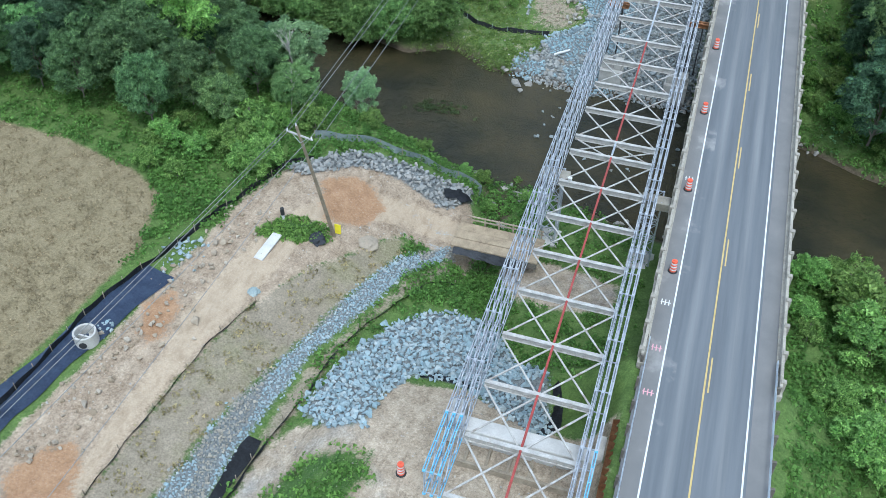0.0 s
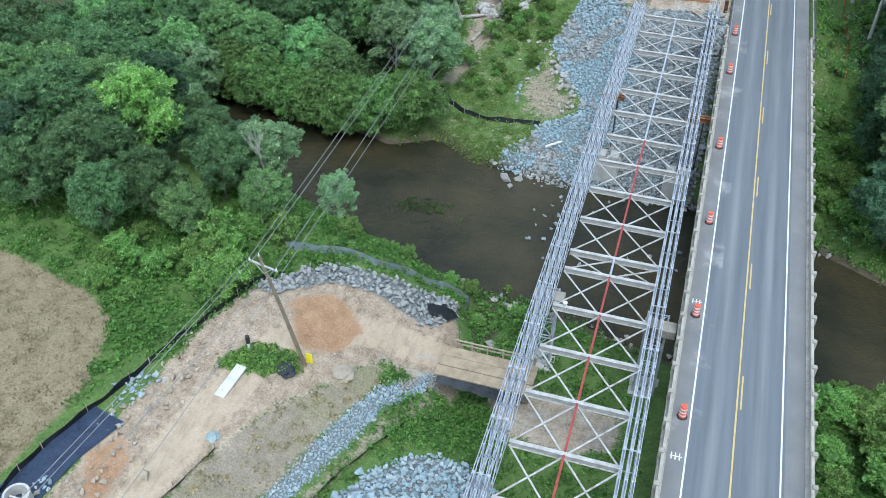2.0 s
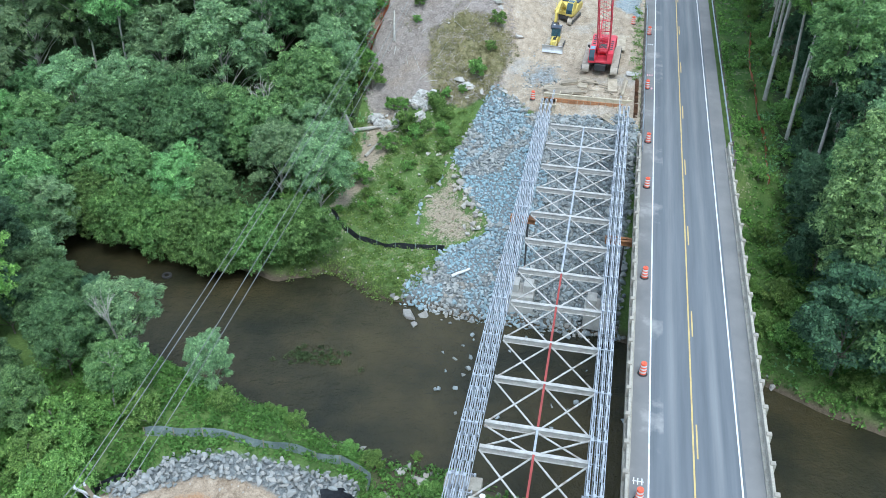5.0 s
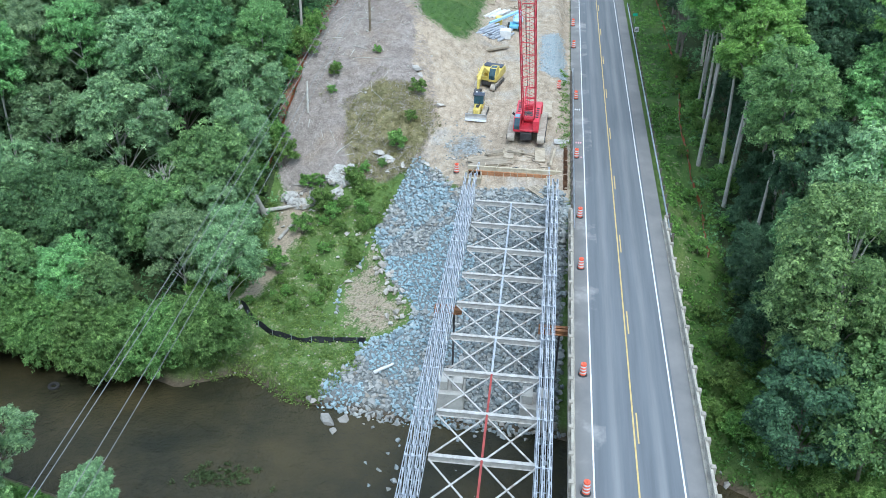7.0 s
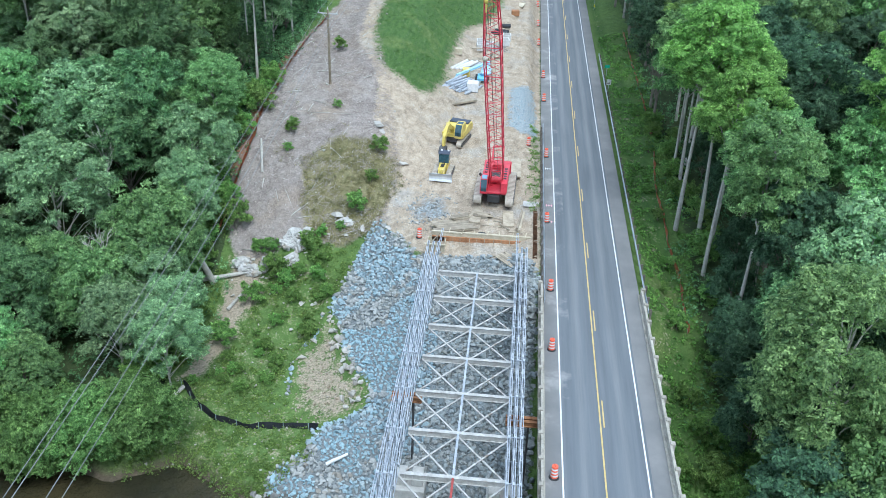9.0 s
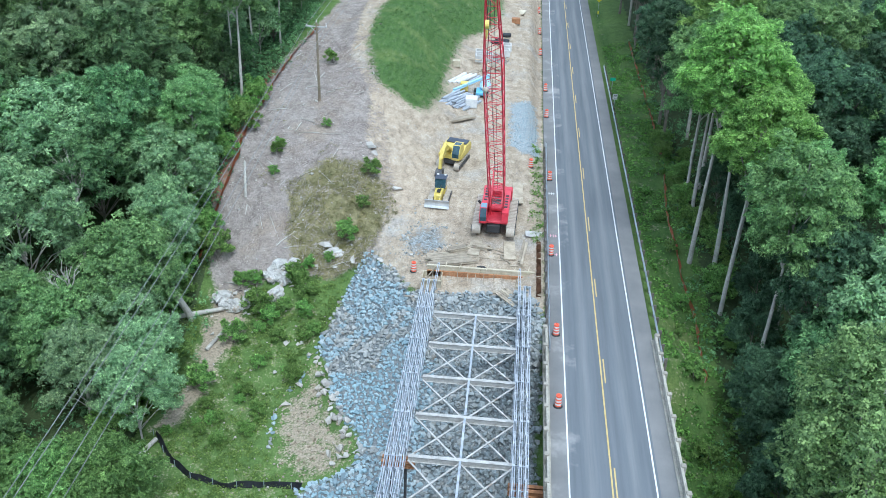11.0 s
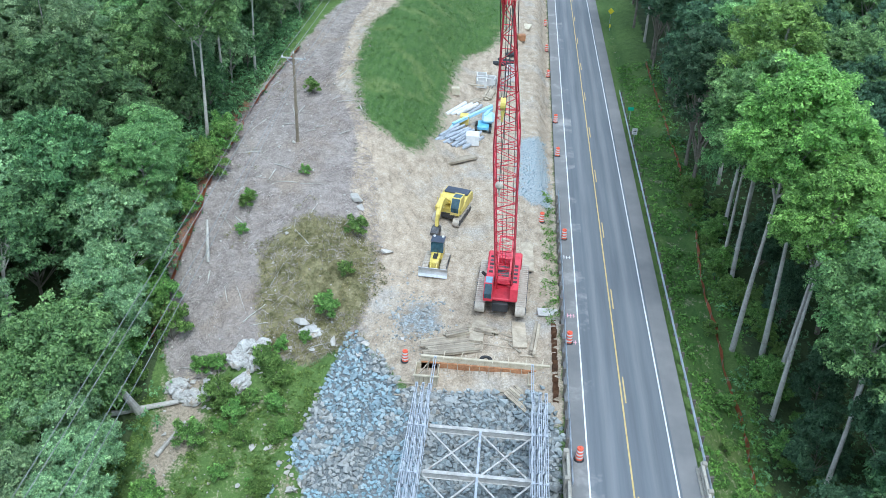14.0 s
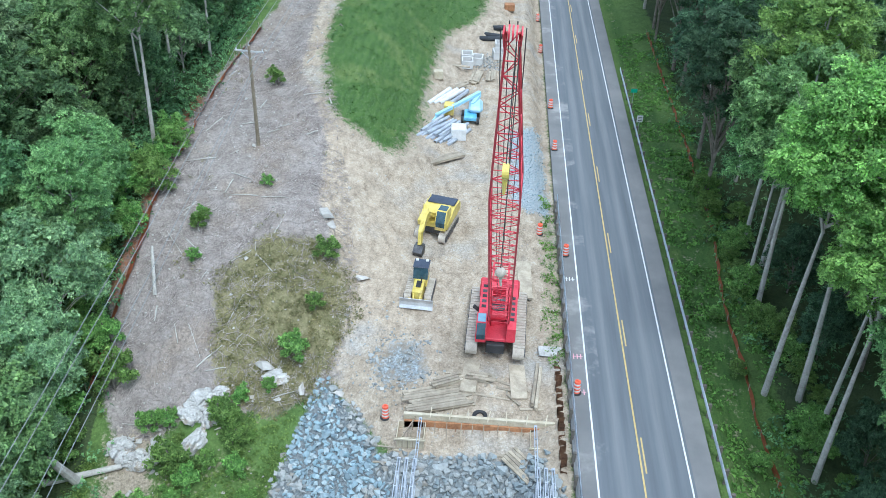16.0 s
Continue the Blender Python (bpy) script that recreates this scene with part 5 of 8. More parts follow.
# ---- broken stone ----
def rock_shapes(count, seed, flat=0.75):
    """Angular convex stones about a metre across, as vertices and faces."""
    out = []
    r = np.random.default_rng(seed)
    for _ in range(count):
        bm = bmesh.new()
        pts = r.normal(size=(11, 3))
        pts /= np.linalg.norm(pts, axis=1)[:, None]
        pts *= r.uniform(0.38, 0.56, (11, 1)) * np.array([1.0, r.uniform(0.65, 0.95), flat * r.uniform(0.7, 1.0)])
        for q in pts:
            bm.verts.new(q)
        made = bmesh.ops.convex_hull(bm, input=bm.verts[:])
        bmesh.ops.delete(bm, geom=[v for v in bm.verts if not v.link_faces], context="VERTS")
        bm.verts.index_update()
        out.append((np.array([v.co[:] for v in bm.verts]), [tuple(v.index for v in f.verts) for f in bm.faces]))
        bm.free()
    return out


SHAPES = rock_shapes(14, 3)
SHAPE_ME = {}


def spots_in(outline, gap, r, soft=0.0):
    """Jittered places inside an outline."""
    xs, ys = [p[0] for p in outline], [p[1] for p in outline]
    gx, gy = np.meshgrid(np.arange(min(xs) - 1, max(xs) + 1, gap), np.arange(min(ys) - 1, max(ys) + 1, gap))
    gx, gy = gx.ravel() + r.uniform(-0.5, 0.5, gx.size) * gap, gy.ravel() + r.uniform(-0.5, 0.5, gy.size) * gap
    m = zone_mask(gx, gy, outline, 0.8) + 0.10 * r.normal(size=gx.size)
    keep = m > 0.5
    return np.stack([gx[keep], gy[keep]], 1)


def stones(name, label, spots, size, mat, seed, single_mat=None, singles=None, lift=0.2, parent=None):
    """A spread of stones: those of the near stretch as parts, the rest joined."""
    r = np.random.default_rng(seed)
    t = parent or thing(name, (0, 0, 0), label, "riprap", kind="stuff")
    vs, fs, n, made = [], [], 0, 0
    for x, y in spots:
        k = r.integers(len(SHAPES))
        s = float(r.uniform(*size)) * (1.5 if r.random() < 0.07 else 1)
        e = Euler((r.uniform(-0.5, 0.5), r.uniform(-0.5, 0.5), r.uniform(0, 6.3)))
        z = ground_z(x, y) + s * lift + r.uniform(0, 0.12) * s
        if singles and singles(x, y) and made < 290:
            key = (int(k), single_mat.name)
            if key not in SHAPE_ME:
                SHAPE_ME[key] = mesh_of("stone", SHAPES[k][0].tolist(), SHAPES[k][1], single_mat)
            o = new("stone", SHAPE_ME[key])
            o.parent = t
            o.matrix_basis = Matrix.LocRotScale((x, y, z), e, (s, s, s))
            made += 1
            continue
        m = np.array(e.to_matrix()) * s
        v, f = SHAPES[k]
        vs.append(v @ m.T + np.array([x, y, z]))
        fs += [tuple(i + n for i in face) for face in f]
        n += len(v)
    o = new("loose_rock", mesh_of("loose_rock", np.concatenate(vs).tolist(), fs, mat))
    o.parent = t
    tagged(o, kind="stuff")
    return t


rr = np.random.default_rng(21)
far = spots_in(ZONES["far_rock"], 0.31, rr)
far = far[np.array([zone_at(x, y, "tan") for x, y in far]) < 0.5]
# the outer slope is blue-grey quarry stone, the part under the bridge darker and coarser
outer = far[far[:, 0] < -13.2]
blue_n = np.array([zone_at(x, y, "blue_a", "blue_b", "blue_c", soft=1.0) + 0.5 * noise.noise((x * 0.5, y * 0.5, 5)) for x, y in outer]) > 0.5
grey_n = np.array([noise.noise((x * 0.22, y * 0.22, 5)) + 0.3 * noise.noise((x * 0.9, y * 0.9, 6)) for x, y in outer]) < -0.06
inner = far[far[:, 0] >= -13.2]
GREY_STONE = stone("grey_riprap_stone", [(0.20, 0.215, 0.215), (0.30, 0.315, 0.31), (0.40, 0.405, 0.39), (0.33, 0.35, 0.35), (0.28, 0.26, 0.225)])
stones("riprap_slope", "slope of angular blue-grey quarry riprap beside the bridge", outer[~blue_n & ~grey_n], (0.32, 0.66), RIPRAP, 1, RIPRAP_ONE, lambda x, y: y > 69 and x < -15, lift=0.1)
stones("riprap_patches", "patches of finer light blue quarry riprap on the slope", outer[blue_n], (0.28, 0.50), RIPRAP_BLUE, 18, lift=0.1)
stones("rubble_slope", "paler grey rubble mixed into the riprap", outer[~blue_n & grey_n], (0.26, 0.74), GREY_STONE, 2, lift=0.1)
border = np.array([(-19.0 + rr.normal() * 0.5 - 0.42 * k, 58.6 + k + rr.normal() * 0.6) for k in np.arange(0, 13, 0.3)])
stones("pale_boulders", "large pale boulders between the earth and the riprap", border, (0.45, 1.0), ROCK, 19)
stones("tan_rubble", "pale brown rubble and gravel beside the riprap", spots_in(ZONES["tan"], 0.5, rr), (0.10, 0.34), CHIPS, 16)
work_edge = [(-21.2, 83.0), (-17.4, 78.4), (-14.6, 77.0), (-13.6, 82.0), (-17.0, 89.5), (-20.6, 88.0)]
stones("stone_scatter", "loose blue-grey stones at the edge of the works pad", spots_in(work_edge, 0.5, rr), (0.07, 0.26), GREY_STONE, 17, lift=0.05)
rough_pad = spots_in(ZONES["rubble_pad"], 0.26, rr)
stones("pad_rubble", "broken blue-grey rubble trodden into the works pad", rough_pad[np.array([noise.noise((x * 0.6, y * 0.6, 31)) for x, y in rough_pad]) > -0.12], (0.10, 0.42), GREY_STONE, 20, lift=0.02)
BRIDGE_ROCK = stone("dark_rubble", [(0.18, 0.21, 0.225), (0.26, 0.30, 0.315), (0.33, 0.365, 0.375), (0.28, 0.285, 0.27), (0.37, 0.40, 0.41)])
stones("riprap_under_bridge", "coarse dark grey riprap under the new bridge", inner, (0.36, 0.74), BRIDGE_ROCK, 3, lift=0.1)
stones("riprap_pile", "broad pile of blue-grey riprap beside the near abutment", spots_in(ZONES["pile"], 0.30, rr), (0.32, 0.60), RIPRAP, 4, RIPRAP_ONE, lambda x, y: y < -0.4 and x < -19.6)
lining = spots_in(ZONES["channel"], 0.20, rr)
tan_n = np.array([noise.noise((x * 0.55, y * 0.16, 15)) for x, y in lining])
channel = stones("riprap_channel", "stone-lined drainage channel of small blue-grey and tan riprap", lining[tan_n < 0.12], (0.16, 0.34), RIPRAP, 5, lift=0.1)
stones("riprap_channel", "", lining[tan_n >= 0.12], (0.15, 0.32), stone("channel_tan_stone", [(0.24, 0.24, 0.22), (0.34, 0.32, 0.28), (0.40, 0.37, 0.31), (0.28, 0.31, 0.32)]), 15, parent=channel)
stones("rock_bund", "edge of pale grey boulders round the haul road", spots_in(ZONES["rock_edge"], 0.34, rr), (0.32, 0.70), stone("bund_stone", [(0.20, 0.215, 0.22), (0.30, 0.31, 0.305), (0.38, 0.375, 0.355), (0.25, 0.275, 0.28)]), 6, lift=0.32)
tiny = np.concatenate([spots_in(ZONES["haul"], 0.55, rr), spots_in(ZONES["pad"], 0.55, rr), spots_in(ZONES["abutment"], 0.7, rr)])
tiny = tiny[tiny[:, 1] < 130]
keep = np.array([noise.noise((x * 0.45, y * 0.45, 9)) + 0.4 * noise.noise((x * 1.7, y * 1.7, 19)) for x, y in tiny]) > 0.12
keep &= np.array([zone_at(x, y, "clay", "lane", "lane_far", "clay_near", "clay_mid", "mound") for x, y in tiny]) < 0.5
stones("loose_stones", "loose pale stones scattered over the bare earth", tiny[keep], (0.06, 0.24), stone("pale_chips", [(0.36, 0.31, 0.25), (0.48, 0.44, 0.38), (0.42, 0.39, 0.35), (0.33, 0.33, 0.32)]), 7, lift=0.05)
heapy = np.array([(-41.0 + rr.normal() * 0.7, 4.6 + rr.normal() * 1.0) for _ in range(60)] + [(-41.9 + rr.normal() * 0.35, -4.4 + rr.normal() * 0.4) for _ in range(16)])
stones("stone_heap", "small heap of blue-grey stones on the sheeting's end", heapy, (0.2, 0.5), RIPRAP, 22)
edge_line_pts = [(-40.4 + 0.05 * i + rr.normal() * 0.5, -16 + 0.55 * i) for i in range(50)]
stones("edge_rubble", "broken pale rock along the haul road's edge", np.array([(x + rr.normal() * 1.0, y + rr.normal() * 0.4) for x, y in edge_line_pts for _ in range(3)]), (0.2, 0.65), CHIPS, 8)
slope = np.concatenate([spots_in(ZONES["far_green"], 1.1, rr), spots_in(ZONES["brush"], 0.95, rr)])
stones("hillside_stones", "scattered pale stones on the cleared hillside", slope, (0.06, 0.34), ROCK, 9, lift=0.05)
gv = spots_in(ZONES["gravel"], 0.30, rr)
heap_at = np.array([(-11.3 + rr.normal() * 1.1, 133.6 + rr.normal() * 1.5) for _ in range(260)])
stones("gravel_heap", "low heap of grey gravel beside the concrete blocks", heap_at, (0.12, 0.34), GREY_STONE, 23)
stones("gravel_spread", "spread of blue-grey gravel on the shoulder", gv, (0.12, 0.22), RIPRAP, 10)
bank = [(x, near_bank(x) + rr.uniform(-1.6, 0.6)) for x in np.arange(-26, 12, 0.45)] + [(x, far_bank(x) + rr.uniform(-0.6, 1.2)) for x in np.arange(-26, 9, 0.4)]
stones("creek_stones", "grey stones along the water's edge", np.array(bank), (0.3, 0.95), RUBBLE, 11)
mid_rocks = [(rr.uniform(-20, 3), rr.uniform(33, 48)) for _ in range(70)]
stones("creek_bed_stones", "dark wet stones showing in the shallow creek", np.array(mid_rocks), (0.35, 0.8), BRIDGE_ROCK, 12, lift=0.0).location.z = 0.85


def boulder(x, y, s, label, flat=0.7, seed=0, mat=None, group=""):
    r = random.Random(seed)
    v, f = SHAPES[seed % len(SHAPES)]
    o = new("boulder", mesh_of("boulder", (v * s).tolist(), f, mat or ROCK))
    o.matrix_basis = Matrix.LocRotScale((x, y, ground_z(x, y) + s * 0.16), Euler((r.uniform(-0.3, 0.3), r.uniform(-0.3, 0.3), r.uniform(0, 6))), (1.3, 1, flat))
    return tagged(o, label, "boulder", group)


for i, (x, y, s) in enumerate([(-26.0, 83.7, 1.6), (-22.8, 82.0, 0.9), (-19.5, 90.8, 1.2), (-23.2, 95.8, 1.7), (-22.7, 95.0, 1.0), (-28.8, 91.2, 0.6), (-17.1, 80.6, 0.7), (-20.0, 81.0, 1.1), (-20.4, 80.2, 0.8), (-31.5, 80.4, 0.9), (-25.9, 66.3, 0.9), (-25.4, 69.0, 0.8), (-29.0, 74.6, 0.7), (-27.6, 73.2, 0.8), (-26.3, 73.4, 0.7), (-27.9, 70.2, 0.7)]):
    boulder(x, y, s, "pale weathered rock on the cleared hillside", 0.6, i, group="rocks on the hillside")


def outcrop(x, y, sx, sy, h, turn, seed):
    """A craggy rock face showing through the slope, split by seams."""
    bm = bmesh.new()
    bmesh.ops.create_icosphere(bm, subdivisions=4, radius=1)
    off = Vector((seed * 3.7, seed * 1.3, 0))
    for v in bm.verts:
        p = v.co.copy()
        seam = abs(noise.noise(p * 1.5 + off))
        d = 1 + 0.45 * noise.noise(p * 1.1 + off) - 0.35 * max(0.0, 0.12 - seam) / 0.12 + 0.14 * noise.noise(p * 4 + off)
        p = Vector((round(p.x * 5) / 5 * 0.4 + p.x * 0.6, round(p.y * 5) / 5 * 0.4 + p.y * 0.6, p.z))
        v.co = Vector((p.x * sx * d, p.y * sy * d, p.z * h * d))
    o = part("rock_outcrop", bm, PALE_FACE)
    o.matrix_basis = pose(x, y, ground_z(x, y) + 0.05 * h, 0, 0, turn)
    return tagged(o, "craggy white rock outcrop in the cleared hillside", "rock", "rock outcrops")


PALE_FACE = worn("pale_rock_face", (0.30, 0.29, 0.27), (0.60, 0.59, 0.57), 1.6, 0.85, fine=9, relief=0.8, depth=0.08, spots=(0.30, 0.24, 0.17))
for i, (x, y, sx, sy, h, turn) in enumerate(((-29.9, 81.2, 0.95, 0.7, 0.7, 20), (-30.6, 80.2, 0.8, 0.6, 0.6, -30), (-29.2, 80.2, 0.45, 0.7, 0.5, 10), (-29.9, 78.6, 0.55, 1.1, 0.6, -25), (-34.9, 77.8, 0.8, 0.8, 0.7, 40), (-33.6, 77.2, 0.9, 0.7, 0.6, 0), (-32.4, 78.0, 0.5, 1.0, 0.7, 15), (-28.7, 81.9, 0.5, 0.45, 0.4, 60), (-24.9, 83.0, 0.9, 0.6, 0.35, 12))):
    outcrop(x, y, 1.25 * sx, 1.25 * sy, 1.2 * h, turn, i + 1)
for i, (x, y, s) in enumerate([(-23.9, 47.4, 1.7), (-22.5, 47.7, 1.5), (-23.2, 46.2, 0.9)]):
    boulder(x, y, s, "flat grey rock at the water's edge", 0.55, i + 3, RUBBLE, "rocks in the creek").location.z = WATER + 0.1
for i, (x, y, s) in enumerate([(-20.9, 25.7, 1.5), (-18.8, 27.6, 1.7), (-17.8, 25.7, 1.4), (-20.2, 28.5, 1.2), (-16.1, 27.7, 1.2), (-19.9, 20.9, 1.3), (-18.6, 22.1, 1.5)]):
    boulder(x, y, s, "broken grey rock slab beside the side stream", 0.5, i + 5, RUBBLE, "slabs beside the side stream")


# broken pieces round the outcrops
random.seed(91)
for cx, cy, n in ((-29.6, 79.6, 7), (-33.4, 77.4, 8), (-25.2, 82.8, 3), (-34.6, 75.0, 4)):
    for i in range(n):
        boulder(cx + random.gauss(0, 1.0), cy + random.gauss(0, 0.8), random.uniform(0.3, 0.75), "broken pale rock piece below the outcrop", 0.6, i + int(cy), group="rock pieces")

# ---- supports of the new bridge ----
def block_on_ground(name, x, y, sx, sy, top, label, category, mat, low=None, group=""):
    z0 = ground_z(x, y) - 0.3 if low is None else low
    bm = bmesh.new()
    box(bm, (-sx / 2, -sy / 2, 0), (sx / 2, sy / 2, top - z0), bevel=0.04)
    t = part(name, bm, mat)
    t.location = (x, y, z0)
    return tagged(t, label, category, group)


for x, y in ((-13.8, 50.3), (-6.6, 49.4)):
    f = thing("pier_footing", (x, y, -9.6), "pale concrete pier footing with two upstands on the riprap", "footing", "pier footings")
    bm = bmesh.new()
    box(bm, (-1.25, -1.1, -0.6), (1.25, 1.1, 1.5), bevel=0.05)
    part("plinth", bm, CONCRETE, f)
    for dx in (-0.65, 0.65):
        bm = bmesh.new()
        box(bm, (dx - 0.45, -0.6, 1.5), (dx + 0.45, 0.7, 2.4), bevel=0.04)
        part("upstand", bm, CONCRETE, f)


def lattice_tower(x, y, z0, z1, label):
    """A braced steel trestle on a concrete pad."""
    t = thing("trestle_tower", (x, y, z0), label, "trestle", "trestle towers under the bridge")
    h = z1 - z0
    for dx in (-0.75, 0.75):
        for dy in (-0.75, 0.75):
            bm = bmesh.new()
            bar(bm, (dx, dy, 0), (dx, dy, h), 0.14, 0.14)
            part("leg", bm, GALV, t)
    n = 4
    for i in range(n):
        za, zb = h * i / n, h * (i + 1) / n
        for a, b in (((-0.75, -0.75), (0.75, -0.75)), ((0.75, -0.75), (0.75, 0.75)), ((0.75, 0.75), (-0.75, 0.75)), ((-0.75, 0.75), (-0.75, -0.75))):
            bm = bmesh.new()
            bar(bm, (*a, za), (*b, zb), 0.06, 0.06)
            bar(bm, (*b, za), (*a, zb), 0.06, 0.06)
            bar(bm, (*a, zb - 0.05), (*b, zb - 0.05), 0.07, 0.07)
            part("lattice_brace", bm, GALV, t)
    bm = bmesh.new()
    box(bm, (-1.1, -1.1, -0.5), (1.1, 1.1, 0.05), bevel=0.04)
    part("pad", bm, CONCRETE, t, "pale concrete pad")
    return t


lattice_tower(-14.3, 20.4, -8.2, -1.0, "galvanised lattice trestle tower on a concrete pad")
lattice_tower(-6.0, 20.0, -8.2, -1.0, "galvanised lattice trestle tower on a concrete pad")
bm = bmesh.new()
bm.free()
for x0, x1, y in ((-15.35, -13.0, 20.4), (-6.9, -4.55, 19.6)):
    bm = bmesh.new()
    box(bm, (x0, y - 0.55, -1.75), (x1, y + 0.55, -1.0), bevel=0.04)
    tagged(part("cap_block", bm, OLD_CONCRETE), "stained concrete cap block on a trestle tower", "block", "cap blocks")
bucket = thing("bucket", (-12.7, 18.47, -0.135), "white plastic bucket standing on a cross beam", "bucket")
bm = bmesh.new()
rod(bm, (0, 0, 0), (0, 0, 0.36), 0.14, 0.17, 16)
part("pail", bm, WHITE, bucket)
bm = bmesh.new()
rod(bm, (0, 0, 0.36), (0, 0, 0.39), 0.185, sides=16)
part("lid", bm, WHITE, bucket)
for x0, x1, yc in ((-15.5, -13.2, 52.4), (-6.8, -4.4, 50.7)):
    b = thing("roller_beam", ((x0 + x1) / 2, yc, -1.9), "short rusty brown steel support beam under the truss", "beam", "rusty support beams")
    for dy in (-0.22, 0.22):
        bm = bmesh.new()
        w = (x1 - x0) / 2
        box(bm, (-w, dy - 0.15, 0.42), (w, dy + 0.15, 0.46))
        box(bm, (-w, dy - 0.15, 0), (w, dy + 0.15, 0.04))
        box(bm, (-w, dy - 0.02, 0.04), (w, dy + 0.02, 0.42))
        part("flanged_beam", bm, RUST, b)
    bm = bmesh.new()
    for dx in (-0.5, 0.5):
        for dy in (-0.3, 0.3):
            bar(bm, (dx, dy, 0), (dx, dy, -5.6), 0.12, 0.12)
    part("prop", bm, DARK_STEEL, b, "dark steel props down to the rock")
# near abutment
ab = thing("near_abutment", (-10.2, -5.3, -3.9), "new white concrete abutment beam across the bridge's end", "abutment")
bm = bmesh.new()
box(bm, (-4.3, -0.55, 0), (4.6, 0.55, 1.6), bevel=0.05)
part("beam", bm, WHITE_CONCRETE, ab)
for x in (-4.7, 5.0):
    bm = bmesh.new()
    box(bm, (x - 0.5, -0.7, 0), (x + 0.5, 1.2, 2.3), bevel=0.05)
    part("wing", bm, CONCRETE, ab)
bm = bmesh.new()
box(bm, (-4.0, -2.4, -0.5), (4.0, -2.2, 0.7))
for i in range(6):
    box(bm, (-3.6 + i * 1.4, -2.2, 0.2), (-3.4 + i * 1.4, -0.6, 0.32))
part("shoring", bm, TIMBER, ab, "timber shoring in the trench")


def sheet_piles(x, y0, n, z0, z1, label, step=0.62, mat=None):
    """A line of rusty interlocked sheet piles, each its own height."""
    t = thing("sheet_pile_wall", (x, y0, z0), label, "sheet piling")
    for i in range(n):
        bm = bmesh.new()
        h = z1 - z0 + random.uniform(-0.25, 0.35)
        d = 0.2 if i % 2 else -0.2
        y = i * step
        prof = [(-0.2 * (1 if d > 0 else -1), y), (d, y + 0.12), (d, y + step - 0.12), (-0.2 * (1 if d > 0 else -1), y + step)]
        lo = [bm.verts.new((px_, py_, 0)) for px_, py_ in prof]
        hi = [bm.verts.new((px_, py_, h)) for px_, py_ in prof]
        for k in range(3):
            bm.faces.new((lo[k], lo[k + 1], hi[k + 1], hi[k]))
        bmesh.ops.solidify(bm, geom=bm.faces[:], thickness=0.06)
        part("pile", bm, mat or RUST, t)
    return t


random.seed(8)
DARK_RUST = worn("dark_rusty_steel", (0.10, 0.055, 0.035), (0.26, 0.145, 0.085), 2.0, 0.9, fine=12, relief=0.4, depth=0.01, vary=0.4)
sheet_piles(-4.85, 73.0, 17, -3.4, -0.15, "dark rusty brown steel sheet piles beside the road", mat=DARK_RUST)
sheet_piles(-5.0, -13, 15, -4.2, -0.25, "rusty orange sheet piles beside the near abutment")


# ---- far abutment formwork ----
fw = thing("abutment_formwork", (-10.15, 77.0, -2.2), "timber formwork for the far abutment wall", "formwork")
for i in range(8):
    bm = bmesh.new()
    box(bm, (-4.95 + i * 1.24, 0.46, 0.2), (-4.95 + i * 1.24 + 1.225, 0.52, 1.55), bevel=0.008)
    part("form_panel", bm, FORM_PLY, fw)
bm = bmesh.new()
box(bm, (-4.95, 0.40, 1.5), (4.97, 0.62, 1.64), bevel=0.01)
part("top_rail", bm, FORM_PLY, fw, "pale plywood top rail")
bm = bmesh.new()
box(bm, (-4.9, 0.30, 0.0), (4.9, 0.44, 1.15), bevel=0.02)
part("waler", bm, RUST, fw, "brown stained inner face")
for i in range(12):
    bm = bmesh.new()
    x = -4.4 + i * 0.8
    bar(bm, (x, -1.1 + 0.3 * (i % 3), 0.05), (x + random.uniform(-0.1, 0.1), 0.45, 1.2), 0.05, 0.09)
    part("raker", bm, TIMBER, fw)
for i in range(16):
    bm = bmesh.new()
    rod(bm, (-4.3 + i * 0.56, 0.1, -0.1), (-4.3 + i * 0.56, 0.1, 0.9), 0.018, sides=5)
    part("reinforcing_bar", bm, RUST, fw)
for i in range(7):
    bm = bmesh.new()
    x = -3.2 + i * 1.25
    bar(bm, (x, 0.1, 1.66), (x + random.uniform(-0.05, 0.25), 1.1, 1.72), 0.05, 0.09)
    part("strut", bm, FORM_PLY, fw)
for x in (-4.36, 4.28):
    b = thing("form_box", (-10.15 + x, 76.55, -2.35), "open plywood form box for a bridge bearing", "formwork", "bearing form boxes")
    for lo, hi in (((-0.9, -0.80, 0), (0.9, -0.75, 1.25)), ((-0.9, 0.75, 0), (0.9, 0.80, 1.2)), ((-0.9, -0.75, 0), (-0.85, 0.75, 1.22)), ((0.85, -0.75, 0), (0.9, 0.75, 1.22))):
        bm = bmesh.new()
        box(bm, lo, hi)
        part("panel", bm, FORM_PLY, b)
    for i in range(6):
        bm = bmesh.new()
        box(bm, (-0.87 + i * 0.34, -0.90, 0.02), (-0.80 + i * 0.34, -0.80, 1.22))
        part("stud", bm, TIMBER, b)
    for z in (0.18, 1.18):
        bm = bmesh.new()
        box(bm, (-1.0, -0.97, z), (1.0, -0.90, z + 0.12))
        part("waler", bm, FORM_PLY, b)
    bm = bmesh.new()
    bar(bm, (-0.5, -0.75, 1.30), (0.35, 1.2, 1.55), 0.05, 0.12)
    part("brace_board", bm, TIMBER, b)


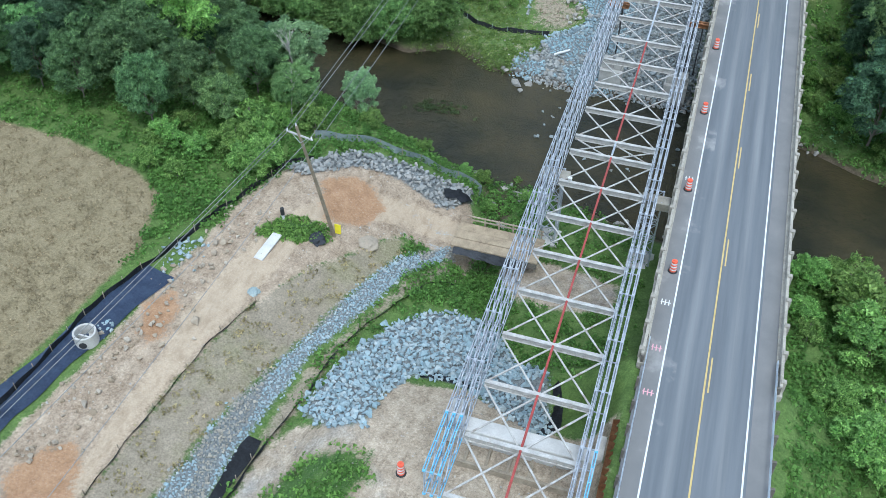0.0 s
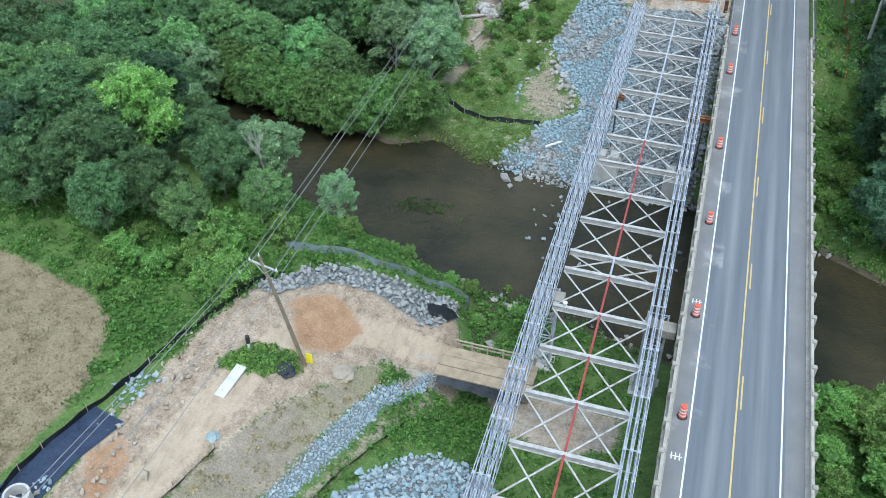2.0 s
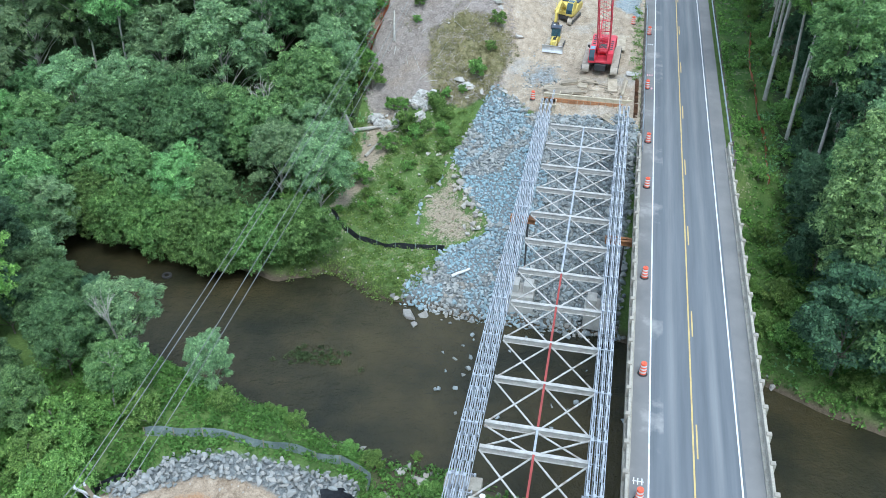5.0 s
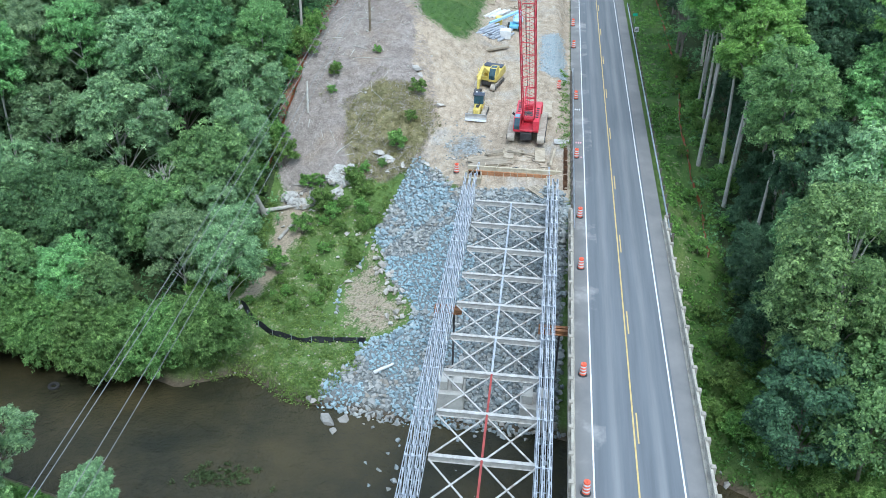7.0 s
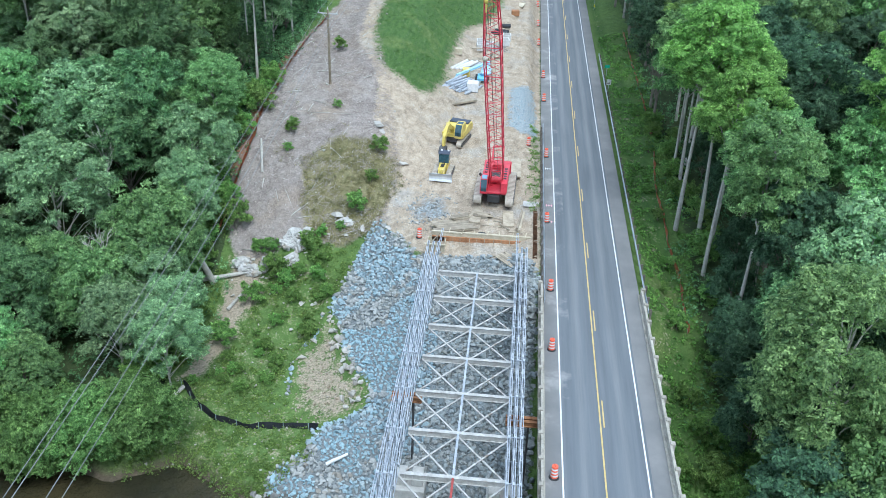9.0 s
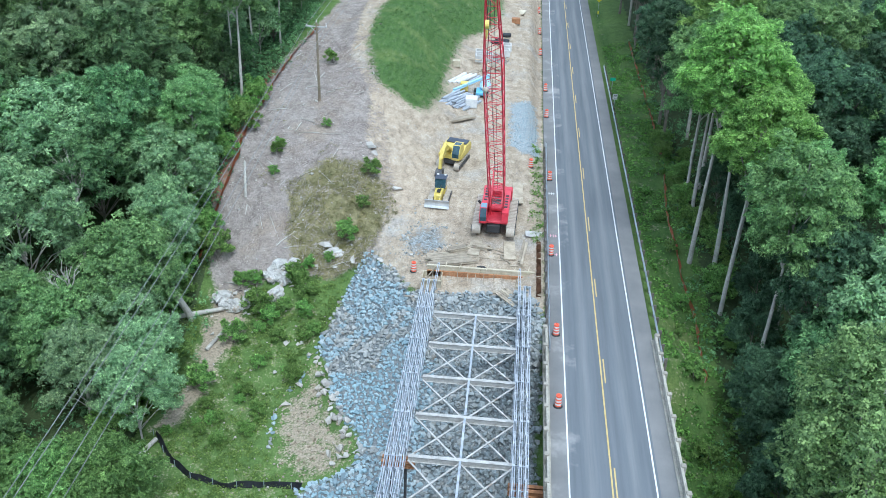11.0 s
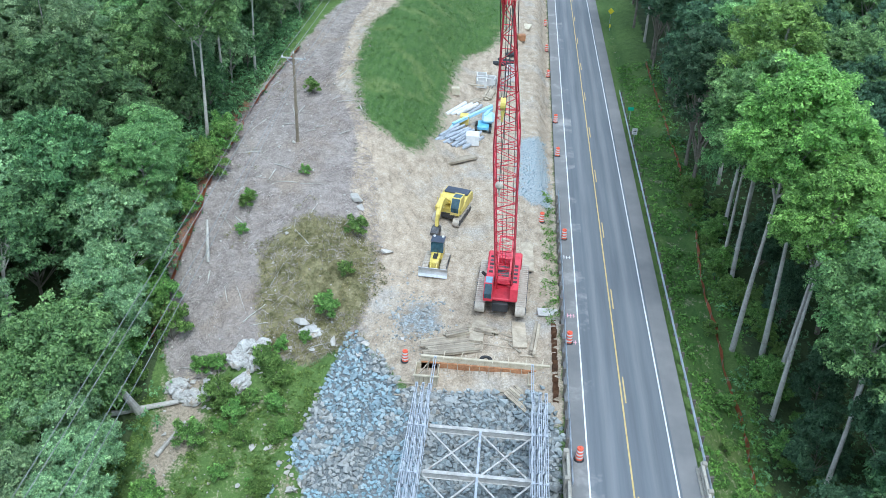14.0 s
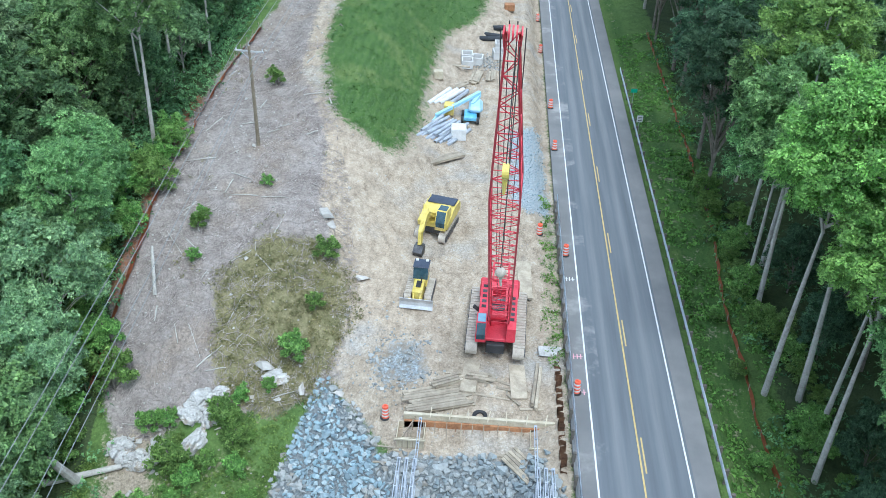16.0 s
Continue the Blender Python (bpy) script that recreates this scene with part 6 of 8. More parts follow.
def plank(x, y, length, turn, w=0.24, h=0.06, lift=0.05, mat=None, name="plank", label="loose weathered timber plank on the ground", group="loose timber", tilt=0.0):
    bm = bmesh.new()
    box(bm, (-length / 2, -w / 2, 0), (length / 2, w / 2, h), bevel=0.008)
    o = part(name, bm, mat or TIMBER)
    o.matrix_basis = pose(x, y, ground_z(x, y) + lift, 0, tilt, turn)
    return tagged(o, label, "timber", group)


def plank_stack(x, y, length, turn, wide, high, label, w=0.22):
    t = thing("timber_stack", (x, y, ground_z(x, y)), label, "timber stack", turn=turn)
    for k in range(high):
        for i in range(wide):
            bm = bmesh.new()
            d, e = random.uniform(-0.3, 0.3), random.uniform(-0.02, 0.02)
            box(bm, (-length / 2 + d, i * (w + 0.03) - wide * w / 2 + e, k * 0.13 + 0.04), (length / 2 + d, i * (w + 0.03) - wide * w / 2 + w + e, k * 0.13 + 0.15), bevel=0.01)
            part("plank", bm, TIMBER, t)
    return t


plank_stack(-13.0, 79.3, 4.2, 19, 9, 2, "broad uneven stack of pale weathered planks behind the formwork")
plank_stack(-12.4, 80.9, 2.0, 28, 3, 3, "small stack of pale planks")
plank_stack(-10.2, 81.4, 1.5, -8, 3, 3, "short stack of dark timbers")
plank_stack(-6.3, 81.1, 4.2, 84, 2, 2, "long pale timbers beside the sheet piles")
plank_stack(-7.2, 74.4, 2.8, -50, 6, 1, "slipped boards beside the form box")
for x, y, l, a in ((-9.8, 79.9, 3.4, -8), (-13.8, 78.8, 3.4, -28), (-11.4, 81.7, 2.8, -3), (-8.6, 81.2, 3.6, -20), (-7.9, 79.7, 1.4, -48), (-6.6, 79.0, 1.7, 5), (-7.0, 78.3, 1.8, 70), (-10.5, 79.4, 0.9, 85), (-15.1, 75.7, 3.0, -2), (-8.5, 75.5, 0.9, 4), (-8.4, 74.8, 1.0, 52), (-16.0, 74.8, 1.6, 4), (-8.5, 80.6, 1.2, -10), (-12.8, 77.9, 1.0, 60), (-11.9, 77.8, 1.2, 40)):
    plank(x, y, l, a, random.choice((0.1, 0.14, 0.2)), 0.06)
for x, y, a in ((-10.9, 81.7, 86), (-7.6, 81.4, 93), (-7.1, 92.6, 91)):
    plank(x, y, 3.4 if y < 90 else 5.0, a, 1.1, 0.12, 0.02, TIMBER, "crane_mat", "wide timber mat under the crane's track", "crane mats")

# ---- timber crossing over the side stream ----
DECK = worn("brown_deck_timber", (0.20, 0.155, 0.105), (0.36, 0.29, 0.20), 1.2, 0.85, fine=12, relief=0.3, depth=0.01, vary=0.3)
tb = thing("timber_bridge", (-18.1, 16.2, -6.35), "low timber plank bridge with a post rail on the haul road", "bridge", turn=0)
for i in range(3):
    bm = bmesh.new()
    y = -1.55 + i * 1.05
    box(bm, (-3.4, y, -0.05), (4.1, y + 1.0, 0.1 + 0.03 * (i == 1)), bevel=0.015)
    part("deck_mat", bm, DECK, tb)
for i in range(6):
    bm = bmesh.new()
    box(bm, (-2.6 + i * 1.25, 1.65, -0.1), (-2.48 + i * 1.25, 1.77, 0.85))
    part("rail_post", bm, TIMBER, tb)
for z in (0.45, 0.82):
    bm = bmesh.new()
    box(bm, (-2.9, 1.64, z - 0.06), (3.9, 1.70, z + 0.06))
    part("rail", bm, TIMBER, tb)
bm = bmesh.new()
for y in (-1.3, 1.2):
    box(bm, (-3.0, y - 0.2, -0.75), (4.0, y + 0.2, -0.05))
part("stringer", bm, DARK_WOOD, tb)
bm = bmesh.new()
strip(bm, -2.6, 2.4, -1.62, -1.60, 0.0)
n = 14
rows = [[bm.verts.new((-3.1 + i * 0.42, -1.62 - k * 0.15 + 0.06 * math.sin(i * 1.7 + k), 0.02 - k * (0.10 + 0.012 * i))) for k in range(4)] for i in range(n)]
for a, b in zip(rows, rows[1:]):
    for k in range(3):
        bm.faces.new((a[k], b[k], b[k + 1], a[k + 1]))
part("side_sheet", bm, BLACK_CLOTH, tb, "black geotextile hung from the side")


# ---- silt fences and sheeting ----
def silt_fence(name, pts, height, mat, label, lean=0.0, posts=2.2, mat_post=None):
    """Cloth on stakes that follows the ground."""
    t = thing(name, (0, 0, 0), label, "fence")
    dense = []
    for (ax, ay), (bx, by) in zip(pts, pts[1:]):
        n = max(1, int(math.hypot(bx - ax, by - ay) / 0.6))
        dense += [(ax + (bx - ax) * i / n, ay + (by - ay) * i / n) for i in range(n)]
    dense.append(pts[-1])
    bm = bmesh.new()
    rows = []
    for i, (x, y) in enumerate(dense):
        (ax, ay), (bx, by) = dense[max(0, i - 1)], dense[min(len(dense) - 1, i + 1)]
        d = math.hypot(bx - ax, by - ay) or 1
        nx_, ny_ = -(by - ay) / d, (bx - ax) / d
        z = ground_z(x, y)
        w = 0.08 * math.sin(i * 1.3) + 0.06 * math.sin(i * 0.37)
        rows.append([bm.verts.new((x + nx_ * (w * k + lean * k), y + ny_ * (w * k + lean * k), z - 0.08 + (height + 0.07 * math.sin(i * 0.9)) * k)) for k in (0, 0.5, 1)])
    for a, b in zip(rows, rows[1:]):
        for k in range(2):
            bm.faces.new((a[k], b[k], b[k + 1], a[k + 1]))
    bmesh.ops.solidify(bm, geom=bm.faces[:], thickness=0.015)
    part("cloth", bm, mat, t)
    every = max(1, int(posts / 0.6))
    me = None
    for i in range(0, len(dense), every):
        x, y = dense[i]
        if me is None:
            bm = bmesh.new()
            box(bm, (-0.025, -0.025, -0.3), (0.025, 0.025, height + 0.18))
            p = part("stake", bm, mat_post or TIMBER, t)
            me = p.data
        else:
            p = new("stake", me)
            p.parent = t
        p.location = (x, y, ground_z(x, y))
    return t


silt_fence("silt_fence", [(-45.0, -25.9), (-44.4, -13.2), (-43.8, -4.0), (-42.4, 2.3), (-41.0, 7.1), (-39.4, 12.4), (-37.8, 17.6), (-36.1, 19.7)], 0.65, BLACK_CLOTH, "black silt fence between the haul road and the field")
silt_fence("silt_fence", [(-37.3, 22.7), (-33.4, 23.7), (-29.9, 24.4), (-27.4, 26.1), (-24.7, 27.5), (-22.4, 26.7), (-21.9, 24.6)], 0.75, GREY_CLOTH, "grey-green geotextile fence behind the boulders", 0.25)
silt_fence("silt_fence", [(-33.3, 2.3), (-34.4, -2.1), (-34.9, -6.8), (-35.5, -11.7), (-35.8, -23.9)], 0.28, BLACK_CLOTH, "low black cloth edge beside the haul road", 0.2, 4)
silt_fence("silt_fence", [(-20.1, 11.6), (-22.4, 10.0), (-23.9, 6.8), (-25.4, 3.5), (-26.4, 0.2), (-26.7, -3.8), (-27.6, -8.7), (-28.1, -13.5), (-28.4, -23.9)], 0.45, BLACK_CLOTH, "black silt fence between channel and stone pile", 0.35)
silt_fence("silt_fence", [(-35.8, 61.1), (-33.5, 58.4), (-31.3, 56.9), (-28.1, 56.2), (-24.7, 56.8), (-22.4, 56.4)], 0.55, BLACK_CLOTH, "sagging black silt fence on the grassy far bank", 0.25, mat_post=GREY_CLOTH)
silt_fence("safety_fence", [(9.3, 150), (9.5, 120), (9.3, 102.5), (8.5, 94), (8.3, 88.7), (8.6, 79.7), (9.2, 74.8), (8.8, 66.2)], 0.38, CLAY_NET, "low orange safety netting at the foot of the wood", 0.15)
silt_fence("safety_fence", [(-35.7, 126.3), (-36.9, 113.2), (-36.9, 104.2), (-37.5, 96.9), (-37.6, 91.0), (-38.1, 85.8), (-38.5, 81.4)], 0.45, CLAY_NET, "fallen orange safety netting along the cleared hillside", 0.5)


def sheet_on_ground(name, pts, width, mat, label, lift=0.06):
    """A crumpled strip of sheeting laid along a line."""
    bm = bmesh.new()
    rows = []
    dense = []
    for (ax, ay), (bx, by) in zip(pts, pts[1:]):
        n = max(1, int(math.hypot(bx - ax, by - ay) / 0.5))
        dense += [(ax + (bx - ax) * i / n, ay + (by - ay) * i / n) for i in range(n)]
    for i, (x, y) in enumerate(dense):
        (ax, ay), (bx, by) = dense[max(0, i - 1)], dense[min(len(dense) - 1, i + 1)]
        d = math.hypot(bx - ax, by - ay) or 1
        nx_, ny_ = -(by - ay) / d, (bx - ax) / d
        row_ = []
        for k in range(6):
            o = (k / 5 - 0.5) * (width + 0.25 * math.sin(i * 0.5))
            qx, qy = x + nx_ * o, y + ny_ * o
            row_.append(bm.verts.new((qx, qy, ground_z(qx, qy) + lift + 0.05 * noise.noise((qx * 2, qy * 2, 4)) + 0.05)))
        rows.append(row_)
    for a, b in zip(rows, rows[1:]):
        for k in range(5):
            bm.faces.new((a[k], b[k], b[k + 1], a[k + 1]))
    bmesh.ops.solidify(bm, geom=bm.faces[:], thickness=0.02)
    return tagged(part(name, bm, mat), label, "sheeting")


sheet_on_ground("ground_sheeting", [(-44.6, -25.9)] + [(-44.3, -13.0), (-43.4, -8.1), (-42.3, -2.7), (-41.7, 0.0), (-41.2, 2.6)], 2.7, BLUE_BLACK, "blue-black plastic sheeting laid along the field edge")
sheet_on_ground("geotextile", [(-28.2, -8.4), (-28.6, -13.9), (-28.8, -23.9)], 1.0, BLACK_CLOTH, "black geotextile showing at the end of the channel")
sheet_on_ground("geotextile", [(-19.4, -0.1), (-17.9, 0.4), (-16.1, 0.3), (-14.8, -0.3)], 0.55, BLACK_CLOTH, "black geotextile edge under the stone pile")
sheet_on_ground("geotextile", [(-9.6, -3.5), (-8.9, -1.9), (-9.0, -0.1), (-9.8, 1.3)], 0.6, BLACK_CLOTH, "black geotextile edge under the stone pile")
sheet_on_ground("geotextile", [(-24.6, 22.7), (-23.4, 23.3), (-21.9, 22.5)], 1.3, BLACK_CLOTH, "crumpled black geotextile at the bund's end", 0.5)


# ---- barrels ----
def barrel_model():
    t = thing("traffic_barrel", (0, 0, -500), "orange and white striped traffic barrel on a black rubber base", "traffic barrel", "traffic barrels")
    rad = [0.26, 0.25, 0.235, 0.22, 0.205]
    for i in range(4):
        for k, (mat, nm) in enumerate(((ORANGE, "orange_band"), (WHITE, "white_band"))):
            if i == 3 and k:
                continue
            bm = bmesh.new()
            z = 0.08 + i * 0.26 + k * 0.13
            rod(bm, (0, 0, z), (0, 0, z + 0.135), rad[i] - 0.008 * k, rad[i] - 0.012 - 0.008 * k, 16)
            part(nm, bm, mat, t)
    bm = bmesh.new()
    rod(bm, (0, 0, 0), (0, 0, 0.09), 0.36, 0.31, 16)
    part("rubber_base", bm, BLACK, t)
    bm = bmesh.new()
    box(bm, (-0.12, -0.02, 0.98), (0.12, 0.02, 1.08), bevel=0.015)
    part("handle", bm, ORANGE, t)
    return t


BARREL = barrel_model()
for x, y in ((-3.45, 10.5), (-3.5, 20.3), (-3.45, 31.7), (-3.5, 43.3), (-3.5, 57.8), (-3.5, 66.9), (-3.75, 80.0), (-3.7, 96.7), (-3.9, 115.8), (-3.95, 125.8), (-4.6, 143.2), (-4.7, 155), (-4.8, 168)):
    copy_thing(BARREL, pose(x, y, 0.0 if x > -4.25 else ground_z(x, y) - 0.02, 0, 0, random.uniform(0, 360)))
for x, y in ((-5.8, 99.5), (-16.4, 78.3), (-17.2, -9.4)):
    copy_thing(BARREL, pose(x, y, ground_z(x, y), random.uniform(-4, 4), 0, 30))
for i, (x, y) in enumerate(((-15.2, -12.0), (-15.1, -11.5), (-15.4, -13.2))):
    bm = bmesh.new()
    rod(bm, (0, 0, 0.03), (0, 0, 0.5), 0.14, 0.04, 12)
    box(bm, (-0.19, -0.19, 0), (0.19, 0.19, 0.04), bevel=0.01)
    c = part("traffic_cone", bm, ORANGE)
    c.location = (x, y, ground_z(x, y))
    tagged(c, "small orange traffic cone on bare ground", "traffic cone", "small cones")

# ---- poles and wires ----
def utility_pole(base, top, arm_turn, arm_drop, label):
    b, t_ = Vector(base), Vector(top)
    p = thing("utility_pole", base, label, "utility pole", "utility poles")
    d = t_ - b
    bm = bmesh.new()
    limb(bm, [(0, 0, -0.5), d * 0.5, d], 0.17, 0.11, 10)
    part("pole", bm, WOOD_POLE, p)
    c, s = math.cos(radians(arm_turn)), math.sin(radians(arm_turn))
    a = d * (1 - arm_drop / d.length)
    bm = bmesh.new()
    bar(bm, a + Vector((-1.2 * c, -1.2 * s, 0)), a + Vector((1.2 * c, 1.2 * s, 0)), 0.10, 0.12)
    arm = part("crossarm", bm, GREY_WOOD, p, "grey weathered crossarm")
    ends = []
    for k in (-1.1, 1.1):
        bm = bmesh.new()
        q = a + Vector((k * c, k * s, 0.06))
        for j in range(3):
            rod(bm, q + Vector((0, 0, j * 0.07)), q + Vector((0, 0, j * 0.07 + 0.06)), 0.06, 0.04, 8)
        part("insulator", bm, WHITE, p, "white porcelain insulator")
        ends.append(b + q + Vector((0, 0, 0.2)))
    bm = bmesh.new()
    rod(bm, d, d + Vector((0, 0, 0.25)), 0.06, 0.04, 8)
    part("insulator", bm, WHITE, p, "white porcelain insulator")
    ends.insert(1, b + d + Vector((0, 0, 0.25)))
    for k in (-0.7, 0.7):
        bm = bmesh.new()
        bar(bm, a + Vector((k * c, k * s, -0.05)), a + Vector((0, 0, -0.7)), 0.04, 0.04)
        part("arm_brace", bm, GALV, p)
    ends.append(b + d * (1 - (arm_drop + 2.3) / d.length))
    return p, ends


GREY_WOOD = worn("grey_crossarm_wood", (0.34, 0.34, 0.34), (0.48, 0.48, 0.47), 1.5, 0.8, fine=10, relief=0.2)
WIRE = worn("pale_wire", (0.16, 0.17, 0.17), (0.26, 0.27, 0.27), 1.0, 0.6, fine=5, relief=0.0)
pole_a, ends_a = utility_pole((-30.8, 11.8, ground_z(-30.8, 11.8)), (-31.7, 9.1, 7.3), -12, 1.0, "leaning wooden utility pole with a crossarm beside the haul road")
pole_b, ends_b = utility_pole((-30.45, 103.5, ground_z(-30.45, 103.5)), (-30.25, 102.3, 14.3), -5, 0.5, "wooden utility pole with a crossarm on the cleared hillside")
bm = bmesh.new()
box(bm, (-0.28, -0.24, 0.3), (0.28, -0.18, 1.35), bevel=0.02)
box(bm, (-0.16, -0.255, 0.62), (0.16, -0.24, 1.02))
sg = part("pole_marker", bm, SIGN_YELLOW, pole_a, "yellow marker plate on the pole's foot")
sg.location = (0.32, 0.25, -0.1)


def wire(a, b, sag, name="power_line", r=0.022):
    bm = bmesh.new()
    pts = [Vector(a).lerp(Vector(b), i / 24) - Vector((0, 0, sag * 4 * (i / 24) * (1 - i / 24))) for i in range(25)]
    limb(bm, pts, r, r, 5)
    return tagged(part(name, bm, WIRE), "thin sagging power line between poles", "wire", "power lines")


for i, (a, b) in enumerate(zip(ends_a, ends_b)):
    wire(a, b, 1.2 + 0.5 * (i == 3))
for i, (a, b) in enumerate(zip(ends_a, (Vector((-41, -60, 9)), Vector((-39.8, -60, 9.6)), Vector((-38.6, -60, 9)), Vector((-34, -60, 4.6))))):
    wire(a, b, 0.9)
for i, (a, b) in enumerate(zip(ends_b, (Vector((-27, 190, 24)), Vector((-26, 190, 24.6)), Vector((-25, 190, 24)), Vector((-26, 190, 21))))):
    wire(a, b, 1.0)


# ---- small things on the near side ----
def ring(bm, r0, r1, z0, z1, n=24):
    lo, hi = [], []
    for k in range(n):
        c, s = math.cos(2 * math.pi * k / n), math.sin(2 * math.pi * k / n)
        lo.append([bm.verts.new((r * c, r * s, z0)) for r in (r0, r1)])
        hi.append([bm.verts.new((r * c, r * s, z1)) for r in (r0, r1)])
    for k in range(n):
        j = (k + 1) % n
        bm.faces.new((lo[k][1], lo[j][1], hi[j][1], hi[k][1]))
        bm.faces.new((lo[j][0], lo[k][0], hi[k][0], hi[j][0]))
        bm.faces.new((hi[k][0], hi[k][1], hi[j][1], hi[j][0]))
        bm.faces.new((lo[k][1], lo[k][0], lo[j][0], lo[j][1]))


mh = thing("manhole_chamber", (-42.3, -6.0, ground_z(-42.3, -6.0)), "pale precast concrete manhole ring with openings on the sheeting", "manhole")
bm = bmesh.new()
ring(bm, 0.68, 0.84, 0, 1.05)
part("ring", bm, CONCRETE, mh)
bm = bmesh.new()
rod(bm, (0, 0, 0.02), (0, 0, 0.12), 0.68, sides=24)
box(bm, (-0.66, -0.06, 0.12), (0.66, 0.06, 0.6))
part("baffle", bm, WHITE_CONCRETE, mh)
for a in (200, 290):
    bm = bmesh.new()
    m = pose(0.86 * math.cos(radians(a)), 0.86 * math.sin(radians(a)), 0.5, 0, 90, a)
    bmesh.ops.create_cone(bm, cap_ends=True, segments=16, radius1=0.27, radius2=0.27, depth=0.08, matrix=m)
    part("pipe_opening", bm, BLACK, mh, "dark round pipe opening")
bm = bmesh.new()
box(bm, (-0.42, -1.55, 0), (0.42, 1.55, 0.18), bevel=0.03)
slab = tagged(part("concrete_slab", bm, WHITE_CONCRETE), "pale concrete slab lying beside the haul road", "slab")
slab.matrix_basis = pose(-34.85, 7.75, ground_z(-34.85, 7.75) + 0.05, 3, 0, -5)
sp = thing("standpipe", (-35.1, 11.2, ground_z(-35.1, 11.2)), "short dark standpipe with a grey collar", "pipe")
bm = bmesh.new()
rod(bm, (0, 0, -0.2), (0, 0, 0.75), 0.13, sides=14)
part("riser", bm, WHITE, sp, "pale grey riser")
bm = bmesh.new()
rod(bm, (0, 0, 0.6), (0, 0, 1.25), 0.17, sides=14)
part("cap", bm, BLACK, sp, "black cap")


def heap(name, x, y, r, h, mat, label, seed=0, category="heap"):
    bm = bmesh.new()
    bmesh.ops.create_icosphere(bm, subdivisions=3, radius=1)
    for v in bm.verts:
        d = 1 + 0.35 * noise.noise(v.co * 1.6 + Vector((seed, 0, 0))) + 0.15 * noise.noise(v.co * 5)
        v.co = Vector((v.co.x * r * d, v.co.y * r * d, max(-0.1, v.co.z * h * d)))
    o = part(name, bm, mat)
    o.location = (x, y, ground_z(x, y) - 0.02)
    return tagged(o, label, category)


heap("geotextile_lump", -31.8, 10.4, 0.75, 0.45, BLACK_CLOTH, "heap of crumpled black geotextile beside the pole", 2)
heap("cloth_bundle", -33.8, 3.0, 0.5, 0.25, GREY_CLOTH, "small heap of grey cloth beside the track", 5)
heap("earth_mound", -28.2, 12.7, 0.9, 0.4, CHIPS, "low heap of broken earth beside the pole", 7)


# ---- logs ----
def log(a, b, r, label, mat=None):
    bm = bmesh.new()
    a, b = Vector(a), Vector(b)
    limb(bm, [a, a.lerp(b, 0.33) + Vector((0, 0, 0.05)), a.lerp(b, 0.66), b], r, r * 0.7, 9)
    bm.faces.new([v for v in bm.verts][:9][::-1])
    return tagged(part("log", bm, mat or PALE_BARK), label, "log", "fallen logs")


def on(x, y, up=0.0):
    return (x, y, ground_z(x, y) + up)


log(on(-42.1, 74.0, 0.35), on(-34.5, 76.6, 0.35), 0.28, "long grey fallen log on the cleared hillside")
log(on(-37.2, 75.5, -0.2), on(-37.9, 74.0, 4.2), 0.36, "pale broken tree trunk leaning upright")
log(on(-34.7, 71.7, 0.2), on(-33.4, 75.0, 0.2), 0.2, "grey log on the green slope")
log(on(-35.1, 88.0, 0), on(-35.5, 89.8, 2.2), 0.16, "pale snag beside the wood")
log(on(-20.8, 52.4, 0.25), on(-19.2, 53.4, 0.3), 0.17, "smooth white log on the riprap", WHITE)
log(on(-36.8, 56.6, 0.2), on(-35.4, 60.6, 0.25), 0.25, "broken brown log at the bank")
random.seed(31)
for i in range(46):
    x, y = random.uniform(-36, -25), random.uniform(78, 118)
    if zone_at(x, y, "brush", soft=0.3) > 0.6:
        a, l = random.uniform(0, 6.3), random.uniform(0.8, 2.6)
        log(on(x, y, 0.05), on(x + l * math.cos(a), y + l * math.sin(a), 0.08), random.uniform(0.03, 0.08), "thin grey branch on the cleared hillside")


# fine cut twigs over the cleared ground
TWIG = worn("grey_twig_wood", (0.21, 0.17, 0.15), (0.50, 0.45, 0.42), 1.5, 0.9, fine=10, relief=0.2)
vs, fs = [], []
for i in range(8000):
    x, y = random.uniform(-37, -20), random.uniform(77, 122)
    if zone_at(x, y, "brush") < 0.6 or noise.noise((x * 0.2, y * 0.2, 12)) < -0.15:
        continue
    a, l, w = random.uniform(0, 6.3), random.uniform(0.12, 0.6), random.uniform(0.007, 0.019)
    dx, dy, n = l * math.cos(a), l * math.sin(a), len(vs)
    ox, oy = -w * math.sin(a), w * math.cos(a)
    z0, z1 = ground_z(x - dx, y - dy) + 0.03, ground_z(x + dx, y + dy) + random.uniform(0.03, 0.25)
    for sx, sy, z in ((x - dx, y - dy, z0), (x + dx, y + dy, z1)):
        vs += [(sx - ox, sy - oy, z), (sx + ox, sy + oy, z), (sx, sy, z + 2 * w)]
    fs += [(n, n + 3, n + 5, n + 2), (n + 1, n + 2, n + 5, n + 4), (n, n + 1, n + 4, n + 3), (n, n + 2, n + 1), (n + 3, n + 4, n + 5)]
tagged(new("twig_litter", mesh_of("twig_litter", vs, fs, TWIG)), "grey cut twigs littering the cleared hillside", "twigs", kind="stuff")

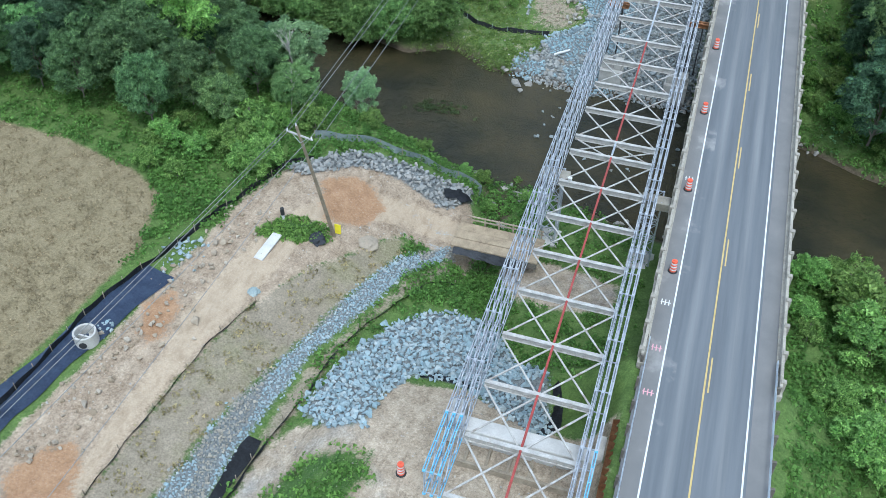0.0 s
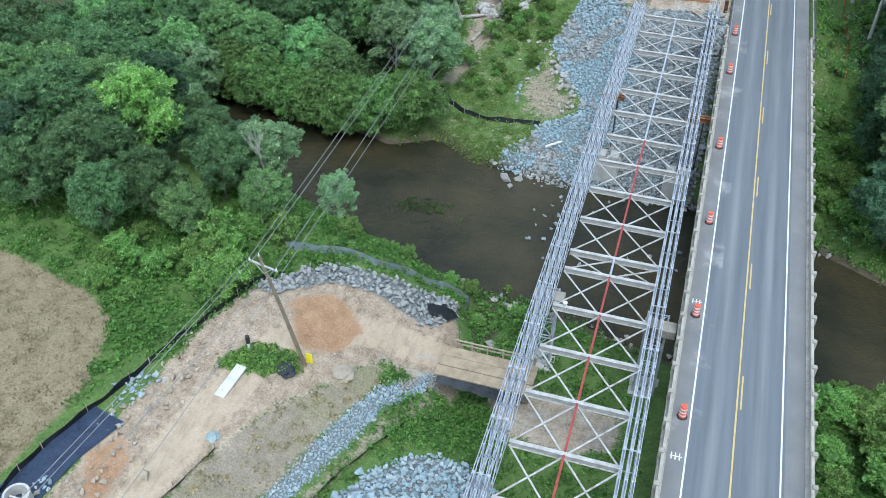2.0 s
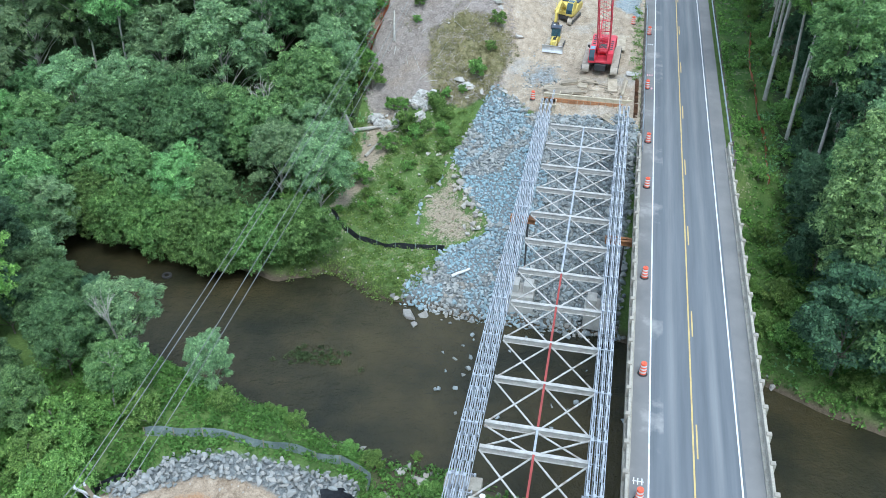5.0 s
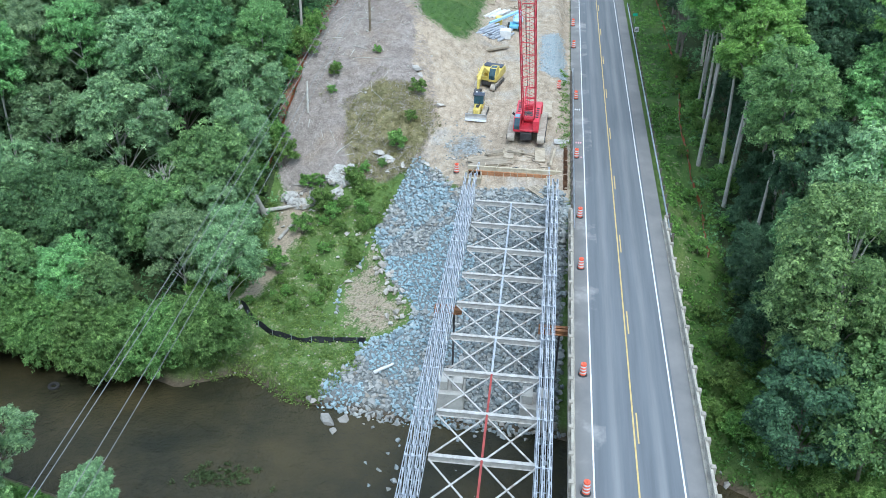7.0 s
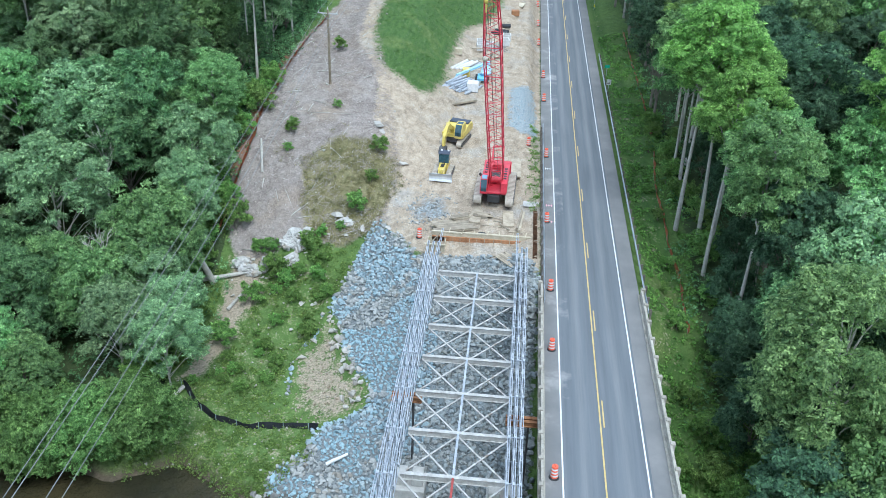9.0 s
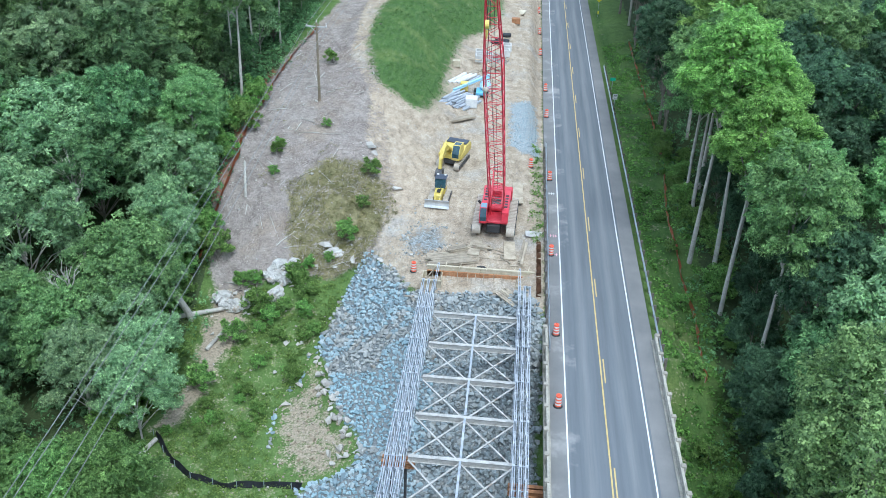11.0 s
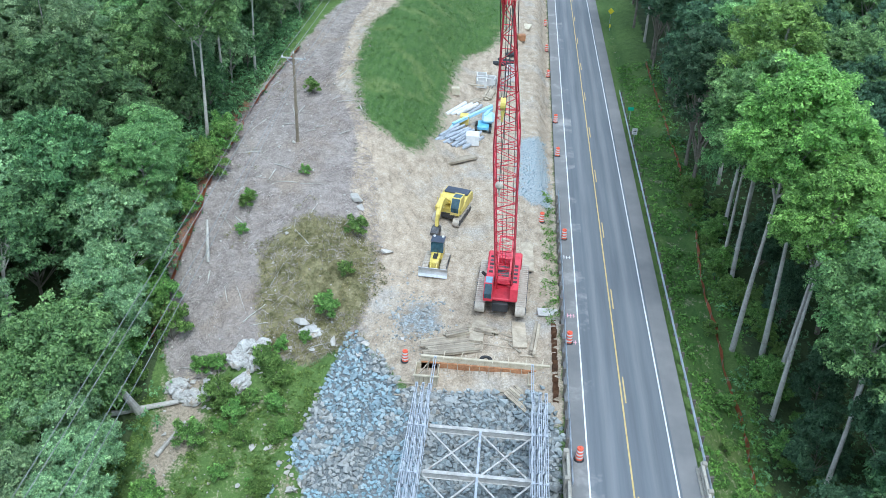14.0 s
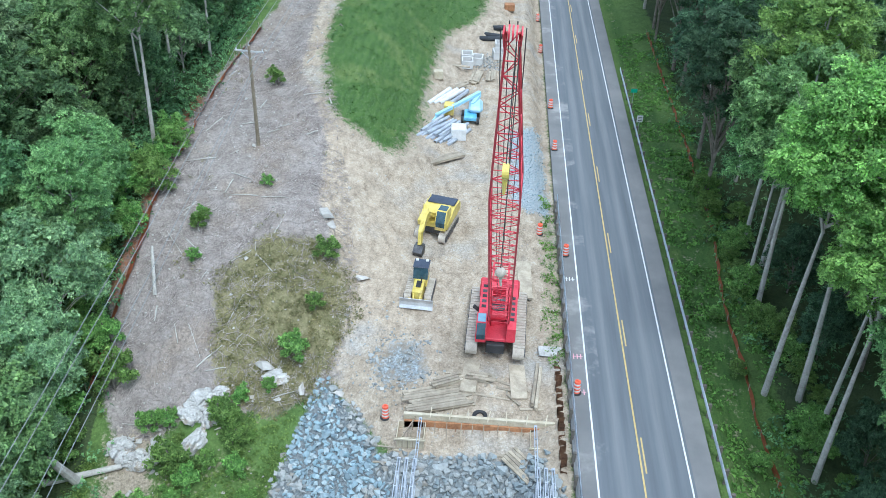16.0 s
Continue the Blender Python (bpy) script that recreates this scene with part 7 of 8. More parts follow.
# ---- machines ----
def track(parent, x, y0, y1, w, h, mat=None, step=0.32):
    """A crawler track: a rounded belt with cleats, on a side frame."""
    bm = bmesh.new()
    r = h / 2
    out = []
    for k in range(9):
        a = math.pi / 2 + math.pi * k / 8
        out.append((y0 + r + r * math.cos(a), r + r * math.sin(a)))
    for k in range(9):
        a = -math.pi / 2 + math.pi * k / 8
        out.append((y1 - r + r * math.cos(a), r + r * math.sin(a)))
    prism(bm, out, x - w / 2, x + w / 2)
    n = int((y1 - y0 - 2 * r) / step)
    for i in range(n + 1):
        y = y0 + r + i * step
        box(bm, (x - w / 2 - 0.02, y - step * 0.36, h - 0.005), (x + w / 2 + 0.02, y + step * 0.36, h + 0.045))
    ob = part("crawler_track", bm, mat or TRACK, parent, "dusty steel crawler track")
    bm = bmesh.new()
    s = 1 if x > 0 else -1
    box(bm, (x + s * w / 2, y0 + r, r * 0.5), (x + s * (w / 2 + 0.06), y1 - r, r * 1.5), bevel=0.02)
    for k in range(5):
        y = y0 + r + (y1 - y0 - 2 * r) * k / 4
        rod(bm, (x + s * w / 2, y, r), (x + s * (w / 2 + 0.08), y, r), r * 0.62, sides=12)
    fr = part("roller_frame", bm, DARK_STEEL, ob)
    return ob


def lattice_boom(parent, a, b, w0, w, w1, bays, mat):
    """A four-chord lattice boom from a to b: chords and laced faces."""
    a, b = Vector(a), Vector(b)
    d = (b - a).normalized()
    side = Vector((1, 0, 0))
    up = side.cross(d).normalized()
    length = (b - a).length

    def width(k):
        return w0 + (w - w0) * min(1, k / 0.16) if k < 0.5 else w1 + (w - w1) * min(1, (1 - k) / 0.34)

    pts = []
    for i in range(bays + 1):
        k = i / bays
        h = width(k) / 2
        c = a + d * length * k
        deep = h * (1.0 if 0.03 < k < 0.97 else 0.7)
        pts.append([c + side * sx * h + up * su * deep for sx, su in ((-1, -1), (1, -1), (1, 1), (-1, 1))])
    for j in range(4):
        bm = bmesh.new()
        limb(bm, [p[j] for p in pts], 0.06, 0.04, 8)
        part("boom_chord", bm, mat, parent)
    for i in range(bays):
        for j in range(4):
            k = (j + 1) % 4
            bm = bmesh.new()
            p, q = (pts[i][j], pts[i + 1][k]) if (i + j) % 2 else (pts[i][k], pts[i + 1][j])
            rod(bm, p, q, 0.022, sides=6)
            part("boom_lacing", bm, mat, parent)
            if i % 2 == 0:
                bm = bmesh.new()
                rod(bm, pts[i][j], pts[i][k], 0.026, sides=6)
                part("boom_strut", bm, mat, parent)
    return pts


CX, CY = -9.2, 86.35
cz = max(ground_z(CX + dx, CY + dy) for dx in (-1.7, 1.7) for dy in (-3, 0, 3)) + 0.05
crane = thing("crawler_crane", (CX, CY, cz), "red crawler crane with a raised lattice boom on timber mats", "crane", turn=-2)
track(crane, -1.66, -3.2, 4.2, 0.80, 1.0)
track(crane, 1.66, -3.4, 4.0, 0.80, 1.0)
bm = bmesh.new()
box(bm, (-1.28, -1.4, 0.45), (1.28, 1.4, 1.0), bevel=0.06)
rod(bm, (0, 0, 1.0), (0, 0, 1.25), 0.9, sides=24)
part("carbody", bm, DARK_STEEL, crane)
bm = bmesh.new()
box(bm, (-1.28, -1.7, 1.2), (1.28, 3.6, 1.45), bevel=0.04)
part("turntable_deck", bm, CRANE_RED, crane)
for s in (-1, 1):
    bm = bmesh.new()
    y0 = -1.9 if s > 0 else -0.6
    prism(bm, [(y0, 1.45), (y0, 2.55), (y0 + 0.5, 2.75), (3.2, 2.75), (3.6, 2.5), (3.6, 1.45)], s * 0.72, s * 1.34)
    house = part("engine_house", bm, CRANE_RED, crane)
    for i in range(5):
        bm = bmesh.new()
        yy = y0 + 0.7 + i * 0.62
        box(bm, (s * 1.03 - 0.16, yy, 2.752), (s * 1.03 + 0.16, yy + 0.34, 2.775), bevel=0.008)
        part("vent_grille", bm, DARK_STEEL if i % 2 else BLACK, house, "dark vent panel")
bm = bmesh.new()
prism(bm, [(-2.0, 1.3), (-2.05, 2.0), (-1.75, 2.85), (-0.65, 2.85), (-0.62, 1.3)], -1.42, -0.70)
cab = part("operator_cab", bm, CRANE_RED, crane, "red cab with blue-grey windows")
bm = bmesh.new()
prism(bm, [(-2.02, 1.55), (-2.08, 2.0), (-1.78, 2.80), (-1.72, 2.80), (-2.0, 2.0), (-1.96, 1.55)], -1.36, -0.76)
part("windscreen", bm, GLASS, cab, "dark glass windscreen")
bm = bmesh.new()
box(bm, (-1.34, -1.68, 2.852), (-0.78, -0.75, 2.885), bevel=0.01)
part("roof_window", bm, worn("blue_grey_glass", (0.16, 0.30, 0.40), (0.26, 0.42, 0.52), 1.0, 0.2, relief=0.0), cab, "blue-grey roof window")
bm = bmesh.new()
box(bm, (-1.45, 3.2, 1.3), (1.45, 4.3, 2.5), bevel=0.12)
part("counterweight", bm, CRANE_RED, crane)
bm = bmesh.new()
box(bm, (-0.65, -3.1, 0.35), (0.65, -2.0, 1.15), bevel=0.06)
part("front_tank", bm, BLACK, crane, "black box between the tracks")
bm = bmesh.new()
for x in (-0.55, 0.55):
    bar(bm, (x, 0.2, 1.4), (x, 3.1, 4.6), 0.14, 0.16)
    bar(bm, (x, 3.4, 1.4), (x, 3.1, 4.6), 0.12, 0.14)
for k in (0.35, 0.7, 1.0):
    bar(bm, (-0.55, 0.2 + 2.9 * k, 1.4 + 3.2 * k), (0.55, 0.2 + 2.9 * k, 1.4 + 3.2 * k), 0.1, 0.1)
part("gantry", bm, CRANE_RED, crane)
for i, y in enumerate((0.5, 1.3, 2.2)):
    bm = bmesh.new()
    rod(bm, (-0.6, y, 1.85), (0.6, y, 1.85), 0.34, sides=16)
    for x in (-0.62, 0.62):
        rod(bm, (x - 0.03, y, 1.85), (x + 0.03, y, 1.85), 0.46, sides=16)
    part("winch_drum", bm, DARK_STEEL if i else CRANE_RED, crane)
bm = bmesh.new()
rod(bm, (-1.3, 0.8, 1.9), (-1.75, 0.8, 2.3), 0.14, sides=10)
part("exhaust", bm, BLACK, crane)
for piece in crane.children:
    if piece.name.split(".")[0] in ("turntable_deck", "engine_house", "operator_cab", "counterweight", "gantry", "winch_drum", "exhaust"):
        piece.location.y -= 1.1
inv = crane.matrix_basis.inverted()
foot, tip = inv @ Vector((-9.05, 85.4, cz + 1.7)), inv @ Vector((-10.4, 62.2, 30.85))
boom_pts = lattice_boom(crane, foot, tip, 1.25, 1.42, 0.42, 36, CRANE_RED)
bm = bmesh.new()
dboom = (tip - foot).normalized()
for x in (-0.24, 0.24):
    bar(bm, tip + Vector((x, 0, 0)) - dboom * 0.8, tip + Vector((x * 1.25, 0, 0)) + dboom * 0.35, 0.05, 0.34)
part("boom_head", bm, CRANE_RED, crane)
for x in (-0.13, 0.0, 0.13):
    bm = bmesh.new()
    q = tip + dboom * 0.2
    rod(bm, q + Vector((x - 0.03, 0, 0)), q + Vector((x + 0.03, 0, 0)), 0.26, sides=18)
    part("sheave", bm, CRANE_RED, crane)
top_g = Vector((0, 2.0, 4.6))
for x in (-0.42, 0.42):
    bm = bmesh.new()
    rod(bm, top_g + Vector((x, 0, 0)), tip + Vector((x, 0, 0.3)), 0.022, sides=5)
    part("pendant_rope", bm, DARK_STEEL, crane)
for x in (-0.15, 0.12):
    bm = bmesh.new()
    rod(bm, (x, 0.6, 2.0), tip + Vector((x, 0, 0.5)), 0.02, sides=5)
    part("hoist_rope", bm, DARK_STEEL, crane)
for x, z1, rad, mat, lab, big in ((0.0, 26.4, 0.30, YELLOW, "yellow hook block on the hoist rope", 1), (0.12, 22.2, 0.20, TRACK, "grey steel ball weight on the auxiliary rope", 0)):
    h0 = inv @ Vector((-10.3 + x, 61.3, z1))
    bm = bmesh.new()
    rod(bm, (h0.x, h0.y, h0.z), (h0.x, h0.y, tip.z), 0.02, sides=5)
    part("hoist_rope", bm, DARK_STEEL, crane)
    bm = bmesh.new()
    if big:
        rod(bm, h0 + Vector((-0.12, 0, 0)), h0 + Vector((0.12, 0, 0)), 0.28, sides=16)
        rod(bm, h0 + Vector((0, 0, -0.35)), h0 + Vector((0, 0, -0.9)), 0.10, 0.05, sides=8)
    else:
        bmesh.ops.create_uvsphere(bm, u_segments=14, v_segments=10, radius=rad, matrix=Matrix.Translation(h0))
        rod(bm, h0 + Vector((0, 0, -rad)), h0 + Vector((0.06, 0, -rad - 0.4)), 0.06, 0.04, sides=8)
    part("hook_block", bm, mat, crane, lab)

# excavator
ex = thing("excavator", (-14.5, 98.7, ground_z(-14.5, 98.7)), "yellow tracked excavator with its arm folded down", "excavator", turn=-14)
ex.scale = (0.94, 0.94, 0.94)
for x in (-1.1, 1.1):
    track(ex, x, -2.1, 2.2, 0.62, 0.85)
bm = bmesh.new()
box(bm, (-0.8, -1.0, 0.35), (0.8, 1.0, 0.95), bevel=0.05)
rod(bm, (0, 0, 0.9), (0, 0, 1.12), 0.7, sides=20)
part("undercarriage", bm, DARK_STEEL, ex)
bm = bmesh.new()
prism(bm, [(-1.2, 1.1), (-1.3, 1.6), (-0.4, 1.75), (0.6, 2.15), (2.4, 2.15), (2.75, 1.7), (2.7, 1.1)], -1.38, 1.38)
part("upper_body", bm, YELLOW, ex)
bm = bmesh.new()
box(bm, (-1.25, 1.1, 2.152), (1.25, 2.35, 2.32), bevel=0.06)
part("engine_hood", bm, worn("dark_blue_hood", (0.022, 0.03, 0.055), (0.05, 0.065, 0.10), 1.5, 0.5, relief=0.1), ex, "dark engine hood")
bm = bmesh.new()
prism(bm, [(-1.7, 1.2), (-1.75, 2.0), (-1.3, 2.95), (-0.1, 2.95), (-0.05, 1.2)], 0.35, 1.32)
excab = part("operator_cab", bm, YELLOW, ex, "yellow cab with dark glass")
bm = bmesh.new()
prism(bm, [(-1.72, 1.5), (-1.79, 2.0), (-1.33, 2.90), (-1.27, 2.90), (-1.7, 2.0), (-1.66, 1.5)], 0.43, 1.24)
part("windscreen", bm, GLASS, excab, "dark glass windscreen")
bm = bmesh.new()
box(bm, (0.45, -1.18, 2.952), (1.22, -0.35, 2.975), bevel=0.008)
part("roof_hatch", bm, GLASS, excab, "dark roof hatch")
bm = bmesh.new()
prism(bm, [(0.3, 1.4), (-0.2, 1.95), (-2.2, 3.25), (-2.9, 3.15), (-3.9, 2.2), (-3.75, 1.95), (-2.7, 2.6), (-1.8, 2.45), (-0.1, 1.3)], -0.42, -0.02)
part("boom", bm, YELLOW, ex)
bm = bmesh.new()
prism(bm, [(-3.55, 2.65), (-4.05, 2.2), (-4.2, 1.0), (-3.95, 0.7), (-3.7, 1.0), (-3.6, 1.9)], -0.36, -0.08)
part("dipper_arm", bm, YELLOW, ex)
bm = bmesh.new()
prism(bm, [(-3.7, 0.9), (-4.3, 0.95), (-4.75, 0.5), (-4.6, 0.1), (-4.1, 0.05), (-3.7, 0.35)], -0.62, 0.18)
bk = part("bucket", bm, DARK_STEEL, ex)
for i in range(5):
    bm = bmesh.new()
    box(bm, (-0.6 + i * 0.18, -3.75, 0.02), (-0.52 + i * 0.18, -3.5, 0.1))
    part("bucket_tooth", bm, TRACK, bk)
for a, b in (((-0.55, -0.3, 1.6), (-0.55, -1.9, 2.75)), ((0.08, -0.3, 1.6), (0.08, -1.9, 2.75)), ((-0.22, -2.0, 3.35), (-0.22, -3.5, 2.75))):
    bm = bmesh.new()
    rod(bm, a, Vector(a).lerp(Vector(b), 0.6), 0.09, sides=10)
    rod(bm, Vector(a).lerp(Vector(b), 0.55), b, 0.05, sides=8)
    part("hydraulic_ram", bm, YELLOW, ex)
for i in range(4):
    bm = bmesh.new()
    bar(bm, (-1.3, -0.9 + i * 1.0, 1.75 + 0.12 * i), (-1.3, -0.9 + i * 1.0, 2.5), 0.04, 0.04)
    part("handrail", bm, YELLOW, ex)

# bulldozer
bd = thing("bulldozer", (-15.15, 90.2, ground_z(-15.15, 90.2)), "yellow bulldozer with a black cab and lowered steel blade", "bulldozer", turn=-4)
bd.scale = (0.84, 0.84, 0.84)
for x in (-0.92, 0.92):
    track(bd, x, -1.6, 1.75, 0.62, 0.85)
bm = bmesh.new()
prism(bm, [(-1.75, 0.5), (-1.75, 1.35), (-1.6, 1.55), (0.1, 1.6), (0.1, 0.5)], -0.45, 0.45)
hood = part("hood", bm, YELLOW, bd)
bm = bmesh.new()
box(bm, (-0.22, -1.3, 1.60), (0.22, -0.3, 1.66), bevel=0.02)
part("hood_panel", bm, BLACK, hood, "black hood panel")
bm = bmesh.new()
rod(bm, (0.2, -0.5, 1.6), (0.2, -0.5, 2.2), 0.06, sides=10)
part("exhaust", bm, BLACK, hood)
bm = bmesh.new()
box(bm, (-0.62, 0.1, 0.7), (0.62, 1.7, 1.6), bevel=0.05)
part("rear_body", bm, YELLOW, bd)
bm = bmesh.new()
prism(bm, [(0.0, 1.6), (0.15, 2.75), (1.35, 2.75), (1.45, 1.6)], -0.66, 0.66)
bcab = part("operator_cab", bm, GLASS, bd, "black glazed cab")
bm = bmesh.new()
box(bm, (-0.72, 0.05, 2.752), (0.72, 1.45, 2.86), bevel=0.05)
part("cab_roof", bm, worn("dark_blue_roof", (0.02, 0.028, 0.05), (0.045, 0.06, 0.095), 1.5, 0.5, relief=0.1), bcab, "dark blue roof")
for x in (-0.45, 0.45):
    bm = bmesh.new()
    rod(bm, (x, 1.15, 2.86), (x, 1.15, 2.98), 0.14, sides=12)
    part("roof_light", bm, WHITE, bcab, "white roof lamp")
bm = bmesh.new()
prof = [(-2.45, 0.02), (-2.30, 0.3), (-2.25, 0.6), (-2.33, 0.95), (-2.45, 1.08), (-2.38, 1.1), (-2.22, 0.95), (-2.14, 0.6), (-2.2, 0.3), (-2.3, 0.0)]
prism(bm, prof, -1.5, 1.5)
bl = part("blade", bm, worn("polished_blade_steel", (0.42, 0.43, 0.44), (0.62, 0.63, 0.64), 1.2, 0.45, 0.5, relief=0.1), bd, "bright worn steel blade")
for x in (-0.75, 0.75):
    bm = bmesh.new()
    bar(bm, (x, -2.2, 0.45), (x, 0.2, 0.5), 0.14, 0.2)
    part("push_arm", bm, YELLOW, bd)
for x in (-0.3, 0.3):
    bm = bmesh.new()
    rod(bm, (x, -1.6, 1.3), (x, -2.2, 0.8), 0.07, sides=8)
    part("lift_ram", bm, YELLOW, bd)

# blue boom lift
SKY_ARM = worn("sky_blue_arm", (0.30, 0.56, 0.74), (0.45, 0.68, 0.82), 1.2, 0.5, relief=0.1)
bl_x, bl_y = -12.5, 118.9
lift = thing("boom_lift", (bl_x, bl_y, ground_z(bl_x, bl_y)), "blue self-propelled boom lift with its arm folded", "boom lift", turn=0)
lift.scale = (0.8, 0.8, 0.8)
bm = bmesh.new()
box(bm, (-0.8, -1.3, 0.45), (0.8, 1.3, 0.95), bevel=0.08)
part("chassis", bm, BLUE_STEEL, lift)
for x in (-1.0, 1.0):
    for y in (-1.0, 1.0):
        bm = bmesh.new()
        rod(bm, (x - 0.17, y, 0.45), (x + 0.17, y, 0.45), 0.45, sides=18)
        w = part("wheel", bm, BLACK, lift)
        bm = bmesh.new()
        rod(bm, (x - 0.18, y, 0.45), (x + 0.18, y, 0.45), 0.2, sides=12)
        part("rim", bm, BLUE_STEEL, w, "blue rim")
bm = bmesh.new()
box(bm, (-0.3, -0.2, 0.98), (1.5, 2.9, 1.85), bevel=0.35)
part("turret_cover", bm, worn("pale_blue_cover", (0.30, 0.50, 0.66), (0.46, 0.63, 0.76), 1.2, 0.5, relief=0.1), lift, "pale blue engine cover")
for a, b, w in (((1.0, 3.2, 2.5), (-4.2, -3.0, 1.75), 0.40), ((1.0, 3.2, 2.1), (0.1, 0.9, 1.75), 0.42)):
    bm = bmesh.new()
    bar(bm, a, b, w, w)
    part("boom_arm", bm, SKY_ARM, lift, "sky blue telescopic arm")
bm = bmesh.new()
bar(bm, (-4.1, -2.9, 1.7), (-4.9, -3.9, 0.9), 0.2, 0.24)
part("jib", bm, SKY_ARM, lift)
bm = bmesh.new()
for z in (0.35, 0.9, 1.45):
    for a, b in (((-6.0, -5.0), (-4.0, -5.0)), ((-4.0, -5.0), (-4.0, -3.9)), ((-4.0, -3.9), (-6.0, -3.9)), ((-6.0, -3.9), (-6.0, -5.0))):
        rod(bm, (*a, z), (*b, z), 0.03, sides=6)
for x in (-6.0, -5.0, -4.0):
    for y in (-5.0, -3.9):
        rod(bm, (x, y, 0.35), (x, y, 1.45), 0.03, sides=6)
box(bm, (-6.0, -5.0, 0.3), (-4.0, -3.9, 0.36))
part("work_platform", bm, GALV, lift, "pale railed work platform")

# ---- materials laid out beside the mound ----
def pipe(x, y, length, r, turn, mat, label, lift_=0.0, group="laid-out pipes"):
    bm = bmesh.new()
    n = 16
    rings = [[bm.verts.new((px_, rad * math.cos(2 * math.pi * k / n), rad * math.sin(2 * math.pi * k / n))) for k in range(n)] for px_, rad in ((-length / 2, r), (length / 2, r), (length / 2, r * 0.84), (-length / 2, r * 0.84))]
    for i in range(4):
        for k in range(n):
            bm.faces.new((rings[i][k], rings[i][(k + 1) % n], rings[(i + 1) % 4][(k + 1) % n], rings[(i + 1) % 4][k]))
    o = part("pipe", bm, mat)
    o.matrix_basis = pose(x, y, ground_z(x, y) + r + lift_, 0, 0, turn)
    return tagged(o, label, "pipe", group)


random.seed(77)
for i in range(4):
    pipe(-15.9 + i * 0.62, 121.4 + i * 0.5, 4.6, 0.24, 62 + random.uniform(-4, 4), WHITE if i != 3 else GALV, "pale plastic drain pipe on the ground")
for i in range(8):
    pipe(-16.4 + i * 0.42, 114.0 + random.uniform(-0.4, 0.4) + i * 0.1, 4.4, 0.19, 62 + random.uniform(-3, 3), GALV, "galvanised steel tube in a row")
for i in range(7):
    pipe(-16.1 + i * 0.42, 114.8 + random.uniform(-0.4, 0.4), 4.0, 0.17, 60 + random.uniform(-6, 6), GALV, "galvanised steel tube lying on others", 0.36)


def crate(x, y, sx, sy, sz, turn, mat, name, label, category, group=""):
    bm = bmesh.new()
    box(bm, (-sx / 2, -sy / 2, 0.03), (sx / 2, sy / 2, sz), bevel=0.05)
    t = thing(name, (x, y, ground_z(x, y)), label, category, group, turn=turn)
    part("body", bm, mat, t)
    bm = bmesh.new()
    for k in (-0.35, 0.35):
        box(bm, (-sx / 2, k * sy - 0.05, -0.06), (sx / 2, k * sy + 0.05, 0.03))
    part("skid", bm, TIMBER, t)
    return t


crate(-13.5, 114.7, 1.5, 1.5, 1.25, 3, WHITE, "storage_box", "white square storage box on the earth", "box")
crate(-14.7, 118.7, 1.0, 1.1, 1.1, 0, YELLOW, "generator", "small yellow generator between the pipes", "generator")
crate(-16.3, 125.5, 1.0, 0.8, 0.9, 10, FORM_PLY, "plywood_box", "pale plywood box by the grass", "box")


def hollow_block(x, y, sx, sy, sz, turn):
    t = thing("concrete_block", (x, y, ground_z(x, y)), "pale hollow precast concrete block", "concrete block", "precast concrete blocks", turn=turn)
    for lo, hi in (((-sx, -sy, 0), (-sx + 0.15, sy, sz)), ((sx - 0.15, -sy, 0), (sx, sy, sz)), ((-sx + 0.15, -sy, 0), (sx - 0.15, -sy + 0.15, sz)), ((-sx + 0.15, sy - 0.15, 0), (sx - 0.15, sy, sz))):
        bm = bmesh.new()
        box(bm, lo, hi, bevel=0.015)
        part("wall", bm, WHITE_CONCRETE, t)


for x, y, a in ((-13.4, 131.7, 4), (-12.3, 133.3, -6), (-13.5, 133.7, 2), (-9.9, 135.7, 8), (-9.7, 138.3, 3)):
    hollow_block(x, y, 0.65, 0.75, 0.95, a)
plank_stack(-12.2, 128.7, 3.0, 82, 4, 2, "stack of brown timbers beside the concrete blocks", 0.26)
plank_stack(-10.6, 129.1, 2.6, 88, 4, 2, "stack of dark weathered timbers")
plank_stack(-14.9, 109.7, 4.4, 36, 4, 2, "long grey timbers laid beside the track")
plank_stack(-14.3, 125.5, 3.0, 50, 4, 1, "scattered boards beside the pipes")
plank(-14.6, 130.3, 3.2, -6, 0.4, 0.1)
for x, y, a, l in ((-11.0, 140.7, 5, 2.6), (-10.6, 141.7, -12, 2.2), (-10.0, 143.9, 15, 1.4)):
    pipe(x, y, l, 0.3, a, BLACK_CLOTH, "black roll of geotextile on the earth", group="geotextile rolls")
crate(-8.7, 151.1, 1.3, 1.0, 0.9, 5, RUST, "steel_skip", "small rusty steel skip beside the road", "skip")
plank(-8.0, 157.8, 2.6, 80, 1.4, 0.15, 0.05, FORM_PLY, "plywood_sheets", "stack of pale plywood sheets", "sheets")
bm = bmesh.new()
box(bm, (-0.85, -0.5, 0), (0.85, 0.5, 0.03), bevel=0.006)
for i in range(5):
    box(bm, (-0.8 + i * 0.36, -0.48, 0.03), (-0.72 + i * 0.36, 0.48, 0.045))
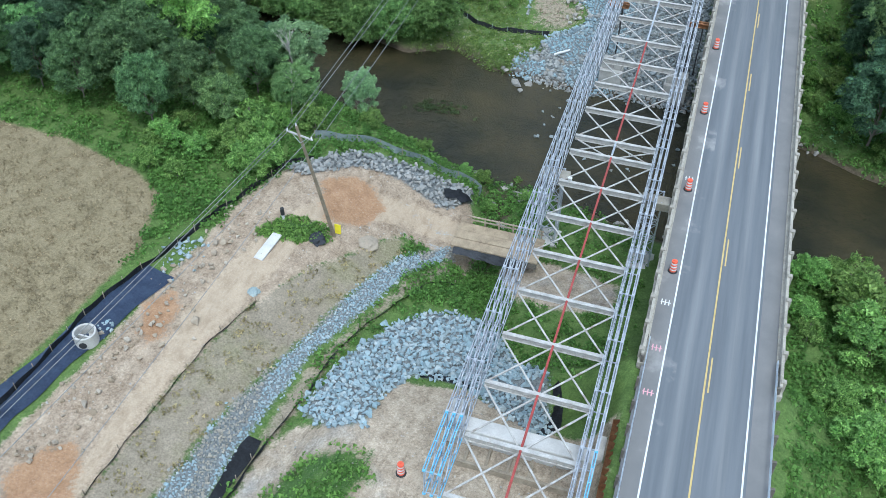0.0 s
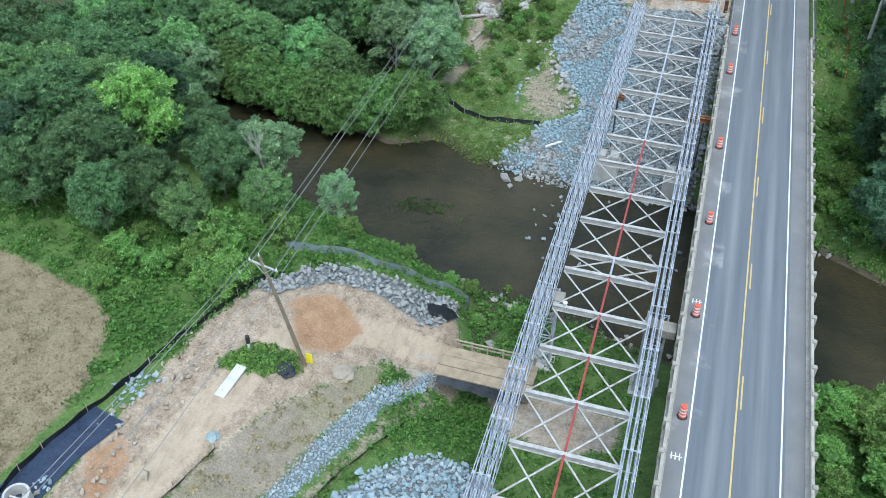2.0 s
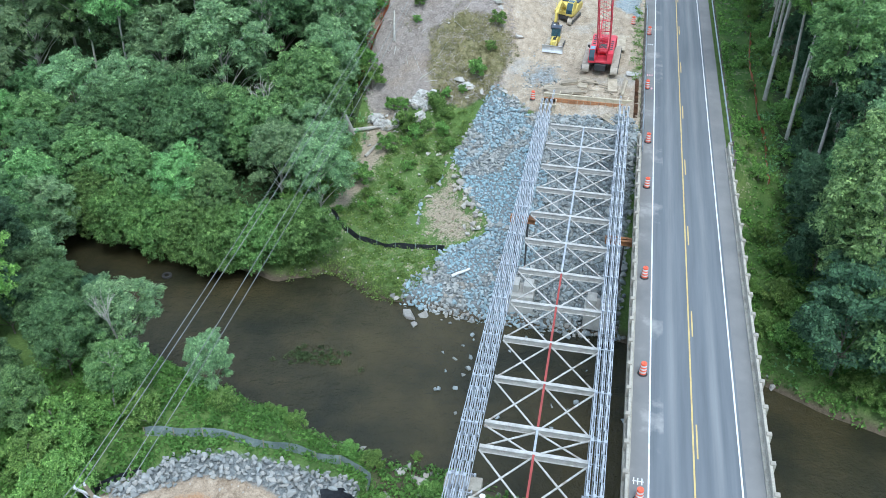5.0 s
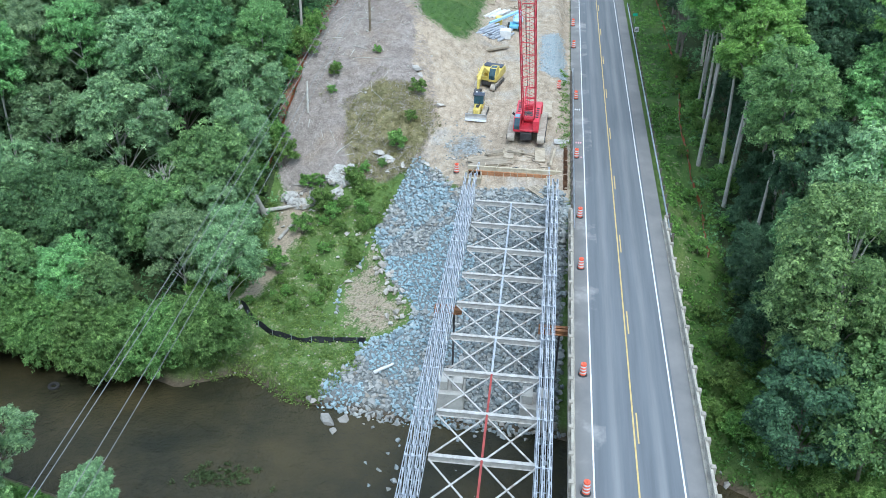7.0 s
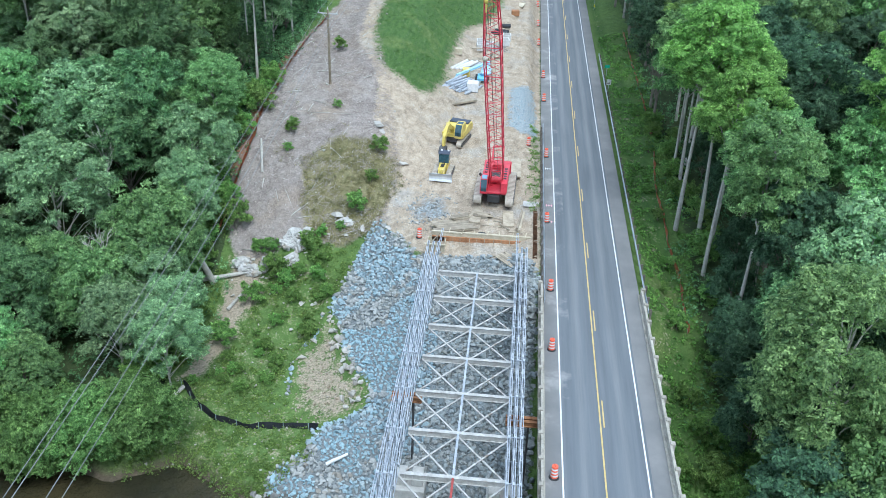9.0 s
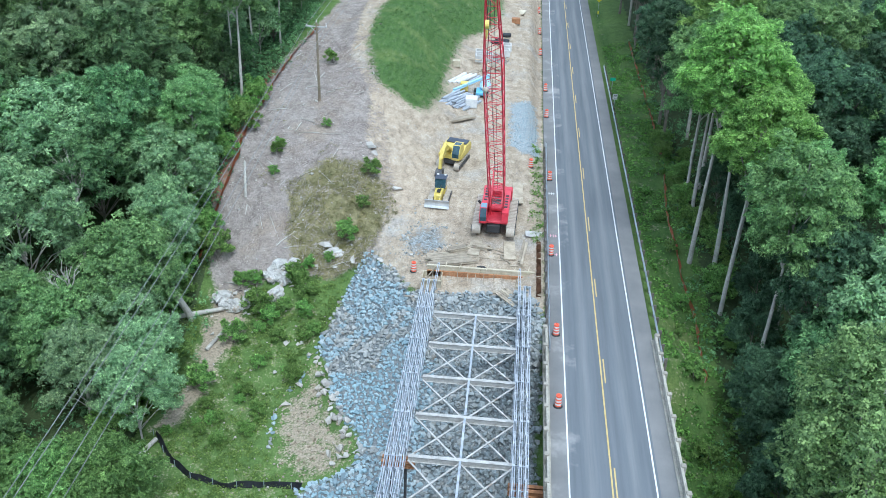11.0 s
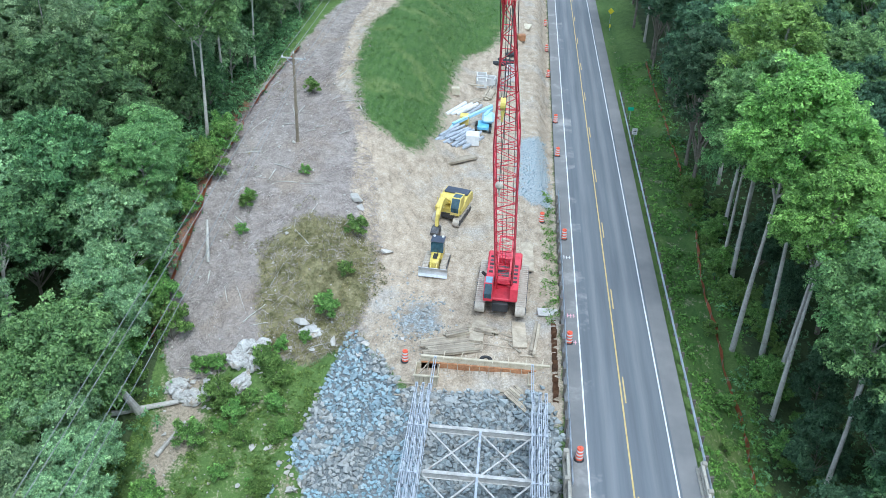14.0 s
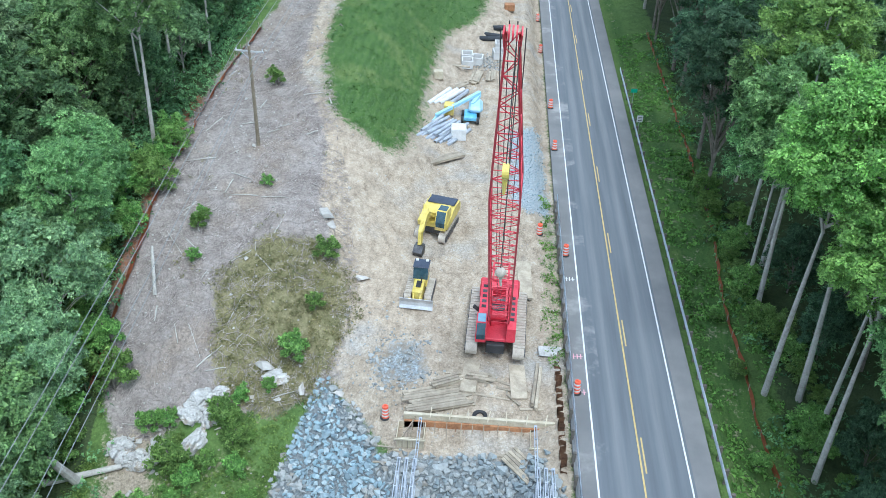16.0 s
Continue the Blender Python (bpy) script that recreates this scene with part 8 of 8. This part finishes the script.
tin = tagged(part("roof_sheet", bm, TRANSOM), "pale corrugated sheet lying beside the guardrail", "sheet")
tin.matrix_basis = pose(-5.3, 84.6, ground_z(-5.3, 84.6) + 0.12, 6, 4, 4)
bm = bmesh.new()
ring(bm, 0.26, 0.5, 0, 0.2, 18)
tyre = tagged(part("tyre", bm, BLACK), "old black tyre behind the formwork", "tyre")
tyre.location = on(-10.1, 78.2)
creek_tyre = tagged(new("tyre", tyre.data), "old pale-rimmed tyre lying in the creek shallows", "tyre")
creek_tyre.location = (-48.8, 48.4, WATER - 0.06)


# ---- road signs ----
def sign(x, y, w, h, top, mat, label, bars=0, turn=0.0):
    t = thing("road_sign", (x, y, ground_z(x, y)), label, "sign", "road signs", turn=turn)
    z = ground_z(x, y)
    bm = bmesh.new()
    box(bm, (-0.03, -0.03, -0.3), (0.03, 0.03, top), bevel=0.005)
    part("post", bm, GALV, t)
    bm = bmesh.new()
    box(bm, (-w / 2, -0.055, top - h), (w / 2, -0.032, top), bevel=0.006)
    part("plate", bm, mat, t)
    for i in range(bars):
        bm = bmesh.new()
        zz = top - h * (i + 1) / (bars + 1)
        box(bm, (-w * 0.33, -0.062, zz - 0.035), (w * 0.33, -0.056, zz + 0.035))
        part("text_bar", bm, BLACK, t)
    return t


sign(5.1, 121.6, 0.62, 0.76, 2.1, WHITE, "white rectangular road sign on a steel post", 3, 6)
sign(5.4, 129.5, 0.75, 0.45, 1.7, SIGN_GREEN, "small green road sign on a steel post", 0, 6)
sg2 = sign(5.9, 172, 0.75, 0.75, 2.4, SIGN_YELLOW, "yellow diamond warning sign on a steel post")
for piece in sg2.children:
    if piece.name.startswith("plate"):
        piece.matrix_basis = Matrix.Translation((0, 0, 2.05)) @ Matrix.Rotation(math.pi / 4, 4, "Y") @ Matrix.Translation((0, 0, -2.025))
sign(5.6, 168, 0.2, 0.5, 1.0, SIGN_YELLOW, "yellow roadside marker plate")
sign(7.6, -6.5, 1.5, 0.7, 1.8, SIGN_GREEN, "green roadside sign beyond the guardrail")
